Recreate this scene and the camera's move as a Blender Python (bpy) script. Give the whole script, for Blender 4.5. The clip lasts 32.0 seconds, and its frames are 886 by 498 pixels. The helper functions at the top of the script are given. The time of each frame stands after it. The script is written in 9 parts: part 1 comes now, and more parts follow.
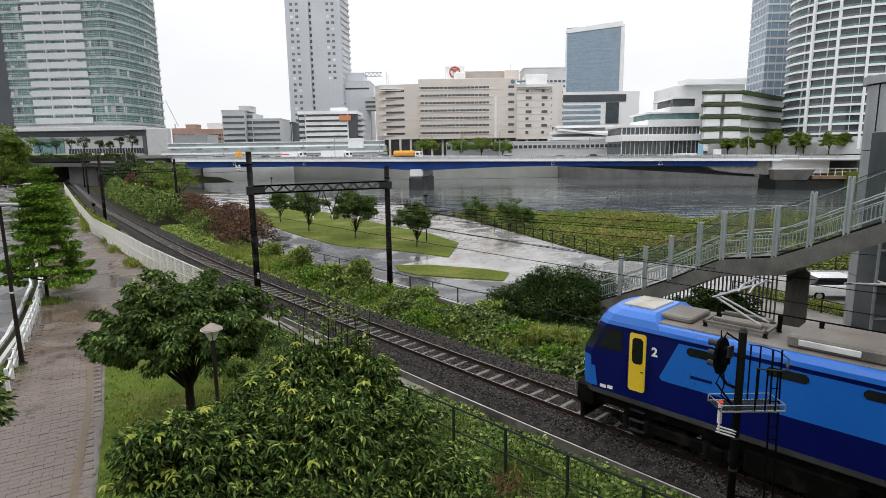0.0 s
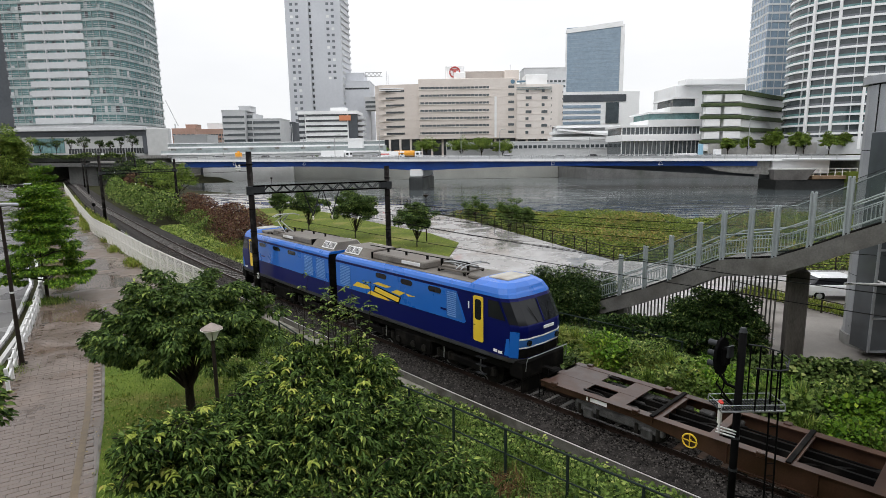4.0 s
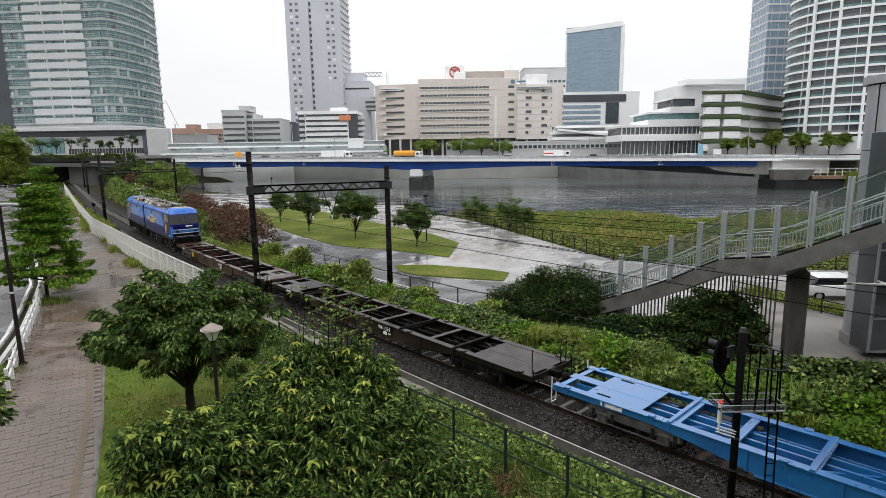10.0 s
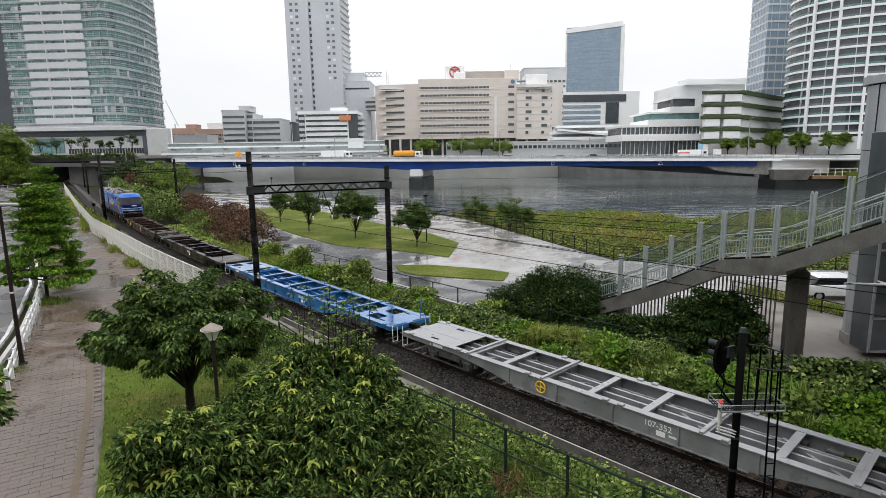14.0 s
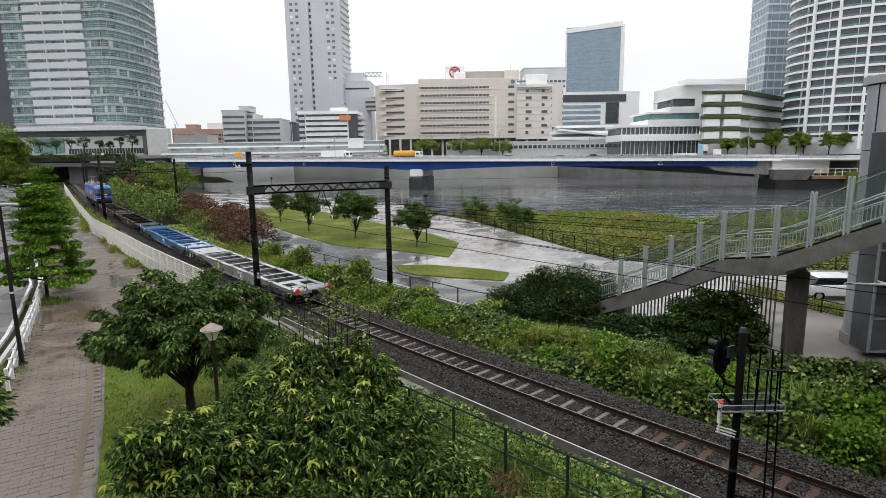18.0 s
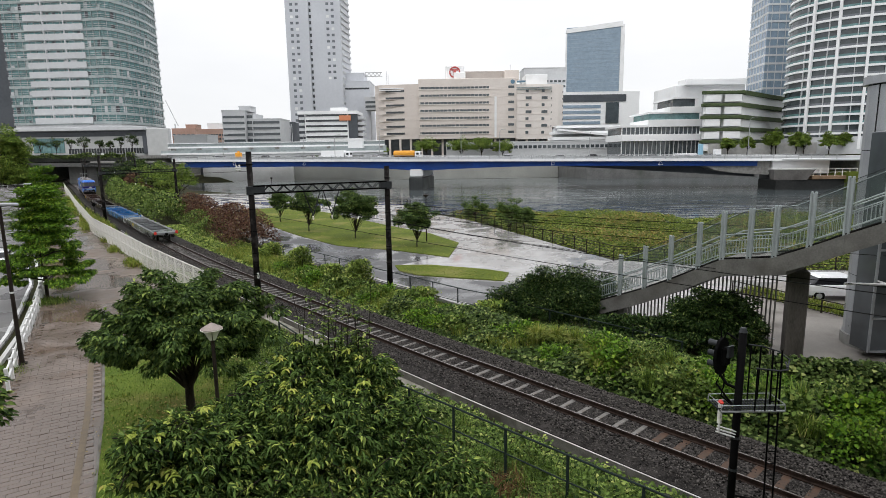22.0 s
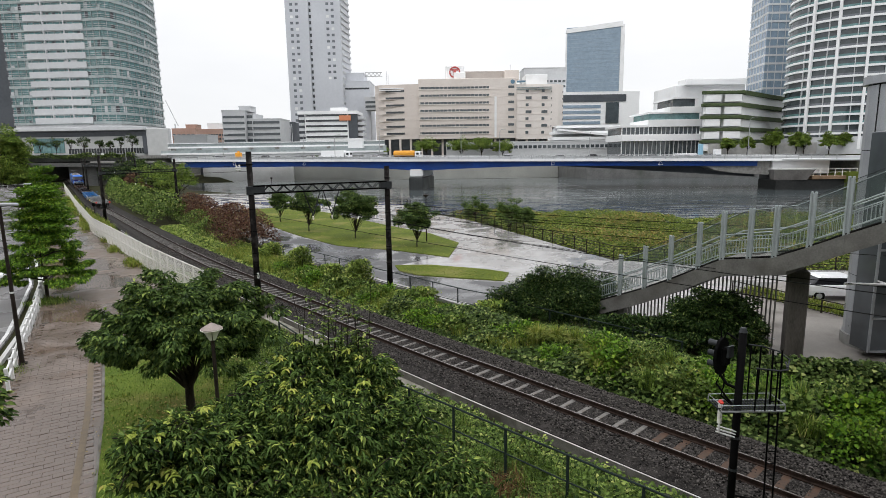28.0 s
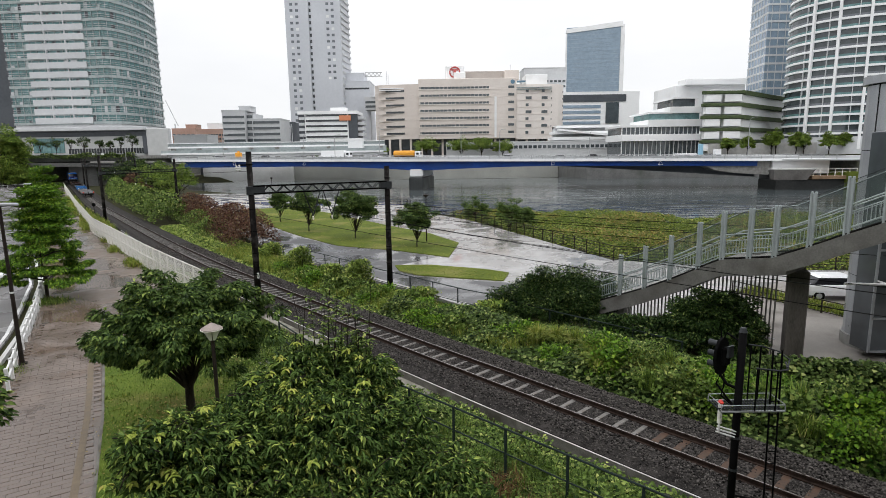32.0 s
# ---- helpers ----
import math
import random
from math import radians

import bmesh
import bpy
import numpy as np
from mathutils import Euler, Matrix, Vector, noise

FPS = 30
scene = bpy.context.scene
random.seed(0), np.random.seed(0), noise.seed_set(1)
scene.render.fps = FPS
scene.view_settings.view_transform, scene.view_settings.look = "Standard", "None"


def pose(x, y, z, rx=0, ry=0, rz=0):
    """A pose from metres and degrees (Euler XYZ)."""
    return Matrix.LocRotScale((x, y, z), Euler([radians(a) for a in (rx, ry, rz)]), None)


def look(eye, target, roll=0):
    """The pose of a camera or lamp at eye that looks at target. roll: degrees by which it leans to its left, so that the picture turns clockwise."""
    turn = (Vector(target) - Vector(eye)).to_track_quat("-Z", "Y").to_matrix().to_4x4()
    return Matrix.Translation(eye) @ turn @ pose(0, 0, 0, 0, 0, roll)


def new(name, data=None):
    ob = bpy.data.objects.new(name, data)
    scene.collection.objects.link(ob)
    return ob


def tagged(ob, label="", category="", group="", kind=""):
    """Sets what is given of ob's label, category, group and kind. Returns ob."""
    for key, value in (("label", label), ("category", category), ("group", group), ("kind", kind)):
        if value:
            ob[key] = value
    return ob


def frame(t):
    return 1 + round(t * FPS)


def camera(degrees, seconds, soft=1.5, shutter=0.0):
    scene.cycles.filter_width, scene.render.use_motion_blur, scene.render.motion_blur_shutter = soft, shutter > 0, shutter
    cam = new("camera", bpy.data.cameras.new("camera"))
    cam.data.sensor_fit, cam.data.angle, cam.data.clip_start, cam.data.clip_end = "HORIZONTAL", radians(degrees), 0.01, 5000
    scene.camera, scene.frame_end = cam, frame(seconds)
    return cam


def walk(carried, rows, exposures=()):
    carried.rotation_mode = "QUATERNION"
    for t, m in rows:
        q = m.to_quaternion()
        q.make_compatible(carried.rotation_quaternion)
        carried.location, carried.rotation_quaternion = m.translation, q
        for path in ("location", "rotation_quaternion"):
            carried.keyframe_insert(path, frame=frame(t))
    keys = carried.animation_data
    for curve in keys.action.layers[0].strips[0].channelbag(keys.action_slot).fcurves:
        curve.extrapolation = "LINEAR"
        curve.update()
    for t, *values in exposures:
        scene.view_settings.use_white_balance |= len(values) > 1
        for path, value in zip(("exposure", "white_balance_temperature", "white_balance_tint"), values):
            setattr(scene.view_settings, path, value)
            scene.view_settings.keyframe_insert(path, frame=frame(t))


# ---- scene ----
# The camera stands still on a footbridge, 8.35 m over the rails.
EYE = (0.0, 0.0, 8.352)
cam = camera(76.284, 32.0, soft=0.5)
STAND = look(EYE, (0.0, math.cos(radians(9.5554)), 8.352 - math.sin(radians(9.5554))), -0.846)
walk(cam, [(0.0, STAND), (32.0, STAND)], exposures=[(0.0, 0.0), (32.0, 0.0)])

# Overcast daylight: a sky texture under a closed, even cloud layer.
world = bpy.data.worlds.new("world")
scene.world = world
world.use_nodes = True
wn, wl = world.node_tree.nodes, world.node_tree.links
wn.clear()
w_out = wn.new("ShaderNodeOutputWorld")
w_bg = wn.new("ShaderNodeBackground")
w_sky = wn.new("ShaderNodeTexSky")
w_sky.sky_type = "NISHITA"
w_sky.sun_disc = False
w_sky.sun_elevation = radians(58)
w_sky.sun_rotation = radians(200)
w_mul = wn.new("ShaderNodeVectorMath")
w_mul.operation = "SCALE"
w_mul.inputs["Scale"].default_value = 0.10
wl.new(w_sky.outputs[0], w_mul.inputs[0])
w_geo = wn.new("ShaderNodeTexCoord")
w_map = wn.new("ShaderNodeMapping")
w_map.inputs["Scale"].default_value = (1.0, 1.0, 3.0)
wl.new(w_geo.outputs["Generated"], w_map.inputs[0])
w_noise = wn.new("ShaderNodeTexNoise")
w_noise.inputs["Scale"].default_value = 1.6
w_noise.inputs["Detail"].default_value = 5.0
wl.new(w_map.outputs[0], w_noise.inputs["Vector"])
w_ramp = wn.new("ShaderNodeValToRGB")
w_ramp.color_ramp.elements[0].position = 0.3
w_ramp.color_ramp.elements[0].color = (0.86, 0.88, 0.915, 1)
w_ramp.color_ramp.elements[1].position = 0.7
w_ramp.color_ramp.elements[1].color = (1.06, 1.06, 1.07, 1)
wl.new(w_noise.outputs[0], w_ramp.inputs[0])
w_mix = wn.new("ShaderNodeMix")
w_mix.data_type = "RGBA"
w_mix.inputs[0].default_value = 0.93
wl.new(w_mul.outputs[0], w_mix.inputs[6])
wl.new(w_ramp.outputs[0], w_mix.inputs[7])
# an overcast sky is brighter overhead than at the horizon
w_sep = wn.new("ShaderNodeSeparateXYZ")
wl.new(w_geo.outputs["Generated"], w_sep.inputs[0])
w_up = wn.new("ShaderNodeMapRange")
w_up.inputs["From Min"].default_value, w_up.inputs["From Max"].default_value = 0.1, 0.95
w_up.interpolation_type = "SMOOTHSTEP"
w_up.inputs["To Min"].default_value, w_up.inputs["To Max"].default_value = 1.0, 2.1
wl.new(w_sep.outputs[2], w_up.inputs["Value"])
w_gain = wn.new("ShaderNodeVectorMath")
w_gain.operation = "SCALE"
wl.new(w_mix.outputs[2], w_gain.inputs[0])
wl.new(w_up.outputs[0], w_gain.inputs["Scale"])
wl.new(w_gain.outputs[0], w_bg.inputs[0])
w_bg.inputs[1].default_value = 1.0
wl.new(w_bg.outputs[0], w_out.inputs[0])
sun_data = bpy.data.lights.new("sun", "SUN")
sun_data.energy, sun_data.angle, sun_data.color = 0.4, radians(25), (1.0, 0.97, 0.93)
sun = new("sun", sun_data)
sun.matrix_basis = look((0, 0, 60), (20, 38, 0))


# ---- mesh helpers ----
class Geo:
    """Vertices and faces of one mesh part."""

    def __init__(self):
        self.v, self.f, self.smooth = [], [], False

    def add(self, vs, fs, m=None):
        n = len(self.v)
        self.v += [tuple(m @ Vector(p)) for p in vs] if m else [tuple(p) for p in vs]
        self.f += [tuple(i + n for i in f) for f in fs]
        return self

    def box(self, x0, x1, y0, y1, z0, z1, c=0.0, m=None):
        """A box, its edges chamfered by c."""
        if c <= 0:
            vs = [(x, y, z) for z in (z0, z1) for y in (y0, y1) for x in (x0, x1)]
            return self.add(vs, [(0, 2, 3, 1), (4, 5, 7, 6), (0, 1, 5, 4), (2, 6, 7, 3), (0, 4, 6, 2), (1, 3, 7, 5)], m)
        lo, hi = (x0, y0, z0), (x1, y1, z1)
        idx, vs = {}, []
        for k in range(8):
            s = [(k >> a) & 1 for a in range(3)]
            for a in range(3):
                p = [(hi[b] if s[b] else lo[b]) for b in range(3)]
                for b in range(3):
                    if b != a:
                        p[b] += -c if s[b] else c
                idx[k, a] = len(vs)
                vs.append(p)
        fs = []
        for a in range(3):
            b, d = (a + 1) % 3, (a + 2) % 3
            for s in (0, 1):
                ks = [(s << a), (s << a) | (1 << b), (s << a) | (1 << b) | (1 << d), (s << a) | (1 << d)]
                q = [idx[k, a] for k in ks]
                fs.append(q if s else q[::-1])
            for sb in (0, 1):
                for sd in (0, 1):
                    k0 = (sb << b) | (sd << d)
                    k1 = k0 | (1 << a)
                    q = [idx[k0, b], idx[k1, b], idx[k1, d], idx[k0, d]]
                    fs.append(q if sb == sd else q[::-1])
        for k in range(8):
            q = [idx[k, 0], idx[k, 1], idx[k, 2]]
            fs.append(q if bin(k).count("1") % 2 else q[::-1])
        return self.add(vs, fs, m)

    def prism(self, poly, z0, z1, m=None):
        """A polygon (counter-clockwise) pulled up from z0 to z1."""
        n = len(poly)
        vs = [(x, y, z0) for x, y in poly] + [(x, y, z1) for x, y in poly]
        fs = [tuple(range(n - 1, -1, -1)), tuple(range(n, 2 * n))]
        fs += [(i, (i + 1) % n, n + (i + 1) % n, n + i) for i in range(n)]
        return self.add(vs, fs, m)

    def ring(self, outer, inner, z0, z1):
        """A band between two loops of equal count."""
        n = len(outer)
        vs = [(x, y, z) for z in (z0, z1) for loop in (outer, inner) for x, y in loop]
        fs = []
        for i in range(n):
            j = (i + 1) % n
            fs += [(i, j, 2 * n + j, 2 * n + i), (n + j, n + i, 3 * n + i, 3 * n + j), (2 * n + i, 2 * n + j, 3 * n + j, 3 * n + i), (j, i, n + i, n + j)]
        return self.add(vs, fs)

    def tube(self, pts, r, seg=8, m=None, cap=True):
        """A round bar along points; r is one radius or one for each point."""
        pts = [Vector(p) for p in pts]
        rs = r if isinstance(r, (list, tuple)) else [r] * len(pts)
        vs, fs, up = [], [], Vector((0, 0, 1))
        for i, p in enumerate(pts):
            d = (pts[min(i + 1, len(pts) - 1)] - pts[max(i - 1, 0)]).normalized()
            u = d.cross(up if abs(d.z) < 0.95 else Vector((1, 0, 0))).normalized()
            w = u.cross(d)
            vs += [p + rs[i] * (math.cos(a) * u + math.sin(a) * w) for a in (2 * math.pi * k / seg for k in range(seg))]
        for i in range(len(pts) - 1):
            for k in range(seg):
                j = (k + 1) % seg
                fs.append((i * seg + j, i * seg + k, (i + 1) * seg + k, (i + 1) * seg + j))
        if cap:
            fs += [tuple(range(seg)), tuple(range(len(vs) - 1, len(vs) - seg - 1, -1))]
        return self.add(vs, fs, m)

    def sweep(self, path, profile, close=True, m=None):
        """A profile of (sideways to the right, up) carried along a level path of (x, y, z)."""
        n, vs, fs = len(profile), [], []
        path = [Vector(p) for p in path]
        for i, p in enumerate(path):
            d = path[min(i + 1, len(path) - 1)] - path[max(i - 1, 0)]
            d.z = 0
            d.normalize()
            side = Vector((d.y, -d.x, 0))
            vs += [p + side * a + Vector((0, 0, b)) for a, b in profile]
        k = n if close else n - 1
        for i in range(len(path) - 1):
            for j in range(k):
                a, b = i * n + j, i * n + (j + 1) % n
                fs.append((a, b, b + n, a + n))
        if close:
            fs += [tuple(range(n - 1, -1, -1)), tuple(range(len(vs) - n, len(vs)))]
        return self.add(vs, fs, m)

    def mesh(self, name, mat):
        me = bpy.data.meshes.new(name)
        me.from_pydata(self.v, [], self.f)
        if mat:
            me.materials.append(mat)
        if self.smooth:
            me.polygons.foreach_set("use_smooth", [True] * len(me.polygons))
        me.update()
        return me


def G():
    return Geo()


def part(name, geo, mat, parent, label="", kind=""):
    """Links a piece of geometry as one mesh under its thing or part."""
    ob = new(name, geo if isinstance(geo, bpy.types.Mesh) else geo.mesh(name, mat))
    ob.parent = parent
    if label or kind:
        tagged(ob, label=label, kind=kind)
    return ob


def thing(name, m, label, category, group="", kind=""):
    ob = new(name)
    ob.empty_display_size = 0.2
    ob.matrix_basis = m if isinstance(m, Matrix) else pose(*m)
    return tagged(ob, label, category, group, kind)


def solid(name, geo, mat, label, category, group="", kind="", m=None):
    ob = new(name, geo if isinstance(geo, bpy.types.Mesh) else geo.mesh(name, mat))
    if m:
        ob.matrix_basis = m
    return tagged(ob, label, category, group, kind)


def bulk(name, verts, faces, mat, smooth=False):
    """A mesh from arrays: verts (n, 3), faces (m, 3 or 4)."""
    me = bpy.data.meshes.new(name)
    verts, faces = np.asarray(verts, np.float32), np.asarray(faces, np.int32)
    k = faces.shape[1]
    me.vertices.add(len(verts))
    me.vertices.foreach_set("co", verts.ravel())
    me.loops.add(faces.size)
    me.loops.foreach_set("vertex_index", faces.ravel())
    me.polygons.add(len(faces))
    me.polygons.foreach_set("loop_start", np.arange(0, faces.size, k, dtype=np.int32))
    if smooth:
        me.polygons.foreach_set("use_smooth", np.ones(len(faces), bool))
    me.materials.append(mat)
    me.update(calc_edges=True)
    me.validate()
    return me


def offset(poly, d):
    """The closed loop moved outward by d (counter-clockwise loop)."""
    out, n = [], len(poly)
    for i in range(n):
        a, b, c = (Vector(poly[(i + k) % n]) for k in (-1, 0, 1))
        u, w = (b - a).normalized(), (c - b).normalized()
        nu, nw = Vector((u.y, -u.x)), Vector((w.y, -w.x))
        k = nu + nw
        out.append(tuple(b + k * (d / max(0.3, 0.5 * k.length_squared))))
    return out


def lerp(a, b, t):
    return a + (b - a) * t


def along(pts, step):
    """Points every step metres along a line of (x, y[, z]) with its heading in degrees."""
    out, rest = [], 0.0
    for a, b in zip(pts, pts[1:]):
        a, b = Vector(a), Vector(b)
        d = (b - a).length
        while rest <= d:
            p = a.lerp(b, rest / d)
            out.append((p, math.degrees(math.atan2(b.y - a.y, b.x - a.x))))
            rest += step
        rest -= d
    return out


# ---- materials ----
def mat(name, a, b=None, rough=0.6, metal=0.0, scale=4.0, fine=60.0, bump=0.15, rvar=0.12, stain=None, wet=0.0, spec=None, island=0.0, alpha=1.0, trans=0.0, bdist=0.01, stretch=(1, 1, 1), coat=0.0):
    """A surface of two tones, mottled at two scales, with fine relief; stain adds streaks of a third tone."""
    m = bpy.data.materials.new(name)
    m.use_nodes = True
    nt = m.node_tree
    N, L = nt.nodes, nt.links
    p = N["Principled BSDF"]
    if spec is None:
        spec = 0.5 if rough < 0.45 else 0.18
    b = b or tuple(min(1.0, c * 1.25 + 0.01) for c in a)
    tc = N.new("ShaderNodeTexCoord")
    mp = N.new("ShaderNodeMapping")
    mp.inputs["Scale"].default_value = stretch
    L.new(tc.outputs["Object"], mp.inputs[0])
    n1, n2 = N.new("ShaderNodeTexNoise"), N.new("ShaderNodeTexNoise")
    n1.inputs["Scale"].default_value, n1.inputs["Detail"].default_value = scale, 4.0
    n2.inputs["Scale"].default_value, n2.inputs["Detail"].default_value = fine, 3.0
    L.new(mp.outputs[0], n1.inputs["Vector"])
    L.new(mp.outputs[0], n2.inputs["Vector"])
    mid = N.new("ShaderNodeMix")
    mid.inputs[0].default_value = 0.4
    L.new(n1.outputs[0], mid.inputs[2])
    L.new(n2.outputs[0], mid.inputs[3])
    value = mid.outputs[0]
    ramp = N.new("ShaderNodeValToRGB")
    ramp.color_ramp.elements[0].position, ramp.color_ramp.elements[1].position = 0.36, 0.64
    ramp.color_ramp.elements[0].color, ramp.color_ramp.elements[1].color = (*a, 1), (*b, 1)
    if island:
        gi = N.new("ShaderNodeNewGeometry")
        ii = N.new("ShaderNodeMix")
        ii.inputs[0].default_value = island
        L.new(value, ii.inputs[2])
        L.new(gi.outputs["Random Per Island"], ii.inputs[3])
        value = ii.outputs[0]
        ramp.color_ramp.elements[0].position, ramp.color_ramp.elements[1].position = 0.15, 0.85
    L.new(value, ramp.inputs[0])
    col = ramp.outputs[0]
    if stain:
        n3 = N.new("ShaderNodeTexNoise")
        n3.inputs["Scale"].default_value, n3.inputs["Detail"].default_value = scale * 0.45, 6.0
        L.new(mp.outputs[0], n3.inputs["Vector"])
        r3 = N.new("ShaderNodeValToRGB")
        r3.color_ramp.elements[0].position, r3.color_ramp.elements[1].position = 0.52, 0.7
        L.new(n3.outputs[0], r3.inputs[0])
        mx = N.new("ShaderNodeMix")
        mx.data_type = "RGBA"
        L.new(r3.outputs[0], mx.inputs[0])
        L.new(col, mx.inputs[6])
        mx.inputs[7].default_value = (*stain, 1)
        col = mx.outputs[2]
    L.new(col, p.inputs["Base Color"])
    rr = N.new("ShaderNodeMapRange")
    rr.inputs["From Min"].default_value, rr.inputs["From Max"].default_value = 0.3, 0.7
    rr.inputs["To Min"].default_value, rr.inputs["To Max"].default_value = max(0.02, rough - rvar), min(1.0, rough + rvar)
    L.new(n1.outputs[0], rr.inputs["Value"])
    rough_out = rr.outputs[0]
    if wet:
        nw = N.new("ShaderNodeTexNoise")
        nw.inputs["Scale"].default_value, nw.inputs["Detail"].default_value = wet, 3.0
        L.new(tc.outputs["Object"], nw.inputs["Vector"])
        rw = N.new("ShaderNodeMapRange")
        rw.inputs["From Min"].default_value, rw.inputs["From Max"].default_value = 0.44, 0.56
        rw.inputs["To Min"].default_value, rw.inputs["To Max"].default_value = 0.06, 1.0
        L.new(nw.outputs[0], rw.inputs["Value"])
        mm = N.new("ShaderNodeMath")
        mm.operation = "MULTIPLY"
        L.new(rr.outputs[0], mm.inputs[0])
        L.new(rw.outputs[0], mm.inputs[1])
        rough_out = mm.outputs[0]
    L.new(rough_out, p.inputs["Roughness"])
    p.inputs["Metallic"].default_value = metal
    p.inputs["Specular IOR Level"].default_value = spec
    if coat:
        p.inputs["Coat Weight"].default_value, p.inputs["Coat Roughness"].default_value = coat, 0.12
    if trans:
        p.inputs["Transmission Weight"].default_value = trans
    if alpha < 1:
        p.inputs["Alpha"].default_value = alpha
    if bump:
        bp = N.new("ShaderNodeBump")
        bp.inputs["Strength"].default_value, bp.inputs["Distance"].default_value = bump, bdist
        L.new(mid.outputs[0], bp.inputs["Height"])
        L.new(bp.outputs[0], p.inputs["Normal"])
    return m


def leaf_mat(name, dark, light, third=None, rough=0.4, glow=0.14):
    """Leaves: tone by leaf, a little light let through."""
    m = bpy.data.materials.new(name)
    m.use_nodes = True
    N, L = m.node_tree.nodes, m.node_tree.links
    p = N["Principled BSDF"]
    dark, light, third = [c and (c[0] * 1.1, c[1] * 0.98, c[2] * 1.12) for c in (dark, light, third)]
    gi = N.new("ShaderNodeNewGeometry")
    tc = N.new("ShaderNodeTexCoord")
    nz = N.new("ShaderNodeTexNoise")
    nz.inputs["Scale"].default_value = 0.9
    L.new(tc.outputs["Object"], nz.inputs["Vector"])
    mx = N.new("ShaderNodeMix")
    mx.inputs[0].default_value = 0.3
    L.new(gi.outputs["Random Per Island"], mx.inputs[2])
    L.new(nz.outputs[0], mx.inputs[3])
    ramp = N.new("ShaderNodeValToRGB")
    e = ramp.color_ramp.elements
    e[0].position, e[0].color = 0.15, (*dark, 1)
    e[1].position, e[1].color = 0.74, (*light, 1)
    if third:
        t = e.new(0.87)
        t.color = (*third, 1)
    L.new(mx.outputs[0], ramp.inputs[0])
    L.new(ramp.outputs[0], p.inputs["Base Color"])
    p.inputs["Roughness"].default_value = rough
    p.inputs["Specular IOR Level"].default_value = 0.05
    tr = N.new("ShaderNodeBsdfTranslucent")
    L.new(ramp.outputs[0], tr.inputs["Color"])
    ms = N.new("ShaderNodeMixShader")
    ms.inputs[0].default_value = glow
    L.new(p.outputs[0], ms.inputs[1])
    L.new(tr.outputs[0], ms.inputs[2])
    L.new(ms.outputs[0], N["Material Output"].inputs["Surface"])
    return m


def glass_mat(name, tint, rough=0.04, see=0.0, vary=0.5):
    """Window glass: a dark glossy pane that mirrors the sky; see lets that share of it be seen through."""
    m = mat(name, tint, tuple(c * (1 + vary) + 0.01 for c in tint), rough=rough, rvar=0.03, scale=0.35, fine=1.3, bump=0.02, bdist=0.05, spec=0.7)
    if see:
        N, L = m.node_tree.nodes, m.node_tree.links
        tr = N.new("ShaderNodeBsdfTransparent")
        ms = N.new("ShaderNodeMixShader")
        ms.inputs[0].default_value = see
        L.new(N["Principled BSDF"].outputs[0], ms.inputs[1])
        L.new(tr.outputs[0], ms.inputs[2])
        L.new(ms.outputs[0], N["Material Output"].inputs["Surface"])
    return m


CONCRETE = mat("concrete", (0.17, 0.165, 0.155), (0.29, 0.285, 0.27), rough=0.75, scale=1.5, fine=40, bump=0.25, stain=(0.16, 0.155, 0.14))
CONCRETE_PALE = mat("pale_concrete", (0.38, 0.38, 0.365), (0.52, 0.515, 0.5), rough=0.7, scale=0.7, fine=20, stain=(0.38, 0.375, 0.36))
SOIL = mat("soil_and_grass", (0.014, 0.02, 0.007), (0.045, 0.04, 0.02), rough=0.95, scale=1.2, fine=30, bump=0.6, bdist=0.05, spec=0.07)
LAWN = mat("lawn", (0.05, 0.085, 0.012), (0.13, 0.17, 0.03), rough=0.9, scale=0.6, fine=55, bump=0.5, bdist=0.03, stain=(0.2, 0.15, 0.06), spec=0.07)
LAWN_MOWN = mat("mown_lawn", (0.06, 0.085, 0.014), (0.12, 0.145, 0.028), rough=0.9, scale=0.5, fine=40, bump=0.5, bdist=0.03, stain=(0.19, 0.18, 0.06), spec=0.07)
BALLAST = mat("ballast", (0.008, 0.0072, 0.0066), (0.05, 0.045, 0.042), rough=0.8, scale=3, fine=25, bump=0.9, bdist=0.06, spec=0.07)
STONE = mat("ballast_stone", (0.006, 0.0054, 0.005), (0.115, 0.104, 0.096), rough=0.65, scale=6, fine=40, island=0.75, bump=0.3, spec=0.05)
RAIL_RUST = mat("rusty_rail", (0.02, 0.013, 0.01), (0.05, 0.032, 0.025), rough=0.6, metal=0.4, scale=5, fine=60)
RAIL_TOP = mat("worn_rail_head", (0.22, 0.2, 0.19), (0.34, 0.32, 0.3), rough=0.28, metal=0.9, scale=8, fine=90, bump=0.05)
SLEEPER = mat("wet_concrete_sleeper", (0.09, 0.083, 0.077), (0.24, 0.23, 0.215), rough=0.5, scale=5, fine=50, stain=(0.12, 0.1, 0.085))
SLEEPER_WOOD = mat("wooden_sleeper", (0.05, 0.03, 0.02), (0.11, 0.065, 0.045), rough=0.6, scale=5, fine=50, stain=(0.06, 0.045, 0.035))
WET_PAVE = mat("wet_paving", (0.18, 0.172, 0.163), (0.31, 0.3, 0.29), rough=0.35, rvar=0.15, scale=0.8, fine=25, bump=0.08, wet=0.25)
ASPHALT = mat("wet_asphalt", (0.06, 0.06, 0.062), (0.12, 0.12, 0.122), rough=0.62, rvar=0.14, scale=1.0, fine=80, bump=0.2, wet=0.3, spec=0.35)
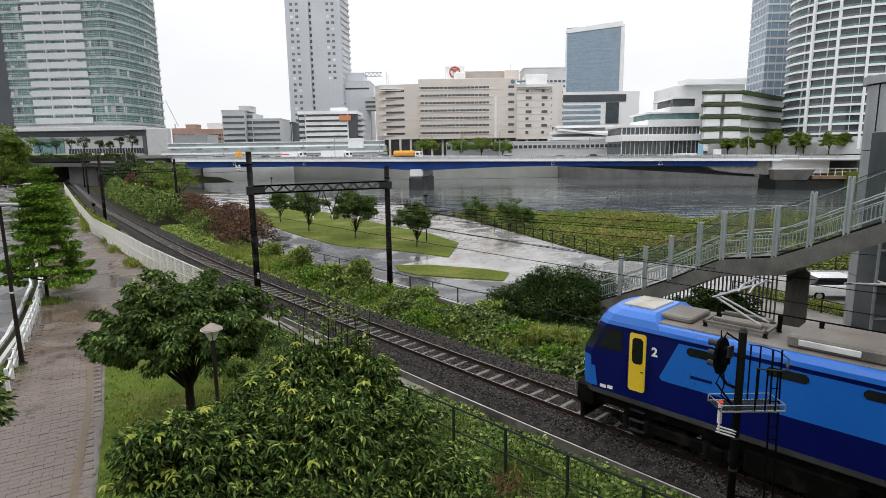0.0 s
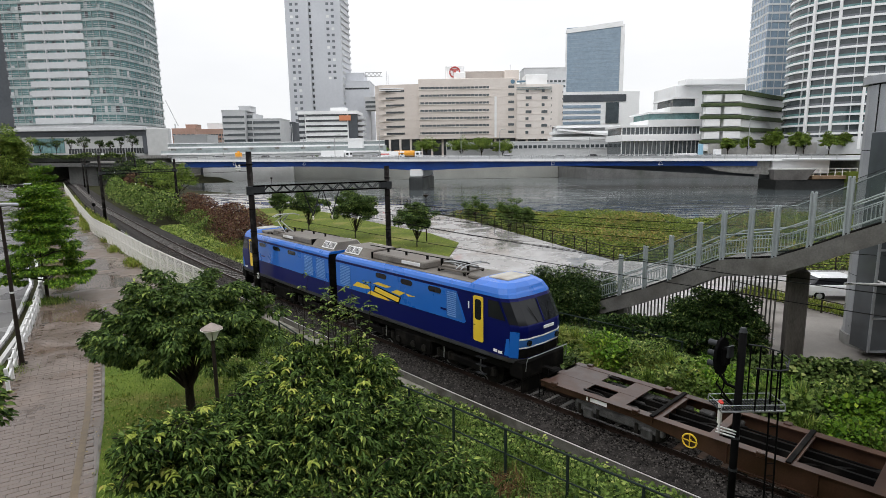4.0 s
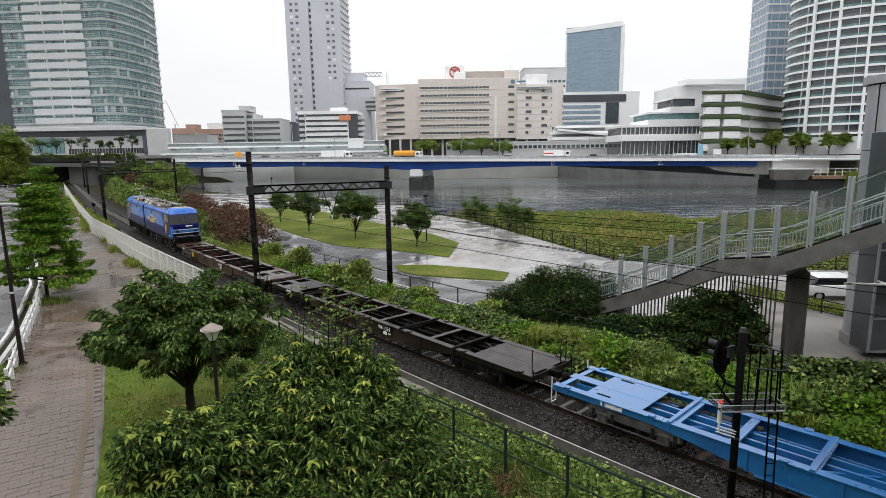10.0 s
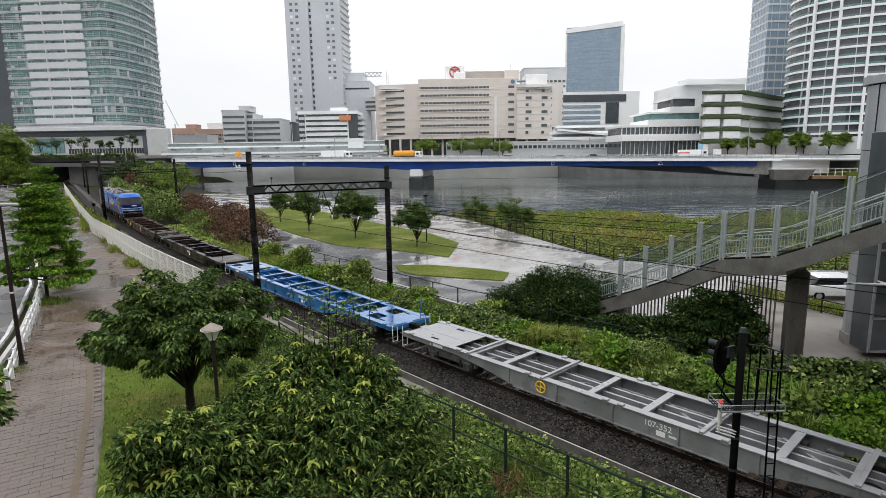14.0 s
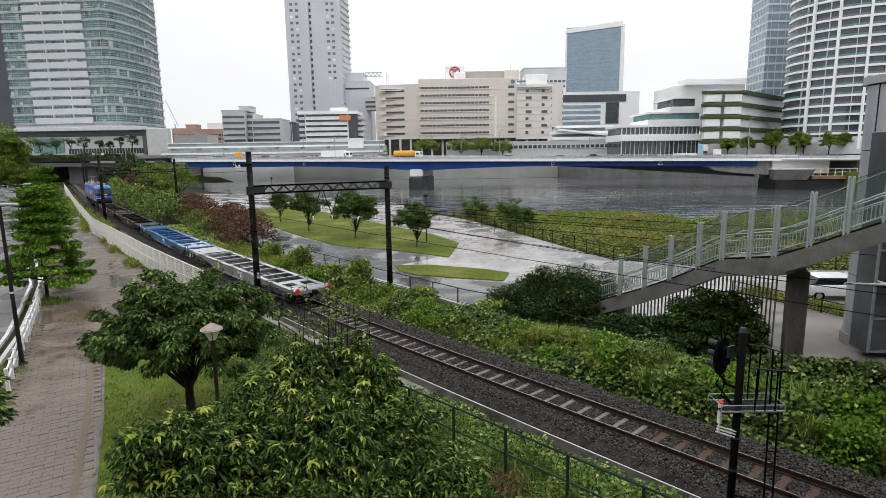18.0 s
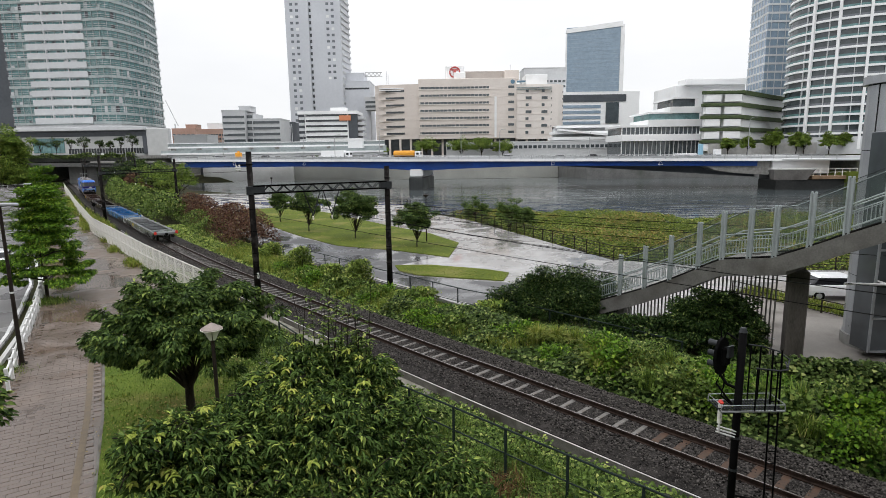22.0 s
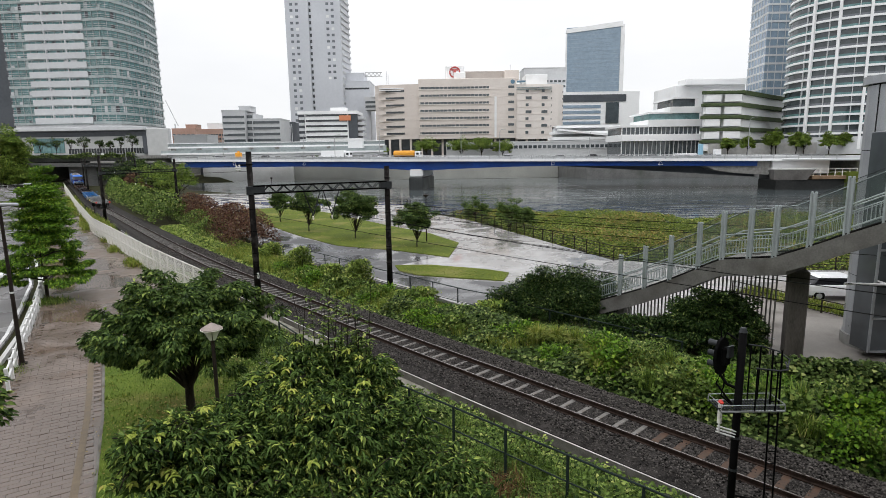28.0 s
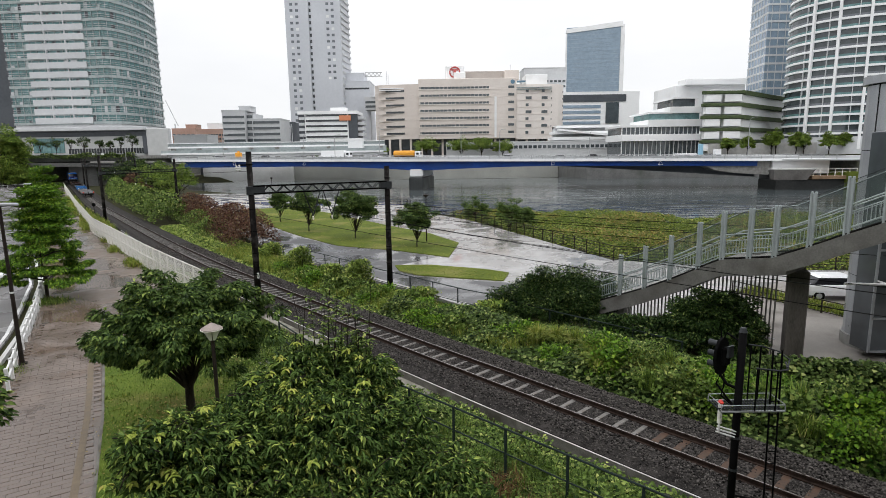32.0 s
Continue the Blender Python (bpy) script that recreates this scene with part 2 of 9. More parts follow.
ROADWAY = mat("grey_roadway", (0.12, 0.115, 0.114), (0.21, 0.203, 0.2), rough=0.5, rvar=0.15, scale=0.5, fine=80, bump=0.15, wet=0.3)
PAVER = mat("clay_paver", (0.085, 0.062, 0.049), (0.17, 0.133, 0.11), rough=0.4, scale=0.9, fine=60, bump=0.2, rvar=0.2, stain=(0.11, 0.07, 0.046))
JOINT = mat("paving_bed", (0.07, 0.05, 0.036), (0.15, 0.11, 0.084), rough=0.4, rvar=0.2, scale=0.5, fine=50, bump=0.15, wet=0.18, stain=(0.09, 0.06, 0.04))
WATER = mat("river_water", (0.05, 0.062, 0.065), (0.095, 0.11, 0.115), rough=0.06, rvar=0.04, scale=0.035, fine=0.2, bump=1.0, bdist=0.55, spec=0.5, stretch=(0.35, 1.2, 1))
WHITE_PAINT = mat("white_paint", (0.66, 0.66, 0.65), (0.8, 0.8, 0.79), rough=0.5, scale=2, fine=40, stain=(0.5, 0.49, 0.46))
CREAM_PAINT = mat("cream_paint", (0.64, 0.62, 0.57), (0.76, 0.745, 0.7), rough=0.55, scale=2, fine=40, stain=(0.5, 0.46, 0.39))
BLACK_STEEL = mat("black_steel", (0.002, 0.002, 0.0022), (0.006, 0.006, 0.006), rough=0.6, scale=3, fine=40, spec=0.03)
POLE_CONCRETE = mat("dark_pole", (0.006, 0.0052, 0.005), (0.018, 0.016, 0.015), rough=0.7, scale=2.5, fine=35, stain=(0.08, 0.072, 0.068), spec=0.03)
GREY_STEEL = mat("galvanised_steel", (0.3, 0.31, 0.315), (0.42, 0.43, 0.435), rough=0.42, metal=0.5, scale=3, fine=50)
DARK_GREY_STEEL = mat("dark_grey_steel", (0.03, 0.033, 0.036), (0.06, 0.063, 0.066), rough=0.5, metal=0.4, scale=3, fine=50, spec=0.07)
BRONZE = mat("bronze_paint", (0.018, 0.014, 0.012), (0.04, 0.032, 0.027), rough=0.5, metal=0.2, scale=3, fine=40, spec=0.07)
GREEN_STEEL = mat("dark_green_steel", (0.01, 0.016, 0.014), (0.024, 0.034, 0.03), rough=0.55, scale=3, fine=40, spec=0.07)
BARK = mat("bark", (0.012, 0.0095, 0.008), (0.04, 0.033, 0.027), rough=0.9, scale=6, fine=40, bump=0.7, bdist=0.02, stretch=(1, 1, 0.3), spec=0.07)
LEAF = leaf_mat("cherry_leaves", (0.01, 0.03, 0.006), (0.11, 0.19, 0.04), (0.28, 0.38, 0.08))
LEAF_NEAR = leaf_mat("near_cherry_leaves", (0.008, 0.026, 0.006), (0.11, 0.2, 0.042), (0.36, 0.48, 0.1))
LEAF_DARK = leaf_mat("dark_shrub_leaves", (0.003, 0.011, 0.0025), (0.045, 0.092, 0.022), (0.2, 0.27, 0.07))
LEAF_VINE = leaf_mat("vine_leaves", (0.004, 0.014, 0.003), (0.105, 0.175, 0.042), (0.34, 0.42, 0.13))
LEAF_FRESH = leaf_mat("street_tree_leaves", (0.016, 0.055, 0.005), (0.13, 0.27, 0.024), (0.32, 0.47, 0.05))
LEAF_RED = leaf_mat("russet_hedge_leaves", (0.025, 0.014, 0.008), (0.15, 0.085, 0.05), (0.2, 0.19, 0.07))
LEAF_FAR = leaf_mat("far_tree_leaves", (0.04, 0.09, 0.014), (0.2, 0.31, 0.05), (0.32, 0.42, 0.08))
LEAF_SHOOT = leaf_mat("young_leaves", (0.22, 0.32, 0.05), (0.42, 0.52, 0.1), (0.52, 0.55, 0.14), glow=0.25)
LEAF_CHERRY = leaf_mat("verge_cherry_leaves", (0.008, 0.026, 0.006), (0.095, 0.17, 0.038), (0.3, 0.42, 0.09))
GRASS = leaf_mat("tall_grass", (0.02, 0.055, 0.009), (0.19, 0.31, 0.05), (0.46, 0.49, 0.14))
GRASS_DRY = leaf_mat("reeds", (0.06, 0.11, 0.014), (0.23, 0.31, 0.05), (0.45, 0.4, 0.12))
LEAF_REED = leaf_mat("bank_weeds", (0.03, 0.06, 0.01), (0.17, 0.25, 0.04), (0.38, 0.39, 0.1))
GRASS_DEAD = leaf_mat("withered_grass", (0.05, 0.03, 0.014), (0.2, 0.13, 0.055), (0.36, 0.27, 0.12))
LEAF_RUST = leaf_mat("withered_weeds", (0.12, 0.1, 0.03), (0.28, 0.24, 0.07), (0.4, 0.35, 0.12))
FROST_GLASS = glass_mat("stair_glass", (0.06, 0.085, 0.075), rough=0.04, see=0.86)
LEAF_HEDGE = leaf_mat("hedge_leaves", (0.009, 0.027, 0.005), (0.15, 0.25, 0.048), (0.42, 0.5, 0.14))
LEAF_WEED = leaf_mat("slope_weed_leaves", (0.018, 0.048, 0.009), (0.24, 0.36, 0.065), (0.5, 0.56, 0.15))
GRASS_TALL = leaf_mat("kerb_grass", (0.01, 0.03, 0.005), (0.13, 0.23, 0.04), (0.36, 0.44, 0.11))


FORECOURT = mat("damp_paving", (0.145, 0.133, 0.12), (0.24, 0.223, 0.203), rough=0.75, scale=0.7, fine=25, bump=0.1, stain=(0.08, 0.07, 0.06))


# ---- the plan ----
GZ = -0.5          # level of paths and park, rail tops are at 0
TO = Vector((9.0, 12.8))
TE = Vector((-0.62, 0.785)).normalized()
TN = Vector((TE.y, -TE.x))


def track(a):
    """The middle of the track, a metres on from beside the signal, and the side-step of the curve."""
    if a < 0:
        b = 0.11 - 0.0926 * a
    elif a < 62:
        b = 0.11 - 0.0926 * a + 1.027e-3 * a * a - 6.5e-7 * a ** 3
    else:
        b = -1.838 + 0.0272 * (a - 62)
    if a > 95:
        b += 0.00045 * (min(a, 150) - 95) ** 2 + max(0, a - 150) * 0.035
    p = TO + TE * a + TN * b
    return Vector((p.x, p.y, 0.0))


def beside(a, side, z=0.0):
    """A point side metres to the right of the track (negative: the footpath's side)."""
    d = (track(a + 0.5) - track(a - 0.5)).normalized()
    p = track(a)
    return Vector((p.x + d.y * side, p.y - d.x * side, z))


def heading(a):
    d = track(a + 0.5) - track(a - 0.5)
    return math.degrees(math.atan2(d.y, d.x))


PROM = [(-400, 232), (-110, 232), (-71, 161), (-50, 142), (-23, 121), (-9, 108), (-0.3, 84.6), (4.4, 76.5), (10.1, 59.8), (14.6, 47.0), (25, 42), (60, 38), (900, 30)]
SHORE = [(-400, 234), (-110, 234), (-71, 164), (-50, 145), (-23, 124.5), (-9, 111.5), (2, 96), (8, 92), (13, 92.5), (20, 93), (28.7, 90), (34, 81), (43, 85), (60, 80), (900, 75)]


def on_line(line, x):
    for (x0, y0), (x1, y1) in zip(line, line[1:]):
        if x <= x1:
            return lerp(y0, y1, (x - x0) / (x1 - x0))
    return line[-1][1]


def build_ground():
    xs = [-3000, -1200, -600, -400, -300, -200, -150, -120, -110, -100, -90, -80] + list(range(-71, 62, 3)) + [70, 80, 100, 120, 150, 200, 300, 400, 600, 900, 3000]
    rows, faces = [], []
    for x in xs:
        xx = max(-400, min(900, x))
        p, s = on_line(PROM, xx), on_line(SHORE, xx)
        wetness = max(0.0, min(1.0, (x + 112) / 12))
        z0 = GZ - 0.2
        col = [(-400, z0), (-120, z0), (-40, z0), (0, z0), (15, z0)]
        col += [(lerp(15, p - 1, k / 8), z0) for k in range(1, 9)]
        col += [(p + 0.3, lerp(z0, -1.6, wetness)), (s, lerp(z0, -2.1, wetness)), (s + 3, lerp(z0, -5, wetness))]
        far = max(s + 6, 285 if x < 59 else 225)
        up = 6.0 if x > -90 else z0
        col += [(far, lerp(z0, -5, wetness)), (far + 3, lerp(z0, -2.0, wetness)), (far + 3.5, up), (far + 40, up), (500, up), (1200, up), (5000, up)]
        rows.append([(x, y, z) for y, z in col])
    n = len(rows[0])
    for i in range(len(rows) - 1):
        for j in range(n - 1):
            faces.append((i * n + j, (i + 1) * n + j, (i + 1) * n + j + 1, i * n + j + 1))
    solid("ground", bulk("ground", [p for r in rows for p in r], faces, SOIL), None, "damp soil and rough grass of the whole site", "ground", kind="structure")


def build_water():
    g = G()
    xs = [-3000, -300, -112, -60, 0, 60, 150, 400, 3000]
    vs = [(x, y, -2.2) for y in (20, 60, 120, 180, 240) for x in xs]
    n = len(xs)
    fs = [(j * n + i, j * n + i + 1, (j + 1) * n + i + 1, (j + 1) * n + i) for j in range(4) for i in range(n - 1)]
    g.add(vs, fs)
    solid("water", g, WATER, "dark rippled river water under a grey sky", "river", kind="structure")


# Paved and planted sheets of the plan, each a little higher than the soil.
PARK = [(2.7, 31.0), (1.2, 32.3), (-1.9, 36.2), (-4.4, 38.9), (-7.2, 42.5), (-10.4, 46.2), (-14.7, 50.6), (-21.6, 62), (-33, 82), (-45, 105), (-60, 140), (-50, 139), (-23, 118), (-9, 105.5), (-0.6, 83), (3.9, 75), (9.5, 58.8), (14, 45.8), (25, 41), (60, 37), (60, 15), (22, 15), (14.8, 21), (9.5, 27.5)]
ASPHALT_STRIP = [(3.5, 30.8), (2.9, 31.3), (-1.7, 36.6), (-7.0, 42.9), (-14.4, 51.0), (-21.3, 62.4), (-28, 75), (-22.1, 72.2), (-16.5, 62.5), (-10.3, 55.2), (-4.4, 52.0), (-0.5, 48.5), (-3.9, 44.7), (-1.9, 40.9), (0.6, 39.4), (4.2, 38.2), (7, 36)]
LAWN_MAIN = [(-4.4, 52.0), (0.5, 48.1), (1.6, 55.9), (-1.5, 63.2), (-7.5, 71.7), (-15.7, 85.1), (-26.0, 98.7), (-34, 96), (-28, 82), (-22.1, 72.2), (-16.2, 62.9), (-10.3, 55.2)]
LAWN_SMALL = [(-3.9, 44.7), (-3.4, 42.6), (-1.9, 40.9), (0.6, 39.9), (4.2, 38.6), (4.9, 41.2), (3.3, 42.6), (-1.1, 44.7)]
PATH_L = [(-11, 4), (-13.5, 13), (-16.2, 19), (-19.0, 23.5), (-21.5, 28.3), (-24.4, 33.1), (-28.8, 40.2), (-45, 62), (-78, 105), (-146, 199)]
PATH_R = [(-6.4, 4), (-9.3, 13.6), (-11.9, 18.4), (-15, 23.7), (-16.3, 28.9), (-18.0, 38.4), (-22.4, 43.3), (-31.3, 54), (-58.8, 91.3), (-127, 190)]
GREEN = [(-6.36, 4), (-2, 4), (1.2, 13.0), (-0.6, 15.5), (-2.9, 18.0), (-6.8, 22.3), (-12, 29), (-16.6, 35.8), (-17.9, 38.3), (-16.26, 28.9), (-14.96, 23.7), (-11.86, 18.4), (-9.26, 13.6)]
BANK = [(-2, 4), (8, 3), (7.4, 11), (-12.4, 33.2), (-16.6, 37.2), (-16.6, 35.8), (-12, 29), (-6.8, 22.3), (-2.9, 18.0), (-0.6, 15.5), (1.2, 13.0)]


def slab(name, poly, z0, z1, material, label, category):
    return solid(name, G().prism(poly, z0, z1), material, label, category, kind="structure")


def quay_wall():
    solid("quay_wall", G().box(-118, -73.5, 281.8, 283.4, -4, 5.2), mat("white_quay_concrete", (0.68, 0.69, 0.69), (0.8, 0.81, 0.81), rough=0.7, scale=0.1, fine=1.5, stain=(0.5, 0.5, 0.49)), "white concrete quay wall across the river", "wall", kind="structure")
    # Added wall where open water shows; its pale tone copies reflected sky.
    solid("quay_wall", G().box(-90, 58, 283.5, 284.5, -4, 6.2), mat("far_water_tone", (0.26, 0.265, 0.25), (0.36, 0.365, 0.34), rough=0.7, scale=0.12, fine=2, stain=(0.28, 0.29, 0.28)), "wall across the river, toned pale like sky-lit far water", "wall", kind="structure")
    # This wall's dark tone paints in the bridge's shadow and reflection.
    solid("quay_wall", G().box(57, 150, 223.5, 224.5, -4, 6.2).box(58.1, 59, 224.5, 284.5, -4, 6.2), mat("bridge_shadow_quay", (0.1, 0.1, 0.098), (0.17, 0.17, 0.165), rough=0.7, scale=0.3, fine=2, stain=(0.08, 0.085, 0.075)), "quay wall beyond the bridge, darkened for the bridge's shadow", "wall", kind="structure")


build_ground()
quay_wall()
build_water()
slab("pavement", PARK, GZ - 0.4, GZ, WET_PAVE, "wet light grey riverside paving with puddles", "pavement")
slab("asphalt_path", ASPHALT_STRIP, GZ - 0.4, GZ + 0.012, ASPHALT, "wet dark asphalt path between lawn and railing", "path")
slab("forecourt", [(13.2, 25.2), (14.2, 21.6), (22, 14.6), (60, 14.6), (60, 36.5), (26, 39.5), (17, 33)], GZ - 0.4, GZ + 0.006, FORECOURT, "damp brown-grey paving behind the lift tower", "pavement")
slab("lawn", LAWN_MAIN, GZ - 0.4, GZ + 0.07, LAWN_MOWN, "mown park lawn with young trees", "lawn")
slab("lawn", LAWN_SMALL, GZ - 0.4, GZ + 0.07, LAWN_MOWN, "small island of mown lawn", "lawn")
slab("lawn", GREEN, GZ - 0.4, GZ + 0.03, LAWN, "grassy verge beside the paved footpath", "lawn")
slab("verge", BANK, GZ - 0.5, GZ - 0.19, SOIL, "weedy strip between footpath and railway", "verge")
footpath = slab("footpath", PATH_L + PATH_R[::-1], GZ - 0.4, GZ, JOINT, "wet reddish-brown paved footpath beside the road", "footpath")
ROAD_L = [(-30, 4), (-40, 20), (-52, 40), (-75, 65), (-110, 105), (-190, 195), (-260, 260)]
slab("road", ROAD_L + [(-215, 262), (-152, 202)] + [(x - 1.2, y + 0.2) for x, y in PATH_L[::-1][1:]], GZ - 0.3, GZ - 0.09, ROADWAY, "wet grey asphalt road along the footpath", "road")


# ---- the railway ----
SLAB_GREY = mat("slab_concrete", (0.19, 0.18, 0.15), (0.3, 0.285, 0.24), rough=0.75, scale=2, fine=40, bump=0.2, stain=(0.1, 0.09, 0.07))
KERB_GREY = mat("kerb_concrete", (0.1, 0.095, 0.084), (0.19, 0.18, 0.16), rough=0.75, scale=2.5, fine=40, bump=0.2, stain=(0.07, 0.064, 0.052))


def build_railway():
    t = thing("railway_track", (0, 0, 0), "single railway track with wet concrete sleepers on dark ballast", "railway track", kind="structure")
    way = [track(a) for a in range(-130, 331, 2)]
    part("ballast_bed", G().sweep(way, [(-1.72, -0.75), (-1.7, -0.36), (-1.3, -0.17), (-0.72, -0.145), (-0.6, -0.185), (0.6, -0.185), (0.72, -0.145), (1.5, -0.16), (2.1, -0.3), (3.1, -0.72)]), BALLAST, t, "dark wet crushed-stone ballast")
    for s in (-0.57, 0.57):
        line = [beside(a, s, 0) for a in range(-130, 331, 2)]
        rail = part("rail", G().sweep(line, [(-0.065, -0.17), (-0.065, -0.15), (-0.012, -0.13), (-0.012, -0.05), (-0.036, -0.035), (-0.036, -0.006), (0.036, -0.006), (0.036, -0.035), (0.012, -0.05), (0.012, -0.13), (0.065, -0.15), (0.065, -0.17)]), RAIL_RUST, t)
        part("rail_head", G().sweep(line, [(-0.016, -0.008), (-0.016, 0.0), (0.016, 0.0), (0.016, -0.008)]), RAIL_TOP, rail, "worn shiny running surface")
    me = G().box(-0.085, 0.085, -1.02, 1.02, -0.36, -0.165, 0.02).mesh("sleeper", SLEEPER)
    mw = G().box(-0.11, 0.11, -1.05, 1.05, -0.36, -0.17, 0.012).mesh("sleeper", SLEEPER_WOOD)
    rest = G()
    rng = random.Random(4)
    for k in range(-200, 520):
        a = k * 0.661 - 0.03
        m = Matrix.Translation(beside(a, rng.uniform(-0.02, 0.02), rng.choice((0.0, -0.004, -0.01, -0.016)))) @ pose(0, 0, 0, 0, 0, heading(a) + rng.uniform(-0.8, 0.8))
        if -10 < a < 165:
            ob = part("sleeper", mw if a < 4.3 else me, None, t)
            ob.matrix_basis = m
        else:
            rest.box(-0.12, 0.12, -1.02, 1.02, -0.36, -0.165, 0, m)
    part("far_sleepers", rest, SLEEPER, t, kind="stuff")
    # Loose stones on the bed
    rs = np.random.RandomState(7)
    n = 72000
    a = -4 + 60 * rs.rand(n) ** 1.75
    u = rs.uniform(-1.66, 3.0, n)
    base = np.array([track(x)[:] for x in np.linspace(-6, 60, 331)])
    tx = np.interp(a, np.linspace(-6, 60, 331), base[:, 0]) + u * TN.x
    ty = np.interp(a, np.linspace(-6, 60, 331), base[:, 1]) + u * TN.y
    tz = np.interp(u, [-1.66, -1.3, -0.72, -0.6, 0.6, 0.72, 1.5, 2.1, 3.1], [-0.38, -0.17, -0.15, -0.2, -0.2, -0.15, -0.16, -0.3, -0.72]) + rs.uniform(-0.01, 0.03, n)
    onsl = (np.abs(u) < 0.6) & (np.abs(((a + 0.03) / 0.661 + 0.5) % 1 - 0.5) < 0.15) & (rs.rand(n) > 0.16)
    keep = (np.abs(np.abs(u) - 0.57) > 0.06) & ~onsl
    tx, ty, tz = tx[keep], ty[keep], tz[keep]
    n = len(tx)
    unit = np.array([(1, 0, 0), (-1, 0, 0), (0, 1, 0), (0, -1, 0), (0, 0, 1), (0, 0, -1)], float)
    r = rs.uniform(0.02, 0.052, (n, 1, 1)) * rs.uniform(0.6, 1.3, (n, 6, 1))
    ang = rs.rand(n) * 6.28
    c, s = np.cos(ang)[:, None], np.sin(ang)[:, None]
    sh = unit[None] * r
    sh = np.stack([sh[..., 0] * c - sh[..., 1] * s, sh[..., 0] * s + sh[..., 1] * c, sh[..., 2] * 0.8], -1)
    vs = sh + np.stack([tx, ty, tz], -1)[:, None]
    f = np.array([(0, 2, 4), (2, 1, 4), (1, 3, 4), (3, 0, 4), (2, 0, 5), (1, 2, 5), (3, 1, 5), (0, 3, 5)])
    fs = f[None] + 6 * np.arange(n)[:, None, None]
    part("ballast_stones", bulk("ballast_stones", vs.reshape(-1, 3), fs.reshape(-1, 3), STONE), None, t, "loose crushed stones", kind="stuff")
    # Retaining kerb of concrete blocks on the footpath's side, with a pale coping
    kerb = thing("kerb_wall", (0, 0, 0), "low concrete retaining kerb along the ballast", "kerb", kind="structure")
    k = -6.0
    while k < 75:
        line = [beside(k, -1.72), beside(k + 0.99, -1.72)]
        ob = part("kerb_block", G().sweep(line, [(-0.07, -1.0), (-0.07, -0.37), (-0.02, -0.37), (-0.02, -1.0)]), KERB_GREY, kerb)
        k += 1.0
    # Pale colour paints the sky's reflection along the kerb's wet top edge.
    part("coping", G().sweep([beside(a, -1.72) for a in range(-6, 76)], [(-0.075, -0.372), (-0.075, -0.358), (-0.03, -0.358), (-0.03, -0.372)]), CONCRETE_PALE, kerb, "coping strip, pale for the sky mirrored on its wet top")
    slab_line = [beside(a, -2.25) for a in range(12, 31)]
    part("walkway_slab", G().sweep(slab_line, [(0.0, -0.95), (0.0, -0.67), (0.44, -0.65), (0.44, -0.95)]), SLAB_GREY, kerb, "narrow concrete strip below the kerb")
    # Lower drain edge in the grass
    drain = [(-9.6, 25.4), (-8.4, 24.0), (-6.7, 22.1), (-2.8, 17.7), (-0.8, 15.7), (0.9, 13.4), (2.6, 11.2)]
    solid("drain_edge", G().sweep([(x, y, GZ) for x, y in drain], [(-0.2, -0.2), (-0.2, 0.06), (-0.06, 0.06), (-0.06, -0.08), (0.1, -0.08), (0.1, 0.05), (0.2, 0.05), (0.2, -0.2)]), CONCRETE, "narrow concrete drain channel through the grass", "drain", kind="structure")


def mast(name, x, y, h, lean=0.0, r=0.17):
    t = thing(name, (x, y, GZ - 0.1, 0, 0, 0), "dark concrete railway mast with steel bands", "railway mast", "railway masts")
    g = G()
    g.smooth = True
    g.tube([(0, 0, -0.4), (0, 0, h)], [r * 1.12, r * 0.92], 14)
    part("pole", g, POLE_CONCRETE, t)
    part("cap", G().tube([(0, 0, h), (0, 0, h + 0.05)], [r * 0.95, r * 0.85], 14), BLACK_STEEL, t)
    for k in range(7):
        z = 0.9 + k * (h - 1.6) / 6
        part("band", G().tube([(0, 0, z), (0, 0, z + 0.05)], r * 1.14, 14), BLACK_STEEL, t)
    return t


def truss(name, a, b, z, label):
    """A lattice beam between two masts."""
    t = thing(name, (a[0], a[1], z, 0, 0, math.degrees(math.atan2(b[1] - a[1], b[0] - a[0]))), label, "truss beam", "truss beams")
    L = math.hypot(b[0] - a[0], b[1] - a[1])
    for dy in (-0.16, 0.16):
        for dz in (0.0, 0.42):
            part("chord", G().box(0.1, L - 0.1, dy - 0.045, dy + 0.045, dz - 0.04, dz + 0.04), BLACK_STEEL, t)
    n = int(L / 0.42)
    for k in range(n):
        x0, x1 = 0.15 + k * (L - 0.3) / n, 0.15 + (k + 1) * (L - 0.3) / n
        z0, z1 = (0, 0.42) if k % 2 else (0.42, 0)
        for dy in (-0.16, 0.16):
            part("brace", G().tube([(x0, dy, z0), (x1, dy, z1)], 0.03, 5), DARK_GREY_STEEL, t)
    part("end_plate", G().box(-0.25, 0.75, -0.2, 0.2, -0.06, 0.42, 0.02), DARK_GREY_STEEL, t)
    part("end_plate", G().box(L - 0.5, L + 0.25, -0.2, 0.2, -0.06, 0.42, 0.02), DARK_GREY_STEEL, t)
    for u in (0.36, 0.5):
        part("hanger", G().tube([(L * u, 0, 0), (L * (u + 0.06), 0, -1.5)], 0.03, 6), DARK_GREY_STEEL, t)
        part("hanger", G().tube([(L * (u + 0.12), 0, 0), (L * (u + 0.06), 0, -1.5)], 0.03, 6), DARK_GREY_STEEL, t)
        part("insulator", G().tube([(L * (u + 0.06), 0, -1.5 - 0.05 * j) for j in range(6)], [0.03, 0.07, 0.03, 0.07, 0.03, 0.02], 8), CREAM_PAINT, t)
    return t


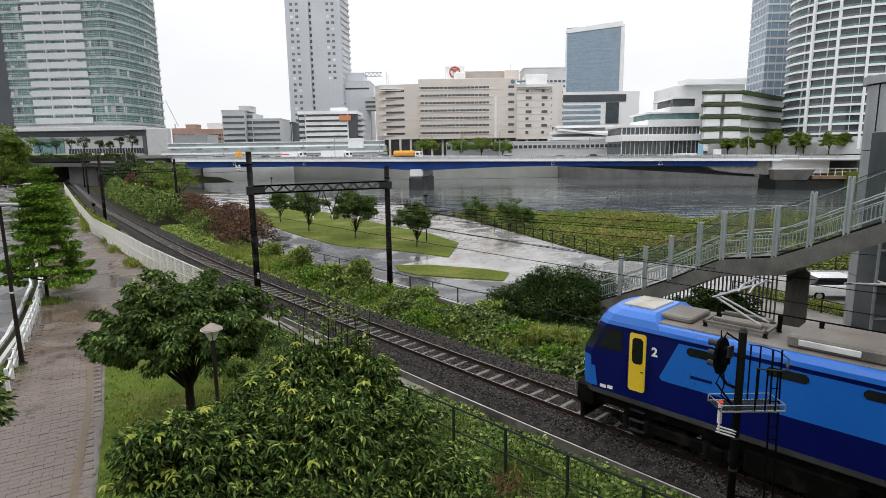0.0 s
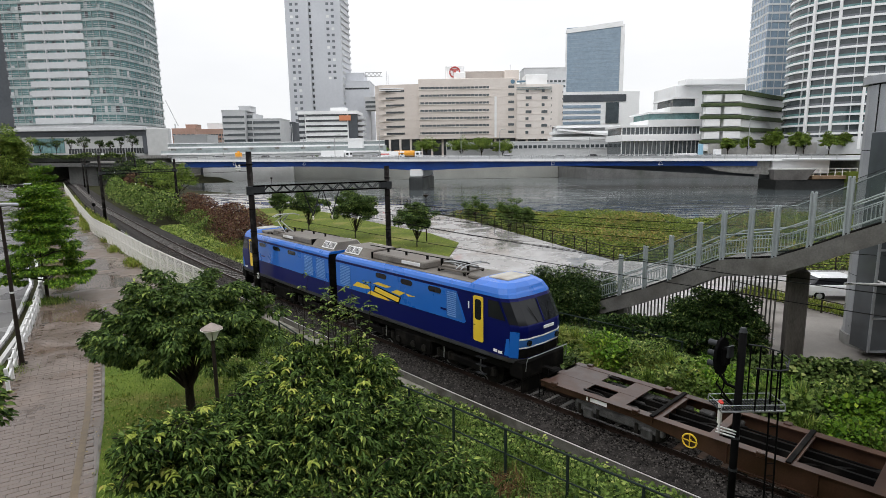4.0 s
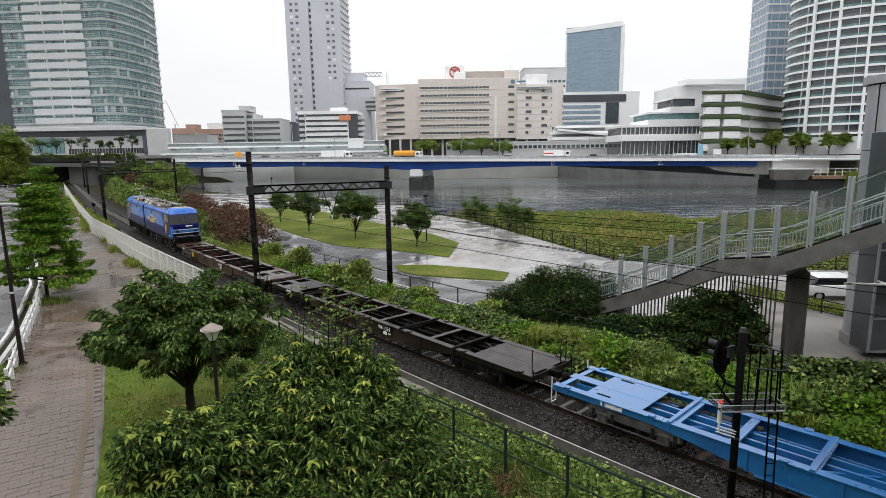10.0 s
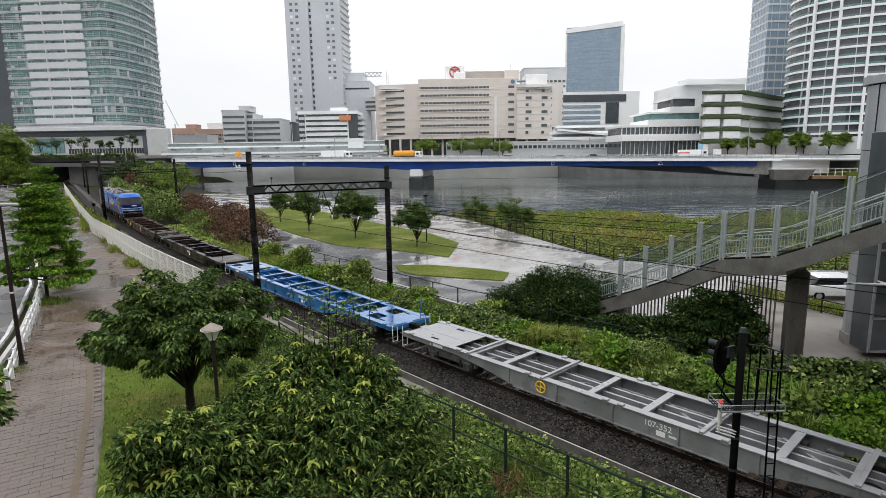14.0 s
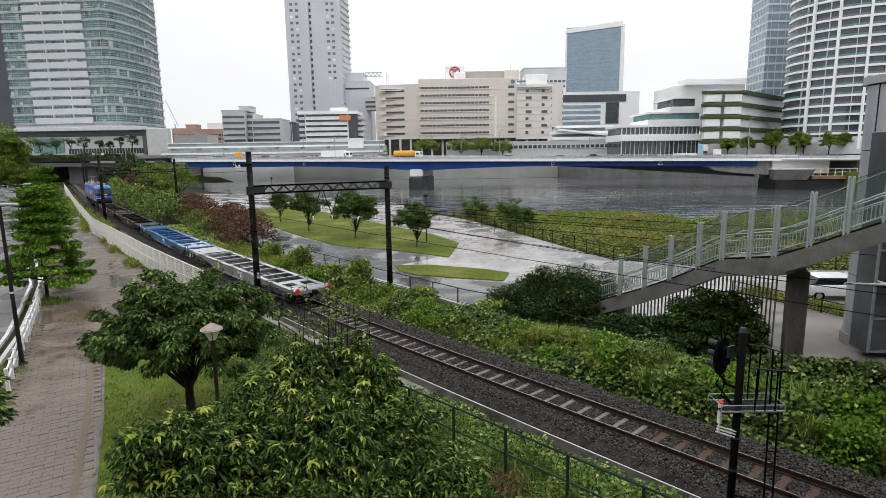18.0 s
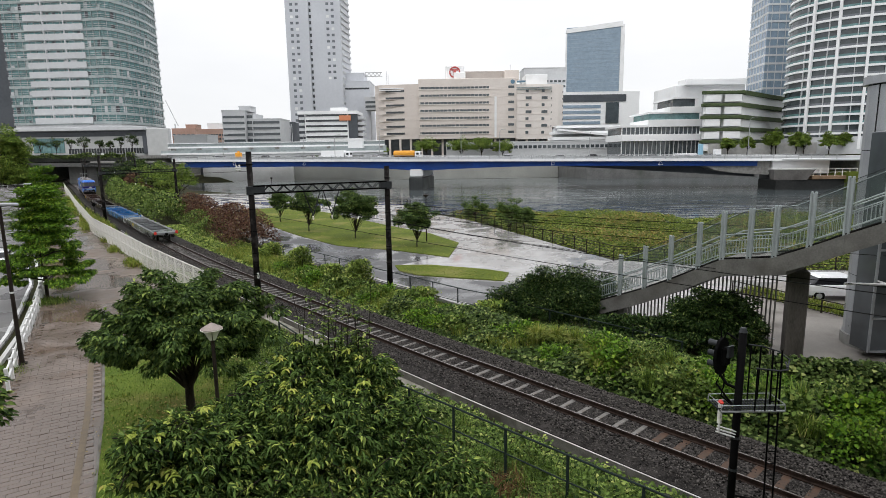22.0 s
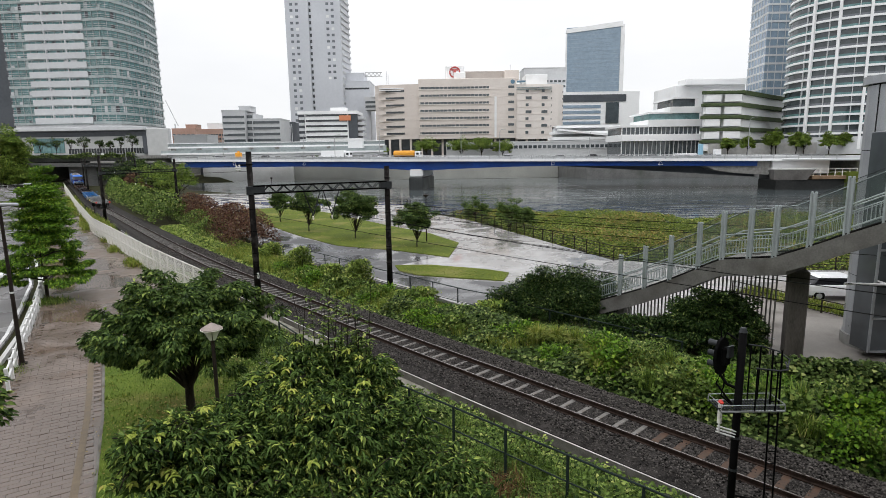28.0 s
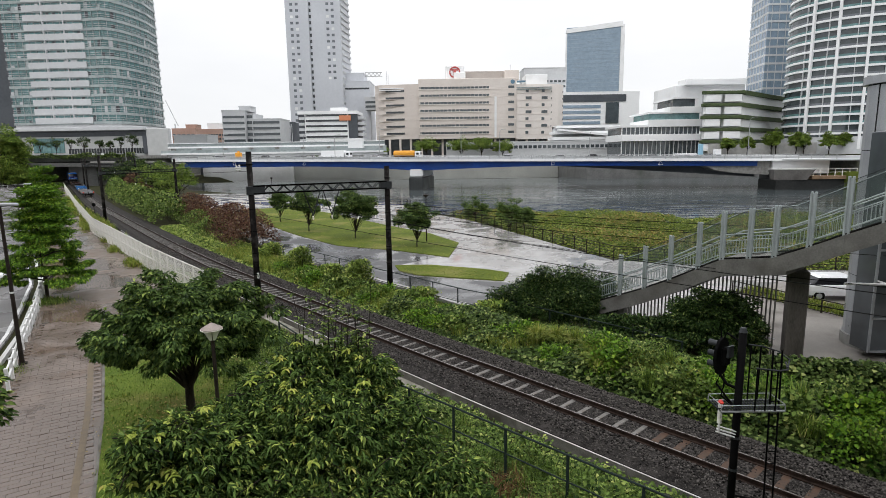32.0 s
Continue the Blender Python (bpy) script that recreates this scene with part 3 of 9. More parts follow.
def wire(pts, sag, r=0.012, label="thin black overhead wire"):
    line = []
    for p, q in zip(pts, pts[1:]):
        p, q = Vector(p), Vector(q)
        for k in range(12):
            u = k / 12
            w = p.lerp(q, u)
            w.z -= sag * 4 * u * (1 - u)
            line.append(w)
    line.append(Vector(pts[-1]))
    solid("overhead_wire", G().tube(line, r, 5), BLACK_STEEL, label, "wire", "overhead wires")


build_railway()


mast("railway_mast", -10.9, 32.3, 9.2)
mast("railway_mast", -3.5, 36.1, 8.2)
for mx, my, mz, d in ((-10.9, 32.3, 7.9, -1), (-47.8, 79.7, 9.2, -1), (-47.8, 79.7, 9.2, 1), (-43.8, 93.5, 8.0, 1)):
    arm = thing("insulator_arm", (mx, my, mz), "black steel arm with white insulators on a mast", "insulator arm", "insulator arms")
    part("arm", G().box(min(0, d * 0.75), max(0, d * 0.75), -0.04, 0.04, -0.04, 0.04), BLACK_STEEL, arm)
    for q in (0.55, 0.72):
        part("insulator", G().tube([(d * q, 0, 0.04 - 0.06 * j) for j in range(7)], [0.03, 0.08, 0.04, 0.09, 0.04, 0.09, 0.03], 10), WHITE_PAINT, arm)
plate = thing("mast_plate", (-10.75, 32.05, 1.55), "small white number plate on the mast", "sign plate")
part("plate", G().box(-0.06, 0.06, -0.02, 0.02, -0.16, 0.16, 0.01), WHITE_PAINT, plate)
part("bar", G().box(-0.03, 0.03, -0.025, 0.0, -0.1, 0.1), BLACK_STEEL, plate)
mast("railway_mast", -47.8, 79.7, 9.4, r=0.2)
mast("railway_mast", -43.8, 93.5, 8.8, r=0.2)
mast("railway_mast", -88, 141, 9.0, r=0.2)
mast("railway_mast", -80, 149, 9.0, r=0.2)
mast("railway_mast", -112, 178, 9.0, r=0.2)
mast("railway_mast", -103, 184, 9.0, r=0.2)
truss("truss_beam", (-88, 141), (-80, 149), 6.6, "dark lattice beam over the distant track")
truss("truss_beam", (-112, 178), (-103, 184), 6.6, "dark lattice beam over the distant track")
truss("truss_beam", (-10.9, 32.3), (-3.5, 36.1), 6.28, "dark lattice beam between the railway masts")
truss("truss_beam", (-47.8, 79.7), (-43.8, 93.5), 6.2, "dark lattice beam across the far track")
for x, y, h, mt, label in ((-57.2, 92.6, 1.5, BLACK_STEEL, "small black trackside disc on a post"), (-46.9, 94.4, 0.6, WHITE_PAINT, "small white trackside marker")):
    t = thing("trackside_disc", (x, y, GZ), label, "marker post")
    part("post", G().tube([(0, 0, -0.1), (0, 0, h)], 0.05, 8), mt, t)
    part("disc", G().tube([(0, -0.06, h), (0, 0.06, h)], 0.3, 16), mt, t)


# ---- the train ----
LOCO_BLUE = mat("light_blue_paint", (0.008, 0.12, 0.5), (0.01, 0.135, 0.54), rough=0.3, scale=1.2, fine=30, bump=0.0, rvar=0.05, spec=0.35, coat=0.4)
LOCO_NAVY = mat("navy_paint", (0.0015, 0.004, 0.08), (0.0018, 0.005, 0.092), rough=0.36, scale=1.2, fine=30, bump=0.0, rvar=0.05, spec=0.2)
LOCO_GREY = mat("loco_skirt_grey", (0.03, 0.032, 0.036), (0.06, 0.062, 0.065), rough=0.55, scale=2, fine=40, stain=(0.035, 0.03, 0.025))
LOCO_YELLOW = mat("yellow_paint", (0.72, 0.47, 0.02), (0.82, 0.58, 0.05), rough=0.4, scale=2, fine=40, bump=0.04)
ROOF_GREY = mat("sooty_roof", (0.11, 0.098, 0.085), (0.21, 0.195, 0.175), rough=0.6, scale=1.2, fine=25, stain=(0.15, 0.125, 0.105))
CREAM_GREY = mat("dusty_cream_panel", (0.36, 0.35, 0.31), (0.5, 0.48, 0.43), rough=0.5, scale=2, fine=30, stain=(0.24, 0.2, 0.15))
LOUVRE_SLAT = mat("louvre_slat_blue", (0.12, 0.26, 0.58), (0.18, 0.34, 0.66), rough=0.45, scale=3, fine=40)
LOUVRE = mat("louvre_grey_blue", (0.03, 0.13, 0.4), (0.05, 0.17, 0.47), rough=0.5, metal=0.2, scale=3, fine=40)
# near-black with slightly lighter blotches; used under the train and in joints
UNDER = mat("near_black_underframe", (0.002, 0.0019, 0.0018), (0.006, 0.0055, 0.005), rough=0.7, scale=4, fine=40, stain=(0.016, 0.014, 0.012), spec=0.07)
BOGIE_DUST = mat("dusty_bogie_steel", (0.035, 0.034, 0.033), (0.1, 0.098, 0.095), rough=0.6, scale=5, fine=40, stain=(0.02, 0.019, 0.018))
WHEEL_STEEL = mat("wheel_steel", (0.012, 0.011, 0.01), (0.04, 0.036, 0.033), rough=0.5, metal=0.6, scale=5, fine=50)
CAB_GLASS = glass_mat("cab_glass", (0.006, 0.007, 0.009), rough=0.06)
CAB_GLASS.node_tree.nodes["Principled BSDF"].inputs["Specular IOR Level"].default_value = 0.3
WAGON_BROWN = mat("wet_brown_wagon_paint", (0.024, 0.011, 0.006), (0.055, 0.025, 0.015), rough=0.45, scale=1.5, fine=30, stain=(0.08, 0.042, 0.025), rvar=0.14, spec=0.25, coat=0.3)
WAGON_DARK = mat("wet_dark_wagon_paint", (0.008, 0.005, 0.004), (0.022, 0.013, 0.01), rough=0.45, scale=1.5, fine=30, stain=(0.045, 0.026, 0.02), rvar=0.12, spec=0.2, coat=0.3)
WAGON_BLUE = mat("blue_wagon_paint", (0.01, 0.112, 0.31), (0.016, 0.15, 0.39), rough=0.35, scale=1.5, fine=30, stain=(0.015, 0.09, 0.28), rvar=0.12, coat=1.0)
WAGON_GREY = mat("grey_wagon_paint", (0.17, 0.173, 0.18), (0.25, 0.253, 0.26), rough=0.35, scale=1.5, fine=30, stain=(0.15, 0.15, 0.152), rvar=0.12, coat=1.0)
RED_LENS = mat("red_marker", (0.55, 0.03, 0.02), (0.7, 0.05, 0.03), rough=0.4, scale=8, fine=40)
WHITE_MARK = mat("white_lettering", (0.75, 0.75, 0.74), (0.85, 0.85, 0.84), rough=0.5, scale=8, fine=60)


def lettering(name, words, size, mat_, parent, m, label="", bold=0.0):
    """Raised lettering in the built-in font as a mesh part."""
    cu = bpy.data.curves.new(name, "FONT")
    cu.body, cu.size, cu.extrude, cu.offset = words, size, 0.003, bold
    cu.align_x, cu.align_y = "CENTER", "CENTER"
    tmp = bpy.data.objects.new(name, cu)
    me = bpy.data.meshes.new_from_object(tmp)
    bpy.data.objects.remove(tmp)
    me.materials.clear()
    me.materials.append(mat_)
    ob = part(name, me, None, parent, label)
    ob.matrix_basis = m
    return ob


def slant(z):
    """How far the cab end leans back at a height."""
    return 0.06 * (2.4 - z) if z < 2.4 else (0.1 * (z - 2.4) if z < 2.55 else 0.015 + 0.52 * (z - 2.55))


HALF = 1.25


def skirt_loop(z, off=0.0, inset=0.0):
    """The loop round a loco half at a height, cab at +x."""
    s = slant(z)
    y = HALF + off - inset
    k = [(-5.8 - off, y), (4.3 - s * 0.5, y), (5.2 - s, y - 0.02), (5.5 - s + off, y - 0.16), (5.64 - s + off, y - 0.45), (5.7 - s + off, 0.0)]
    k = [(x - inset * 0.6 if x > 0 else x, v) for x, v in k]
    return k + [(x, -v) for x, v in k[-2::-1]]


def loft(levels, caps=True):
    g = G()
    n = len(levels[0][1])
    vs = [(x, y, z) for z, loop in levels for x, y in loop]
    fs = []
    for i in range(len(levels) - 1):
        for j in range(n):
            k = (j + 1) % n
            fs.append((i * n + k, i * n + j, (i + 1) * n + j, (i + 1) * n + k))
    if caps:
        fs += [tuple(range(n)), tuple(range(len(vs) - 1, len(vs) - n - 1, -1))]
    return g.add(vs, fs)


def front_strip(z0, z1, i0, i1, off):
    """A skin piece on the cab end between two heights, from loop point i0 to i1."""
    g = G()
    zs = [z0, (z0 + z1) / 2, z1]
    vs, n = [], i1 - i0 + 1
    for o in (off, off - 0.03):
        for z in zs:
            vs += [(x, y, z) for x, y in skirt_loop(z, o)[i0:i1 + 1]]
    fs = []
    for r in range(2):
        for j in range(n - 1):
            a = r * n + j
            fs.append((a + 1, a, a + n, a + n + 1))
    m = 3 * n
    for j in range(n - 1):
        fs += [(j, j + 1, m + j + 1, m + j), (2 * n + j + 1, 2 * n + j, m + 2 * n + j, m + 2 * n + j + 1)]
    for r in range(2):
        fs += [(r * n, m + r * n, m + r * n + n, r * n + n), (r * n + n - 1, r * n + 2 * n - 1, m + r * n + 2 * n - 1, m + r * n + n - 1)]
    return g.add(vs, fs)


def side_plate(poly, y, thick, s):
    """A flat plate on the side wall: poly of (x, z); s is +1 or -1 for the side."""
    g = G()
    n = len(poly)
    vs = [(x, s * y, z) for x, z in poly] + [(x, s * (y + thick), z) for x, z in poly]
    fs = [tuple(range(n)), tuple(range(2 * n - 1, n - 1, -1))] + [(i, n + i, n + (i + 1) % n, (i + 1) % n) for i in range(n)]
    return g.add(vs, fs)


def bogie(parent, x, name="bogie", r=0.56, base=2.3, w=0.9, steel=None):
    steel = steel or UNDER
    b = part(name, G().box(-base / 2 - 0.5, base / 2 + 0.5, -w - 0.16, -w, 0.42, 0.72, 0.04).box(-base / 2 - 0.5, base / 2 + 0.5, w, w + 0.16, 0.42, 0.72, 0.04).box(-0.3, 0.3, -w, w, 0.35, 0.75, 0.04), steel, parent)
    b.location = (x, 0, 0)
    for dx in (-base / 2, base / 2):
        g = G()
        g.smooth = False
        for s in (-1, 1):
            g.tube([(dx, s * 0.5, r), (dx, s * 0.63, r)], r, 20)
            g.tube([(dx, s * 0.47, r), (dx, s * 0.5, r)], r + 0.03, 20)
        g.tube([(dx, -0.6, r), (dx, 0.6, r)], 0.08, 8)
        part("wheelset", g, WHEEL_STEEL, b)
        for s in (-1, 1):
            part("axle_box", G().box(dx - 0.17, dx + 0.17, s * (w + 0.08) - 0.12, s * (w + 0.08) + 0.14, r - 0.2, r + 0.16, 0.05), steel, b)
            for k in (-0.32, 0.32):
                part("spring", G().tube([(dx + k, s * (w + 0.1), r - 0.12), (dx + k, s * (w + 0.1), r + 0.2)], 0.09, 10), WHEEL_STEEL, b)
    for s in (-1, 1):
        part("brake_rod", G().tube([(-base / 2, s * (w + 0.2), 0.3), (base / 2, s * (w + 0.2), 0.3)], 0.025, 6), steel, b)
    return b


def rounded(x0, x1, z0, z1, c):
    """An upright panel outline with cut corners."""
    return [(x0 + c, z0), (x1 - c, z0), (x1, z0 + c), (x1, z1 - c), (x1 - c, z1), (x0 + c, z1), (x0, z1 - c), (x0, z0 + c)]


def loco_half(number, rear):
    """One half of the two-part electric locomotive, its cab at +x."""
    t = thing("electric_locomotive", (0, 0, 0), "half of a blue two-part electric freight locomotive with yellow cab doors", "locomotive", "locomotive halves")
    body = part("body", loft([(1.32, skirt_loop(1.32)), (2.4, skirt_loop(2.4)), (2.55, skirt_loop(2.55)), (3.46, skirt_loop(3.46))]), LOCO_NAVY, t, "glossy navy steel body")
    part("skirt", loft([(1.26, skirt_loop(1.26, -0.02)), (1.29, skirt_loop(1.29, 0.006)), (1.43, skirt_loop(1.43, 0.006))]), LOCO_GREY, t, "dirty grey skirt band")
    part("roof_shoulder", loft([(3.462, skirt_loop(3.46, 0.004)), (3.58, skirt_loop(3.56, 0, 0.02)), (3.69, skirt_loop(3.64, 0, 0.1)), (3.72, skirt_loop(3.66, 0, 0.24))]), LOCO_BLUE, t, "light blue rounded roof edge")
    for s in (-1, 1):
        part("side_panel", side_plate([(-5.79, 2.22), (3.0, 2.22), (3.08, 2.3), (2.6, 3.36), (-5.79, 3.36)], HALF + 0.001, 0.006, s), LOCO_BLUE, body, "light blue side panel with a slanted front edge")
        part("gutter", G().box(-5.78, 4.3, s * HALF - 0.015, s * HALF + 0.02, 3.445, 3.47), LOCO_NAVY, body)
        door = part("door", side_plate(rounded(3.48, 3.97, 1.7, 3.37, 0.05), HALF + 0.003, 0.02, s), LOCO_YELLOW, t, "yellow cab door with an upright window")
        part("door_window", side_plate(rounded(3.56, 3.88, 2.5, 3.25, 0.07), HALF + 0.018, 0.01, s), CAB_GLASS, door)
        part("door_handle", G().tube([(3.52, s * (HALF + 0.05), 2.3), (3.6, s * (HALF + 0.05), 2.3)], 0.014, 6), UNDER, door)
        for x in (3.4, 4.05):
            part("grab_rail", G().tube([(x, s * (HALF + 0.01), 1.75), (x, s * (HALF + 0.06), 1.8), (x, s * (HALF + 0.06), 2.7), (x, s * (HALF + 0.01), 2.75)], 0.01, 6), LOCO_NAVY, t)
        for k in (0.45, 0.75, 1.05):
            part("step", G().box(3.5, 3.95, s * 1.12 - 0.07, s * 1.12 + 0.07, k, k + 0.02), DARK_GREY_STEEL, t)
        part("cab_window", side_plate([(4.2, 2.72), (5.0, 2.72), (4.68, 3.34), (4.2, 3.34)], HALF + 0.002, 0.012, s), CAB_GLASS, t, "large black cab side window")
        part("nose_chevron", side_plate([(4.95, 1.5), (5.16, 1.5), (5.16, 2.1), (5.05, 2.1)], HALF - 0.012, 0.016, s), LOCO_BLUE, body, "light blue nose patch")
        slots = ((1.52, 2.38), (-0.38, 0.5), (-2.26, -1.38)) if not rear else ((1.0, 1.75), (-0.75, 0.0), (-2.5, -1.75))
        for x0, x1 in slots:
            part("side_window", side_plate(rounded(x0, x1, 3.1, 3.32, 0.07), HALF + 0.007, 0.012, s), CAB_GLASS, t, "small dark slot window")
        for x0, x1 in (((-5.45, -4.55), (-4.2, -3.26)) if not rear else ((-5.45, -4.55), (2.05, 2.6))):
            top = 3.32
            lv = part("louvre", side_plate([(x0, 2.3), (x1 + (0.35 if rear and x1 > 0 else 0), 2.3), (x1, top), (x0, top)], HALF + 0.007, 0.008, s), LOUVRE, t, "pale blue intake louvre")
            g = G()
            for k in range(13):
                z = 2.34 + k * 0.075
                g.box(x0 + 0.03, x1 - 0.03, s * (HALF + 0.015) - 0.006, s * (HALF + 0.015) + 0.01, z, z + 0.035)
            part("slats", g, LOUVRE_SLAT, lv)
        m = pose(3.24, s * (HALF + 0.012), 2.95, 90, 0, 180 if s > 0 else 0)
        lettering("number", number, 0.34, WHITE_MARK, t, m, bold=0.012)
        for x0, x1, z0, z1 in ((4.45, 4.62, 1.52, 1.62), (4.66, 4.86, 1.5, 1.6)):
            part("plate", side_plate([(x0, z0), (x1, z0), (x1, z1), (x0, z1)], HALF + 0.001, 0.004, s), WHITE_MARK, t, "row of small white markings")
        part("class_plate", side_plate([(1.7, 2.5), (2.25, 2.5), (2.25, 2.58), (1.7, 2.58)], HALF + 0.008, 0.003, s), LOCO_NAVY, t, "row of small raised dark letters")
        if rear:
            for pts in (((-4.6, 2.42), (-4.2, 2.66), (-3.3, 2.62), (-3.1, 2.5), (-3.6, 2.44)), ((-3.4, 2.25), (-3.1, 2.42), (-2.1, 2.36), (-1.6, 2.2), (-2.6, 2.2)), ((-2.9, 2.78), (-2.5, 2.9), (-1.5, 2.84), (-1.9, 2.74)), ((-1.5, 2.62), (-1.1, 2.78), (-0.5, 2.74), (-0.9, 2.56)), ((-0.5, 2.72), (0.3, 2.7), (-0.3, 2.64))):
                part("flash", side_plate([(x * 0.95, z) for x, z in pts], HALF + 0.008, 0.004, s), LOCO_YELLOW, t, "yellow lightning flash")
            part("name_shadow", side_plate([(-2.75, 2.42), (-2.6, 2.72), (-0.75, 2.5), (-0.9, 2.2)], HALF + 0.013, 0.004, s), UNDER, t, "dark outline of the name bar")
            part("name_bar", side_plate([(-2.65, 2.46), (-2.55, 2.66), (-0.85, 2.46), (-0.95, 2.26)], HALF + 0.018, 0.004, s), LOCO_YELLOW, t, "yellow slanted name bar")
    # Cab end
    for i0, i1 in ((2, 3), (7, 8)):
        part("nose_corner", front_strip(1.46, 2.38, i0, i1, 0.008), LOCO_BLUE, body, "light blue nose corner strip")
        part("corner_glass", front_strip(2.62, 3.34, i0, i1, 0.006), CAB_GLASS, t, "dark corner window")
    cap = part("cab_roof", loft([(3.6, skirt_loop(3.6, 0, 0.03)), (3.76, skirt_loop(3.7, 0, 0.1)), (3.9, skirt_loop(3.76, 0, 0.3)), (3.94, skirt_loop(3.78, 0, 0.5))]), LOCO_BLUE, t, "light blue cab roof cap")
    for v in cap.data.vertices:
        v.co.x = max(v.co.x, 3.15 + 0.9 * (v.co.z - 3.6))
    part("cab_roof_panel", G().box(3.62, 4.55, -0.62, 0.62, 3.9, 3.98, 0.02), CREAM_GREY, t, "pale dusty hatch on the cab roof")
    part("windscreen", front_strip(2.6, 3.36, 3, 7, 0.012), CAB_GLASS, t, "wide raked windscreen")
    part("screen_pillar", G().tube([(5.69, 0, 2.6), (5.3, 0, 3.36)], 0.025, 6), LOCO_NAVY, t)
    part("headlamp_panel", front_strip(1.82, 2.12, 3, 7, 0.012), LOUVRE, t, "grey band with head and tail lamps")
    for z in (1.8, 2.1):
        part("chrome_strip", front_strip(z, z + 0.045, 3, 7, 0.02), WHITE_PAINT, t)
    part("grille", front_strip(1.46, 1.76, 3, 7, 0.012), UNDER, t, "dark lower front")
    nb = part("number_board", G().box(5.02, 5.12, -0.32, 0.32, 3.44, 3.6, 0.02), WHITE_PAINT, t, "small framed head board")
    part("board_face", G().box(5.115, 5.135, -0.26, 0.26, 3.475, 3.565), LOUVRE, nb)
    part("plate_bar", G().box(5.69, 5.72, -0.05, 0.5, 2.36, 2.46), WHITE_MARK, t, "white number bar")
    for y in (-0.75, 0.75):
        part("headlight", G().tube([(5.5, y, 1.97), (5.68, y, 1.97)], 0.1, 14), CAB_GLASS, t)
        part("wiper", G().tube([(5.66, y * 0.4, 2.62), (5.4, y * 0.7, 3.15)], 0.012, 5), UNDER, t)
    part("buffer_beam", G().box(5.1, 5.72, -1.15, 1.15, 0.75, 1.4, 0.05), UNDER, t)
    part("snow_plough", G().box(5.5, 5.65, -1.05, 1.05, 0.22, 0.8, 0.04), UNDER, t)
    part("coupler", G().box(5.6, 6.15, -0.13, 0.13, 0.75, 1.0, 0.04).box(6.0, 6.3, -0.2, 0.2, 0.72, 1.03, 0.05), UNDER, t)
    # Black sheet over the inner end stands in for shade between the halves.
    part("end_wall", G().box(-5.83, -5.8, -1.22, 1.22, 1.3, 3.6), UNDER, t)
    part("gangway", G().box(-6.1, -5.8, -0.55, 0.55, 1.0, 3.3, 0.04), UNDER, t, "black bellows between the halves")
    part("front_handrail", G().tube([(5.78, -1.1, 1.1), (5.85, -1.1, 1.55), (5.85, 1.1, 1.55), (5.78, 1.1, 1.1)], 0.015, 6), GREY_STEEL, t)
    # Roof
    part("roof", G().box(-5.75, 3.6, -1.02, 1.02, 3.7, 3.75, 0.02), ROOF_GREY, t, "sooty grey-beige roof deck")
    hs = part("roof_housing", G().box(-3.35, 0.25, -0.82, 0.82, 3.75, 4.05, 0.05), ROOF_GREY, t, "long grey roof equipment housing")
    for y in (-0.83, 0.83):
        part("vent", G().box(-1.2, 0.0, y - 0.02, y + 0.02, 3.84, 3.98, 0.01), WHITE_PAINT, hs, "white slatted vent")
    part("seam", G().box(-3.42, -3.37, -0.84, 0.84, 3.76, 4.06), UNDER, hs)
    vb = part("roof_vent", G().add([(-5.7, -0.85, 3.75), (-3.45, -0.85, 3.75), (-3.45, 0.85, 3.75), (-5.7, 0.85, 3.75), (-5.6, -0.55, 4.1), (-3.5, -0.55, 4.1), (-3.5, 0.55, 4.1), (-5.6, 0.55, 4.1)], [(3, 2, 1, 0), (4, 5, 6, 7), (0, 1, 5, 4), (1, 2, 6, 5), (2, 3, 7, 6), (3, 0, 4, 7)]), ROOF_GREY, t, "sloped roof ventilator")
    for s in (-1, 1):
        m = pose(0, s * 0.715, 3.935, s * 40, 0, 0)
        part("screen_frame", G().box(-5.6, -4.45, -0.014, 0.014, -0.2, 0.2), WHITE_PAINT, vb, "white frame of the twin air screen").matrix_basis = m
        for k in range(2):
            sc = part("screen", G().box(-5.55 + k * 0.56, -5.06 + k * 0.56, -0.022, 0.022, -0.15, 0.15), LOCO_GREY, vb)
            sc.matrix_basis = m
            g = G()
            for j in range(6):
                g.box(-5.55 + k * 0.56, -5.06 + k * 0.56, -0.028, 0.028, -0.13 + j * 0.05, -0.115 + j * 0.05)
            part("screen_bars", g, WHITE_PAINT, vb).matrix_basis = m
    part("roof_hatch", G().box(2.55, 3.5, -0.65, 0.65, 3.75, 3.9, 0.04), ROOF_GREY, t)
    for x in (-2.9, -1.6, -0.2, 0.7, 2.2):
        part("insulator", G().tube([(x, -0.25, 4.04 if x < 0.3 else 3.74), (x, -0.25, 4.08 if x < 0.3 else 3.8), (x, -0.25, 4.2)], [0.07, 0.05, 0.06], 8), UNDER, t)
    part("busbar", G().tube([(-4.3, -0.25, 4.2), (2.3, -0.25, 4.21)], 0.02, 6), BLACK_STEEL, t)
    panto = part("pantograph", G().box(0.75, 2.3, -0.55, -0.48, 3.86, 3.92).box(0.75, 2.3, 0.48, 0.55, 3.86, 3.92).box(0.75, 0.82, -0.55, 0.55, 3.86, 3.92).box(2.23, 2.3, -0.55, 0.55, 3.86, 3.92).box(0.9, 2.1, -0.45, -0.3, 3.92, 4.02, 0.02).box(0.9, 2.1, 0.3, 0.45, 3.92, 4.02, 0.02), ROOF_GREY, t, "grey pantograph on its frame")
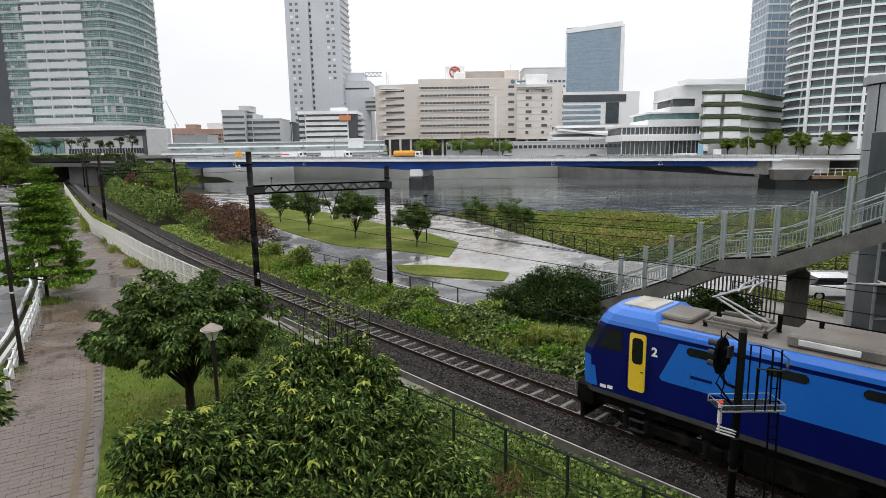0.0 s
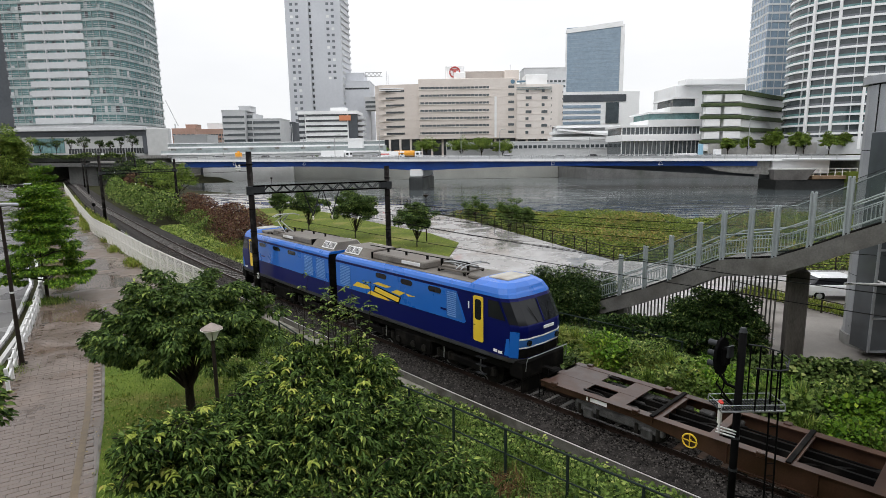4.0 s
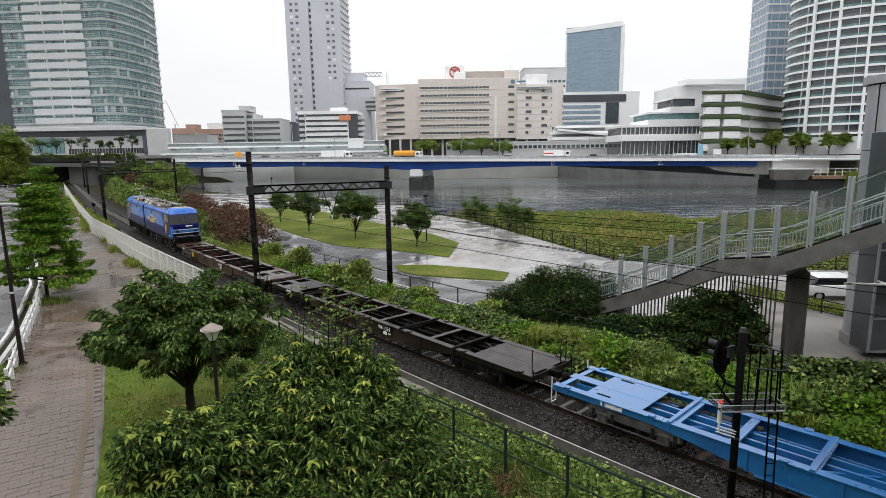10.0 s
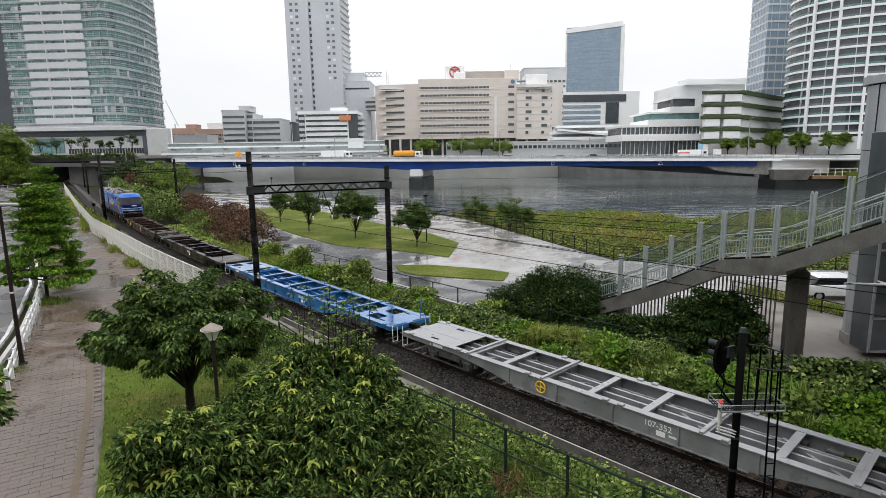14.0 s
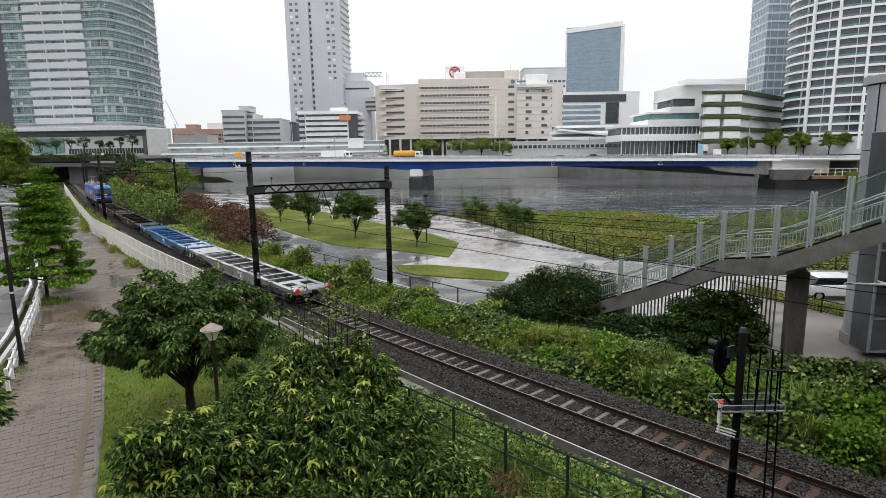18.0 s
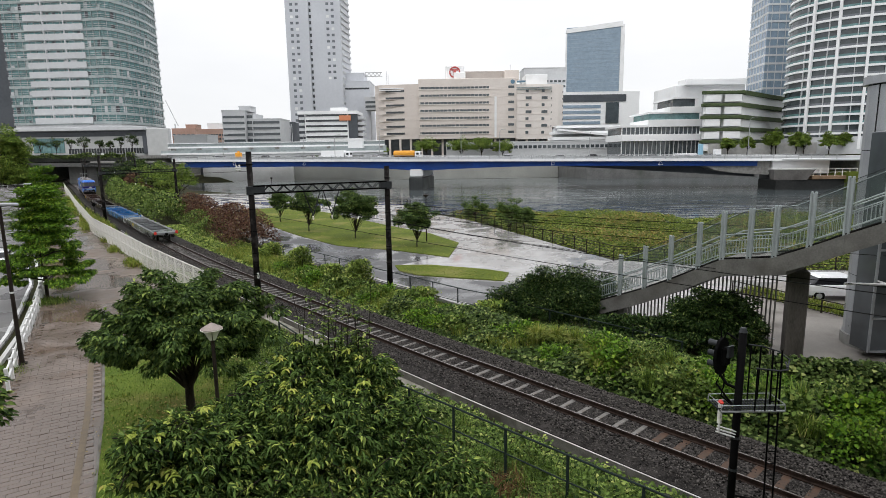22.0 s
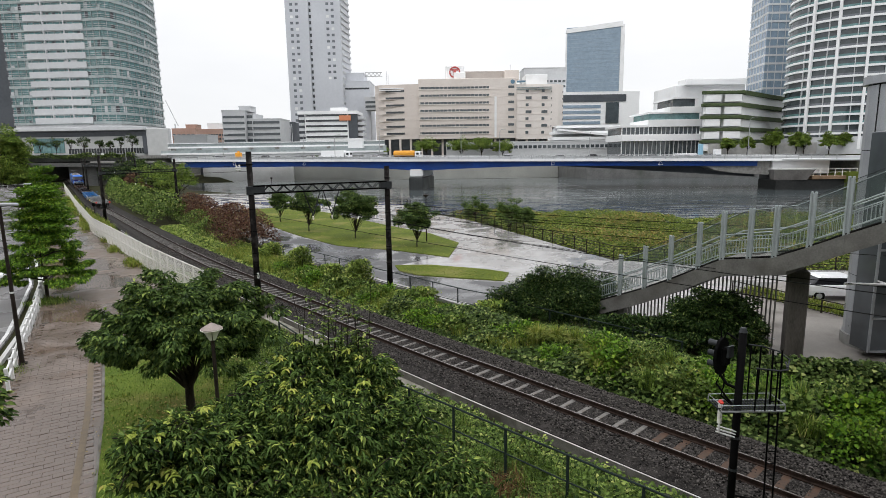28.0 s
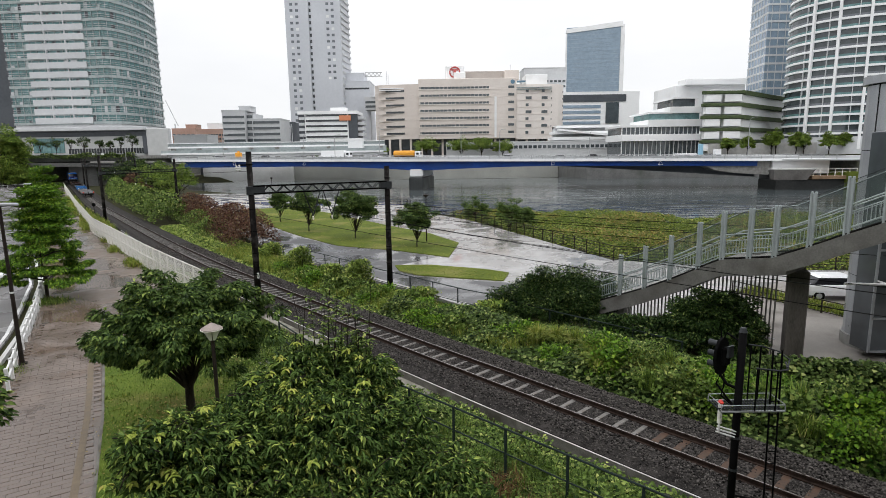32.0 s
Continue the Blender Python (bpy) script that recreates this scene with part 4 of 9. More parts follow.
    for x in (0.8, 2.25):
        for y in (-0.5, 0.5):
            part("foot", G().tube([(x, y, 3.74), (x, y, 3.8), (x, y, 3.87)], [0.07, 0.045, 0.06], 8), UNDER, panto)
    if rear:
        arm = [(2.2, 4.0), (0.8, 4.08)], [(0.85, 4.1), (2.1, 4.16)]
        head = (2.1, 4.18)
    else:
        arm = [(0.95, 3.95), (2.2, 4.5)], [(2.2, 4.5), (1.15, 4.98)]
        head = (1.15, 5.0)
    for seg in arm:
        part("arm", G().tube([(seg[0][0], -0.25, seg[0][1]), (seg[1][0], -0.1, seg[1][1])], 0.03, 6).tube([(seg[0][0], 0.25, seg[0][1]), (seg[1][0], 0.1, seg[1][1])], 0.03, 6), GREY_STEEL, panto)
    part("collector", G().tube([(head[0], -0.8, head[1] - 0.12), (head[0], -0.5, head[1]), (head[0], 0.5, head[1]), (head[0], 0.8, head[1] - 0.12)], 0.025, 6).tube([(head[0] + 0.25, -0.8, head[1] - 0.12), (head[0] + 0.25, -0.5, head[1]), (head[0] + 0.25, 0.5, head[1]), (head[0] + 0.25, 0.8, head[1] - 0.12)], 0.025, 6), GREY_STEEL, panto)
    # Underneath
    for x in (-3.3, 2.7):
        bogie(t, x, w=0.82)
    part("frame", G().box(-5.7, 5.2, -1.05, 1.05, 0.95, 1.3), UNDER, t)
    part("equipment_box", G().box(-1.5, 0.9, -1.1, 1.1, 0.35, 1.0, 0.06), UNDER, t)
    for x in (-1.2, -0.2, 0.5):
        part("air_tank", G().tube([(x, -1.16, 0.6), (x, -1.0, 0.6)], 0.14, 12), WHEEL_STEEL, t)
    for x in (-4.6, -2.2, 1.6, 3.6):
        part("sand_pipe", G().tube([(x, -1.0, 1.2), (x, -1.02, 0.5), (x + 0.15, -0.8, 0.15)], 0.025, 6), GREY_STEEL, t)
    return t


def fish_belly(s, sill, half=9.8):
    """A side sill, deepest in the middle."""
    g = G()
    top = 1.0
    pts = [(-half, 0.78), (-half + 3.2, 0.78), (-half + 4.6, 0.62), (-half + 6.0, 0.4), (half - 6.0, 0.4), (half - 4.6, 0.62), (half - 3.2, 0.78), (half, 0.78)]
    poly = [(x, z) for x, z in pts] + [(half, top - 0.03), (-half, top - 0.03)]
    g.add([(x, s * 1.2, z) for x, z in poly] + [(x, s * 1.26, z) for x, z in poly], [])
    n = len(poly)
    g.f += [tuple(range(n)), tuple(range(2 * n - 1, n - 1, -1))] + [(i, (i + 1) % n, n + (i + 1) % n, n + i) for i in range(n)]
    g.box(-half, half, s * 1.16 - 0.15, s * 1.16 + 0.16, top - 0.03, top)
    g.box(-half + 6.0, half - 6.0, s * 1.2 - 0.1, s * 1.2 + 0.12, 0.37, 0.4)
    return g


def container_wagon(paint, label, words, marks, tail=False):
    t = thing("container_wagon", (0, 0, 0), label, "flat wagon", "container wagons")
    for s in (-1, 1):
        part("side_sill", fish_belly(s, paint), paint, t)
        for k in range(9):
            x = -8.0 + k * 2.0
            part("rib", G().box(x - 0.03, x + 0.03, s * 1.26 - 0.005, s * 1.31, 0.8 if abs(x) > 5 else 0.42, 0.97), paint, t)
        for x in (-9.3, -6.5, -3.2, 3.2, 6.5, 9.3, -0.25, 0.25):
            part("twist_lock", G().box(x - 0.1, x + 0.1, s * 1.25 - 0.12, s * 1.25 + 0.07, 0.9, 1.05, 0.02), paint, t)
    # End decks, each of plates round two openings
    for e in (-1, 1):
        deck = part("end_deck", G().box(min(e * 6.9, e * 9.8), max(e * 6.9, e * 9.8), -0.22, 0.22, 0.962, 0.994), paint, t, "solid wet end deck")
        plates = ((9.5, 9.8), (6.9, 8.72)) if e > 0 and not tail and paint is not WAGON_BROWN else ((8.35, 9.8), (6.9, 7.5))
        for x0, x1, y0, y1 in [(p, q, 0.22, 1.05) for p, q in plates]:
            for s in (-1, 1):
                part("deck_plate", G().box(min(e * x0, e * x1), max(e * x0, e * x1), min(s * y0, s * y1), max(s * y0, s * y1), 0.962, 0.99), paint, deck)
        if (tail and e > 0) or (paint is WAGON_DARK and e < 0):
            for s in (-1, 1):
                part("deck_plate", G().box(min(e * 7.5, e * 8.35), max(e * 7.5, e * 8.35), min(s * 0.22, s * 1.05), max(s * 0.22, s * 1.05), 0.96, 0.988), paint, deck)
        part("end_beam", G().box(min(e * 9.66, e * 9.82), max(e * 9.66, e * 9.82), -1.28, 1.28, 0.78, 0.99, 0.02), paint, t)
        part("coupler", G().box(min(e * 9.8, e * 10.2), max(e * 9.8, e * 10.2), -0.12, 0.12, 0.74, 0.98, 0.03), UNDER, t)
        for s in (-1, 1):
            if tail and e < 0:
                continue
            y = s * 1.24
            part("handrail", G().tube([(e * 9.88, y - s * 0.3, 0.95), (e * 9.9, y - s * 0.3, 0.35), (e * 9.9, y, 0.35), (e * 9.88, y, 1.0), (e * 9.88, y, 1.2)], 0.02, 6), UNDER if paint in (WAGON_BROWN, WAGON_DARK) else WHITE_PAINT, t, "steel grab loop")
    xs = [-5.9, -4.4, -2.6, -0.9, 0.9, 2.6, 4.4, 5.9]
    for x in xs:
        part("cross_beam", G().box(x - 0.11, x + 0.11, -1.05, 1.05, 0.93, 0.985).box(x - 0.03, x + 0.03, -1.15, 1.15, 0.55, 0.93), paint, t)
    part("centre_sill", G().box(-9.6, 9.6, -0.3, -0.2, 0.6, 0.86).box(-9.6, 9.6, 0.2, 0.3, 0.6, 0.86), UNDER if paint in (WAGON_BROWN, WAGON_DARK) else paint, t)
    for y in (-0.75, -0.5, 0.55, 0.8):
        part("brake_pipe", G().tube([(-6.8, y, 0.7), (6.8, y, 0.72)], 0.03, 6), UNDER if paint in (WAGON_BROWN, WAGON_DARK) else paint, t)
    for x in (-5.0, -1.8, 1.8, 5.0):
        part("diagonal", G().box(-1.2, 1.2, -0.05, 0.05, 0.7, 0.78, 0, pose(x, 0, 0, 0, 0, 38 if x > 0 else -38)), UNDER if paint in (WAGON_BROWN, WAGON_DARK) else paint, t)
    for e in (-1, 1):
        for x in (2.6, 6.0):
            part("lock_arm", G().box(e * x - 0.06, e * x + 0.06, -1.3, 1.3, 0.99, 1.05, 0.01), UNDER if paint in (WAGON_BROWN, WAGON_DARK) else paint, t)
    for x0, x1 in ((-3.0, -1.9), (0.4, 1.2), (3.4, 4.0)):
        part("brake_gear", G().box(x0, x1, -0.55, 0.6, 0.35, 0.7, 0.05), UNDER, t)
    for x in (-7.1, 7.1):
        bogie(t, x, r=0.43, base=1.9, w=0.86, steel=UNDER if paint is WAGON_DARK else BOGIE_DUST)
    for s in (-1, 1):
        m = pose(-s * 1.4, s * 1.264, 0.76, 90, 0, 180 if s > 0 else 0)
        lettering("wagon_number", words, 0.25, WHITE_MARK, t, m)
        part("marking", side_plate([(-s * 1.5 - 0.13, 0.49), (-s * 1.5 + 0.13, 0.49), (-s * 1.5 + 0.13, 0.64), (-s * 1.5 - 0.13, 0.64)], 1.262, 0.004, s), WHITE_MARK, t, "small white marking bars")
        part("marking", side_plate([(-s * 1.86 - 0.13, 0.55), (-s * 1.86 + 0.13, 0.55), (-s * 1.86 + 0.13, 0.61), (-s * 1.86 - 0.13, 0.61)], 1.262, 0.004, s), WHITE_MARK, t, "small white marking bars")
        if marks:
            wx = 2.6 if tail else 4.9
            g = G()
            c = [(wx + 0.19 * math.cos(k * math.pi / 8), 1.34 * s, 0.72 + 0.19 * math.sin(k * math.pi / 8)) for k in range(17)]
            g.tube(c, 0.022, 6)
            g.tube([(wx - 0.19, 1.34 * s, 0.72), (wx + 0.19, 1.34 * s, 0.72)], 0.016, 5).tube([(wx, 1.34 * s, 0.53), (wx, 1.34 * s, 0.91)], 0.016, 5)
            g.tube([(wx, 1.26 * s, 0.72), (wx, 1.36 * s, 0.72)], 0.03, 8)
            part("brake_wheel", g, LOCO_YELLOW, t, "yellow hand-brake wheel")
    for s in (-1, 1):
        for x in (() if paint is WAGON_DARK else (-8.6, 8.2)):
            part("deck_slot", G().box(x - 0.22, x + 0.22, s * 0.86 - 0.05, s * 0.86 + 0.05, 0.985, 0.998), UNDER, t, "dark slot in the deck")
        part("data_panel", side_plate([(7.4, 0.82), (8.1, 0.82), (8.1, 0.94), (7.4, 0.94)], 1.262, 0.006, s), WHITE_MARK, t, "small white data panel")
        for x in (-5.2, -4.4, 4.4, 5.2):
            part("valve_box", G().box(x - 0.2, x + 0.2, s * 0.95 - 0.14, s * 0.95 + 0.14, 0.45, 0.8, 0.03), UNDER if paint is WAGON_DARK else BOGIE_DUST, t)
    if not tail:
        for y in (-1.1, -0.75, 1.1):
            part("stanchion", G().tube([(-9.72, y, 0.95), (-9.72, y, 1.85)], 0.018, 6), UNDER if paint in (WAGON_BROWN, WAGON_DARK) else paint, t)
        part("stanchion_rail", G().tube([(-9.72, -1.1, 1.85), (-9.72, -0.75, 1.85)], 0.018, 6), UNDER if paint in (WAGON_BROWN, WAGON_DARK) else paint, t)
    if tail:
        for y in (-1.05, 1.05):
            part("tail_disc", G().tube([(-9.84, y * 1.1, 0.98), (-9.87, y * 1.1, 0.98)], 0.17, 18), RED_LENS, t, "red tail marker disc")
    slim = Matrix.Diagonal((1, 0.85, 1, 1))
    for o in t.children:
        if o.name.startswith("bogie"):
            continue
        if o.name.startswith("wagon_number"):
            o.location.y *= 0.85
            continue
        o.data.transform(slim)
        for p in o.children:
            p.data.transform(slim)
    return t


loco_front = loco_half("2", False)
loco_rear = loco_half("1", True)
wagon_a = container_wagon(WAGON_BROWN, "empty wet brown container flat wagon", "106-300", True)
wagon_b = container_wagon(WAGON_DARK, "empty wet dark brown container flat wagon", "104-1334", False)
wagon_c = container_wagon(WAGON_BLUE, "empty blue container flat wagon with a skeletal deck", "104-802", False)
wagon_d = container_wagon(WAGON_GREY, "empty grey container flat wagon with red tail discs", "107-352", True, tail=True)

RUN_T = [-1.0, 0.0, 1.0, 3.0, 6.0, 8.0, 10.0, 13.0, 17.0, 19.0, 21.0, 23.0, 25.0, 28.0, 30.0, 32.0, 33.0]
RUN_A = [-85.85, -79.43, -73.0, -60.15, -40.75, -27.4, -13.4, 7.6, 36.3, 51.8, 68.1, 84.9, 101.9, 128.0, 146.2, 165.0, 174.5]


def run_at(t):
    """How far along the line the front of the last wagon is at t seconds."""
    k = max(1, min(len(RUN_T) - 3, next((i for i in range(len(RUN_T) - 1) if RUN_T[i + 1] > t), len(RUN_T) - 2)))
    t0, t1 = RUN_T[k], RUN_T[k + 1]
    s0 = (RUN_A[k + 1] - RUN_A[k - 1]) / (RUN_T[k + 1] - RUN_T[k - 1])
    s1 = (RUN_A[k + 2] - RUN_A[k]) / (RUN_T[k + 2] - RUN_T[k])
    h = t1 - t0
    u = (t - t0) / h
    return (2 * u ** 3 - 3 * u * u + 1) * RUN_A[k] + (u ** 3 - 2 * u * u + u) * h * s0 + (3 * u * u - 2 * u ** 3) * RUN_A[k + 1] + (u ** 3 - u * u) * h * s1


def run_train():
    cars = [(loco_front, 79.79, 3.1, 1), (loco_rear, 67.54, 3.1, -1), (wagon_a, 51.4, 7.1, 1), (wagon_b, 31.0, 7.1, 1), (wagon_c, 10.6, 7.1, 1), (wagon_d, -9.8, 7.1, 1)]
    for car, ahead, half, way in cars:
        rows = []
        for k in range(0, 65):
            a = run_at(k * 0.5) + ahead
            f, r = track(a + half), track(a - half)
            mid, d = (f + r) / 2, f - r
            rows.append((k * 0.5, pose(mid.x, mid.y, 0.0, 0, 0, math.degrees(math.atan2(d.y, d.x)) + (180 if way < 0 else 0))))
        walk(car, rows)


# ---- footbridge stairs, lift tower and the park's rails ----
STAIR = [(8.3, 28.9, 0.55), (8.99, 28.0, 1.05), (9.82, 26.9, 1.66), (10.63, 25.9, 2.3), (11.52, 25.0, 3.02), (12.12, 24.1, 3.6), (12.8, 23.2, 3.8), (13.38, 22.4, 3.98), (14.04, 21.3, 4.58), (14.68, 20.3, 5.19), (15.37, 19.4, 5.75), (16.4, 18.0, 6.6)]
STAIR_FAR = [(x + 1.55, y + 1.25, z) for x, y, z in STAIR]
STEEL_GREEN = mat("pale_green_grey_steel", (0.3, 0.335, 0.335), (0.4, 0.435, 0.435), rough=0.4, metal=0.35, scale=2, fine=40, stain=(0.25, 0.275, 0.27))
PANEL = mat("silver_cladding", (0.3, 0.315, 0.335), (0.4, 0.415, 0.435), rough=0.38, metal=0.55, scale=0.6, fine=20, bump=0.04, stain=(0.24, 0.25, 0.265))


STRINGER = mat("stained_girder_paint", (0.1, 0.096, 0.088), (0.17, 0.165, 0.152), rough=0.7, scale=1.6, fine=14, bump=0.1, stain=(0.08, 0.075, 0.066))


def build_stairs():
    t = thing("footbridge_stairs", (0, 0, 0), "grey steel footbridge stairs with glass side panels", "stairs", kind="structure")
    for line in (STAIR, STAIR_FAR):
        g = G()
        for (a, b) in zip(line, line[1:]):
            a, b = Vector(a), Vector(b)
            d = Vector((b.x - a.x, b.y - a.y, 0)).normalized()
            n = Vector((d.y, -d.x, 0)) * 0.1
            vs = [p + s * n + Vector((0, 0, h)) for p in (a, b) for s in (-1, 1) for h in (-0.68, 0.05)]
            g.add(vs, [(0, 1, 3, 2), (4, 6, 7, 5), (0, 4, 5, 1), (2, 3, 7, 6), (1, 5, 7, 3), (0, 2, 6, 4)])
        part("stringer", g, STRINGER, t, "weathered grey side girder")
        g = G()
        for (a, b) in zip(line, line[1:]):
            a, b = Vector(a), Vector(b)
            g.tube([a + Vector((0, 0, 0.09)), b + Vector((0, 0, 0.09))], 0.045, 6)
        # Black bar drawn in place of the dark, shaded gap above the girder.
        part("gap_strip", g, UNDER, t, "black bar standing in for the shaded gap over the girder")
        for p in (line[1:-1] if line is STAIR else ()):
            post = part("post", G().box(-0.11, -0.03, -0.06, 0.06, -0.35, 2.17, 0.015).box(0.03, 0.11, -0.06, 0.06, -0.35, 2.17, 0.015).box(-0.03, 0.03, -0.03, 0.03, -0.3, 2.1), STEEL_GREEN, t)
            post.matrix_basis = pose(p[0], p[1], p[2], 0, 0, -52)
        for h, r in ((1.12, 0.035), (0.85, 0.022), (0.3, 0.022)) + (((2.03, 0.02),) if line is STAIR_FAR else ()):
            part("handrail", G().tube([(x, y, z + h) for x, y, z in line], r, 6), STEEL_GREEN, t)
        for (a, b) in zip(line, line[1:]):
            a, b = Vector(a), Vector(b)
            g = G()
            for k in range(9):
                p = a.lerp(b, (k + 0.5) / 9)
                g.tube([p + Vector((0, 0, 0.28)), p + Vector((0, 0, 0.86))], 0.011, 4)
            part("balusters", g, STEEL_GREEN, t)
            d = Vector((b.x - a.x, b.y - a.y, 0)).normalized()
            n = Vector((d.y, -d.x, 0)) * 0.006
            a2, b2 = a + (b - a) * 0.05, b + (a - b) * 0.05
            vs = [p + s * n + Vector((0, 0, h)) for p in (a2, b2) for s in (-1, 1) for h in (0.12, 2.0)]
            pane = part("pane", G().add(vs, [(0, 1, 3, 2), (4, 6, 7, 5), (0, 4, 5, 1), (2, 3, 7, 6), (1, 5, 7, 3), (0, 2, 6, 4)]), FROST_GLASS, t, "clear glass wind screen")
            pane.visible_shadow = False
            part("pane_edge", G().tube([a2 + Vector((0, 0, 2.0)), b2 + Vector((0, 0, 2.0))], 0.012, 5), DARK_GREY_STEEL, pane, "dark upper edge of the glass")
    for i in range(len(STAIR) - 1):
        a, b, c, d = Vector(STAIR[i]), Vector(STAIR[i + 1]), Vector(STAIR_FAR[i]), Vector(STAIR_FAR[i + 1])
        n = max(1, round(abs(b.z - a.z) / 0.165))
        for k in range(n):
            u0, u1 = k / n, (k + 1) / n
            p = [a.lerp(b, u0), a.lerp(b, u1), c.lerp(d, u1), c.lerp(d, u0)]
            z = lerp(a.z, b.z, u1) - 0.1
            vs = [(q.x, q.y, z - 0.22) for q in p] + [(q.x, q.y, z) for q in p]
            part("step", G().add(vs, [(3, 2, 1, 0), (4, 5, 6, 7), (0, 1, 5, 4), (1, 2, 6, 5), (2, 3, 7, 6), (3, 0, 4, 7)]), CONCRETE, t)
    # soffit beam and pier under the landing
    part("soffit", G().add([(12.6, 23.3, 3.2), (13.6, 21.9, 3.4), (15.1, 23.1, 3.4), (14.1, 24.5, 3.2), (12.6, 23.3, 3.45), (13.6, 21.9, 3.65), (15.1, 23.1, 3.65), (14.1, 24.5, 3.45)], [(3, 2, 1, 0), (4, 5, 6, 7), (0, 1, 5, 4), (1, 2, 6, 5), (2, 3, 7, 6), (3, 0, 4, 7)]), STRINGER, t)
    part("pier", G().box(-0.36, 0.36, -0.35, 0.35, -0.2, 3.9, 0.05), mat("stained_pier", (0.06, 0.054, 0.047), (0.125, 0.115, 0.1), rough=0.8, scale=2.2, fine=30, bump=0.2, stain=(0.04, 0.036, 0.03), stretch=(1, 1, 0.25)), t, "square concrete pier with water stains").matrix_basis = pose(14.75, 22.9, GZ, 0, 0, -20)
    for x, y, h in ((7.0, 31.3, 1.5), (7.95, 31.0, 1.55), (8.3, 30.5, 1.6), (8.6, 30.0, 1.7), (9.6, 31.0, 1.7)):
        part("entry_post", G().box(-0.08, 0.08, -0.06, 0.06, -0.2, h, 0.015), STEEL_GREEN, t).matrix_basis = pose(x, y, GZ, 0, 0, -52)
    for h in (0.5, 1.0):
        part("entry_rail", G().tube([(7.0, 31.3, GZ + h), (8.3, 30.5, GZ + h + 0.1), (8.9, 29.4, GZ + h + 0.6)], 0.025, 6), STEEL_GREEN, t)
    part("foot_pier", G().box(-0.5, 0.5, -0.4, 0.4, -0.3, 1.2, 0.05), CONCRETE, t).matrix_basis = pose(9.4, 29.2, GZ, 0, 0, -52)


BAR_STEEL = mat("stained_bar_steel", (0.1, 0.095, 0.085), (0.2, 0.19, 0.17), rough=0.6, scale=3, fine=30, stain=(0.06, 0.054, 0.045), stretch=(1, 1, 0.3))


def build_louvre_fence():
    """Tall steel bars that close the space under the stairs."""
    t = thing("bar_fence", (0, 0, 0), "fence of upright stained steel bars under the stairs", "fence")
    a, b, c = Vector((9.3, 27.6)), Vector((12.6, 25.0)), Vector((14.3, 23.4))
    pts = along([a, b, c], 0.165)
    for p, h in pts:
        k = (p - a).length / (c - a).length
        z = lerp(1.0, 3.1, min(1, k * 1.35))
        part("bar", G().box(-0.022, 0.022, -0.06, 0.06, GZ - 0.1, z), BAR_STEEL, t).matrix_basis = pose(p.x, p.y, 0, 0, 0, h)
    for f in (0.15, 0.75):
        part("rail", G().tube([(a.x, a.y, GZ + f), (b.x, b.y, GZ + f), (c.x, c.y, GZ + f)], 0.025, 6), GREY_STEEL, t)


def build_lift_tower():
    t = thing("lift_tower", (19.9, 24.6, GZ), "silver-clad lift tower with a rounded corner and dark glass", "lift tower", kind="structure")
    R = 1.5
    loop = [(R * math.cos(k * math.pi / 12), R * math.sin(k * math.pi / 12)) for k in range(24)]
    part("plinth", G().prism([(1.06 * x, 1.06 * y) for x, y in loop], -0.3, 0.5), CONCRETE, t)
    for k in range(4):
        z0 = 0.5 + k * 2.75
        seg = part("cladding", G().prism(loop, z0, z0 + 2.72), PANEL, t, "silver metal panels with dark joints")
        part("joint", G().prism([(0.985 * x, 0.985 * y) for x, y in loop], z0 + 2.7, z0 + 2.77), UNDER, seg)
    part("cap", G().prism([(1.12 * x, 1.12 * y) for x, y in loop], 11.52, 11.85), PANEL, t)
    for k in range(0, 24, 4):
        ang = k * math.pi / 12 + math.pi / 24
        part("seam", G().box(-0.012, 0.012, -0.02, 0.02, 0.5, 11.5), UNDER, t).matrix_basis = pose(R * 0.996 * math.cos(ang), R * 0.996 * math.sin(ang), 0, 0, 0, math.degrees(ang))
    hall = part("lift_front", G().box(-2.0, 3, -1.8, -0.7, 0.3, 9.5, 0.03), glass_mat("lift_glass", (0.045, 0.052, 0.058), rough=0.1), t, "dark glazed lift front")
    for x in (-2.03, -1.1, -0.2):
        part("frame", G().box(x, x + 0.08, -1.86, -1.78, 0.3, 9.5), PANEL, hall)
    for z in (0.3, 1.75, 3.2, 4.65, 6.1, 7.6, 9.4):
        part("frame", G().box(-2.02, 3, -1.86, -1.78, z, z + 0.08), PANEL, hall)
    part("bracket", G().tube([(-3.85, -2.6, 3.5), (-1.0, -2.6, 3.4)], 0.05, 8), WHITE_PAINT, t, "white steel bracket")
    part("bracket_stay", G().tube([(-2.1, -2.6, 3.44), (-1.9, -1.8, 3.4)], 0.04, 8), WHITE_PAINT, t)


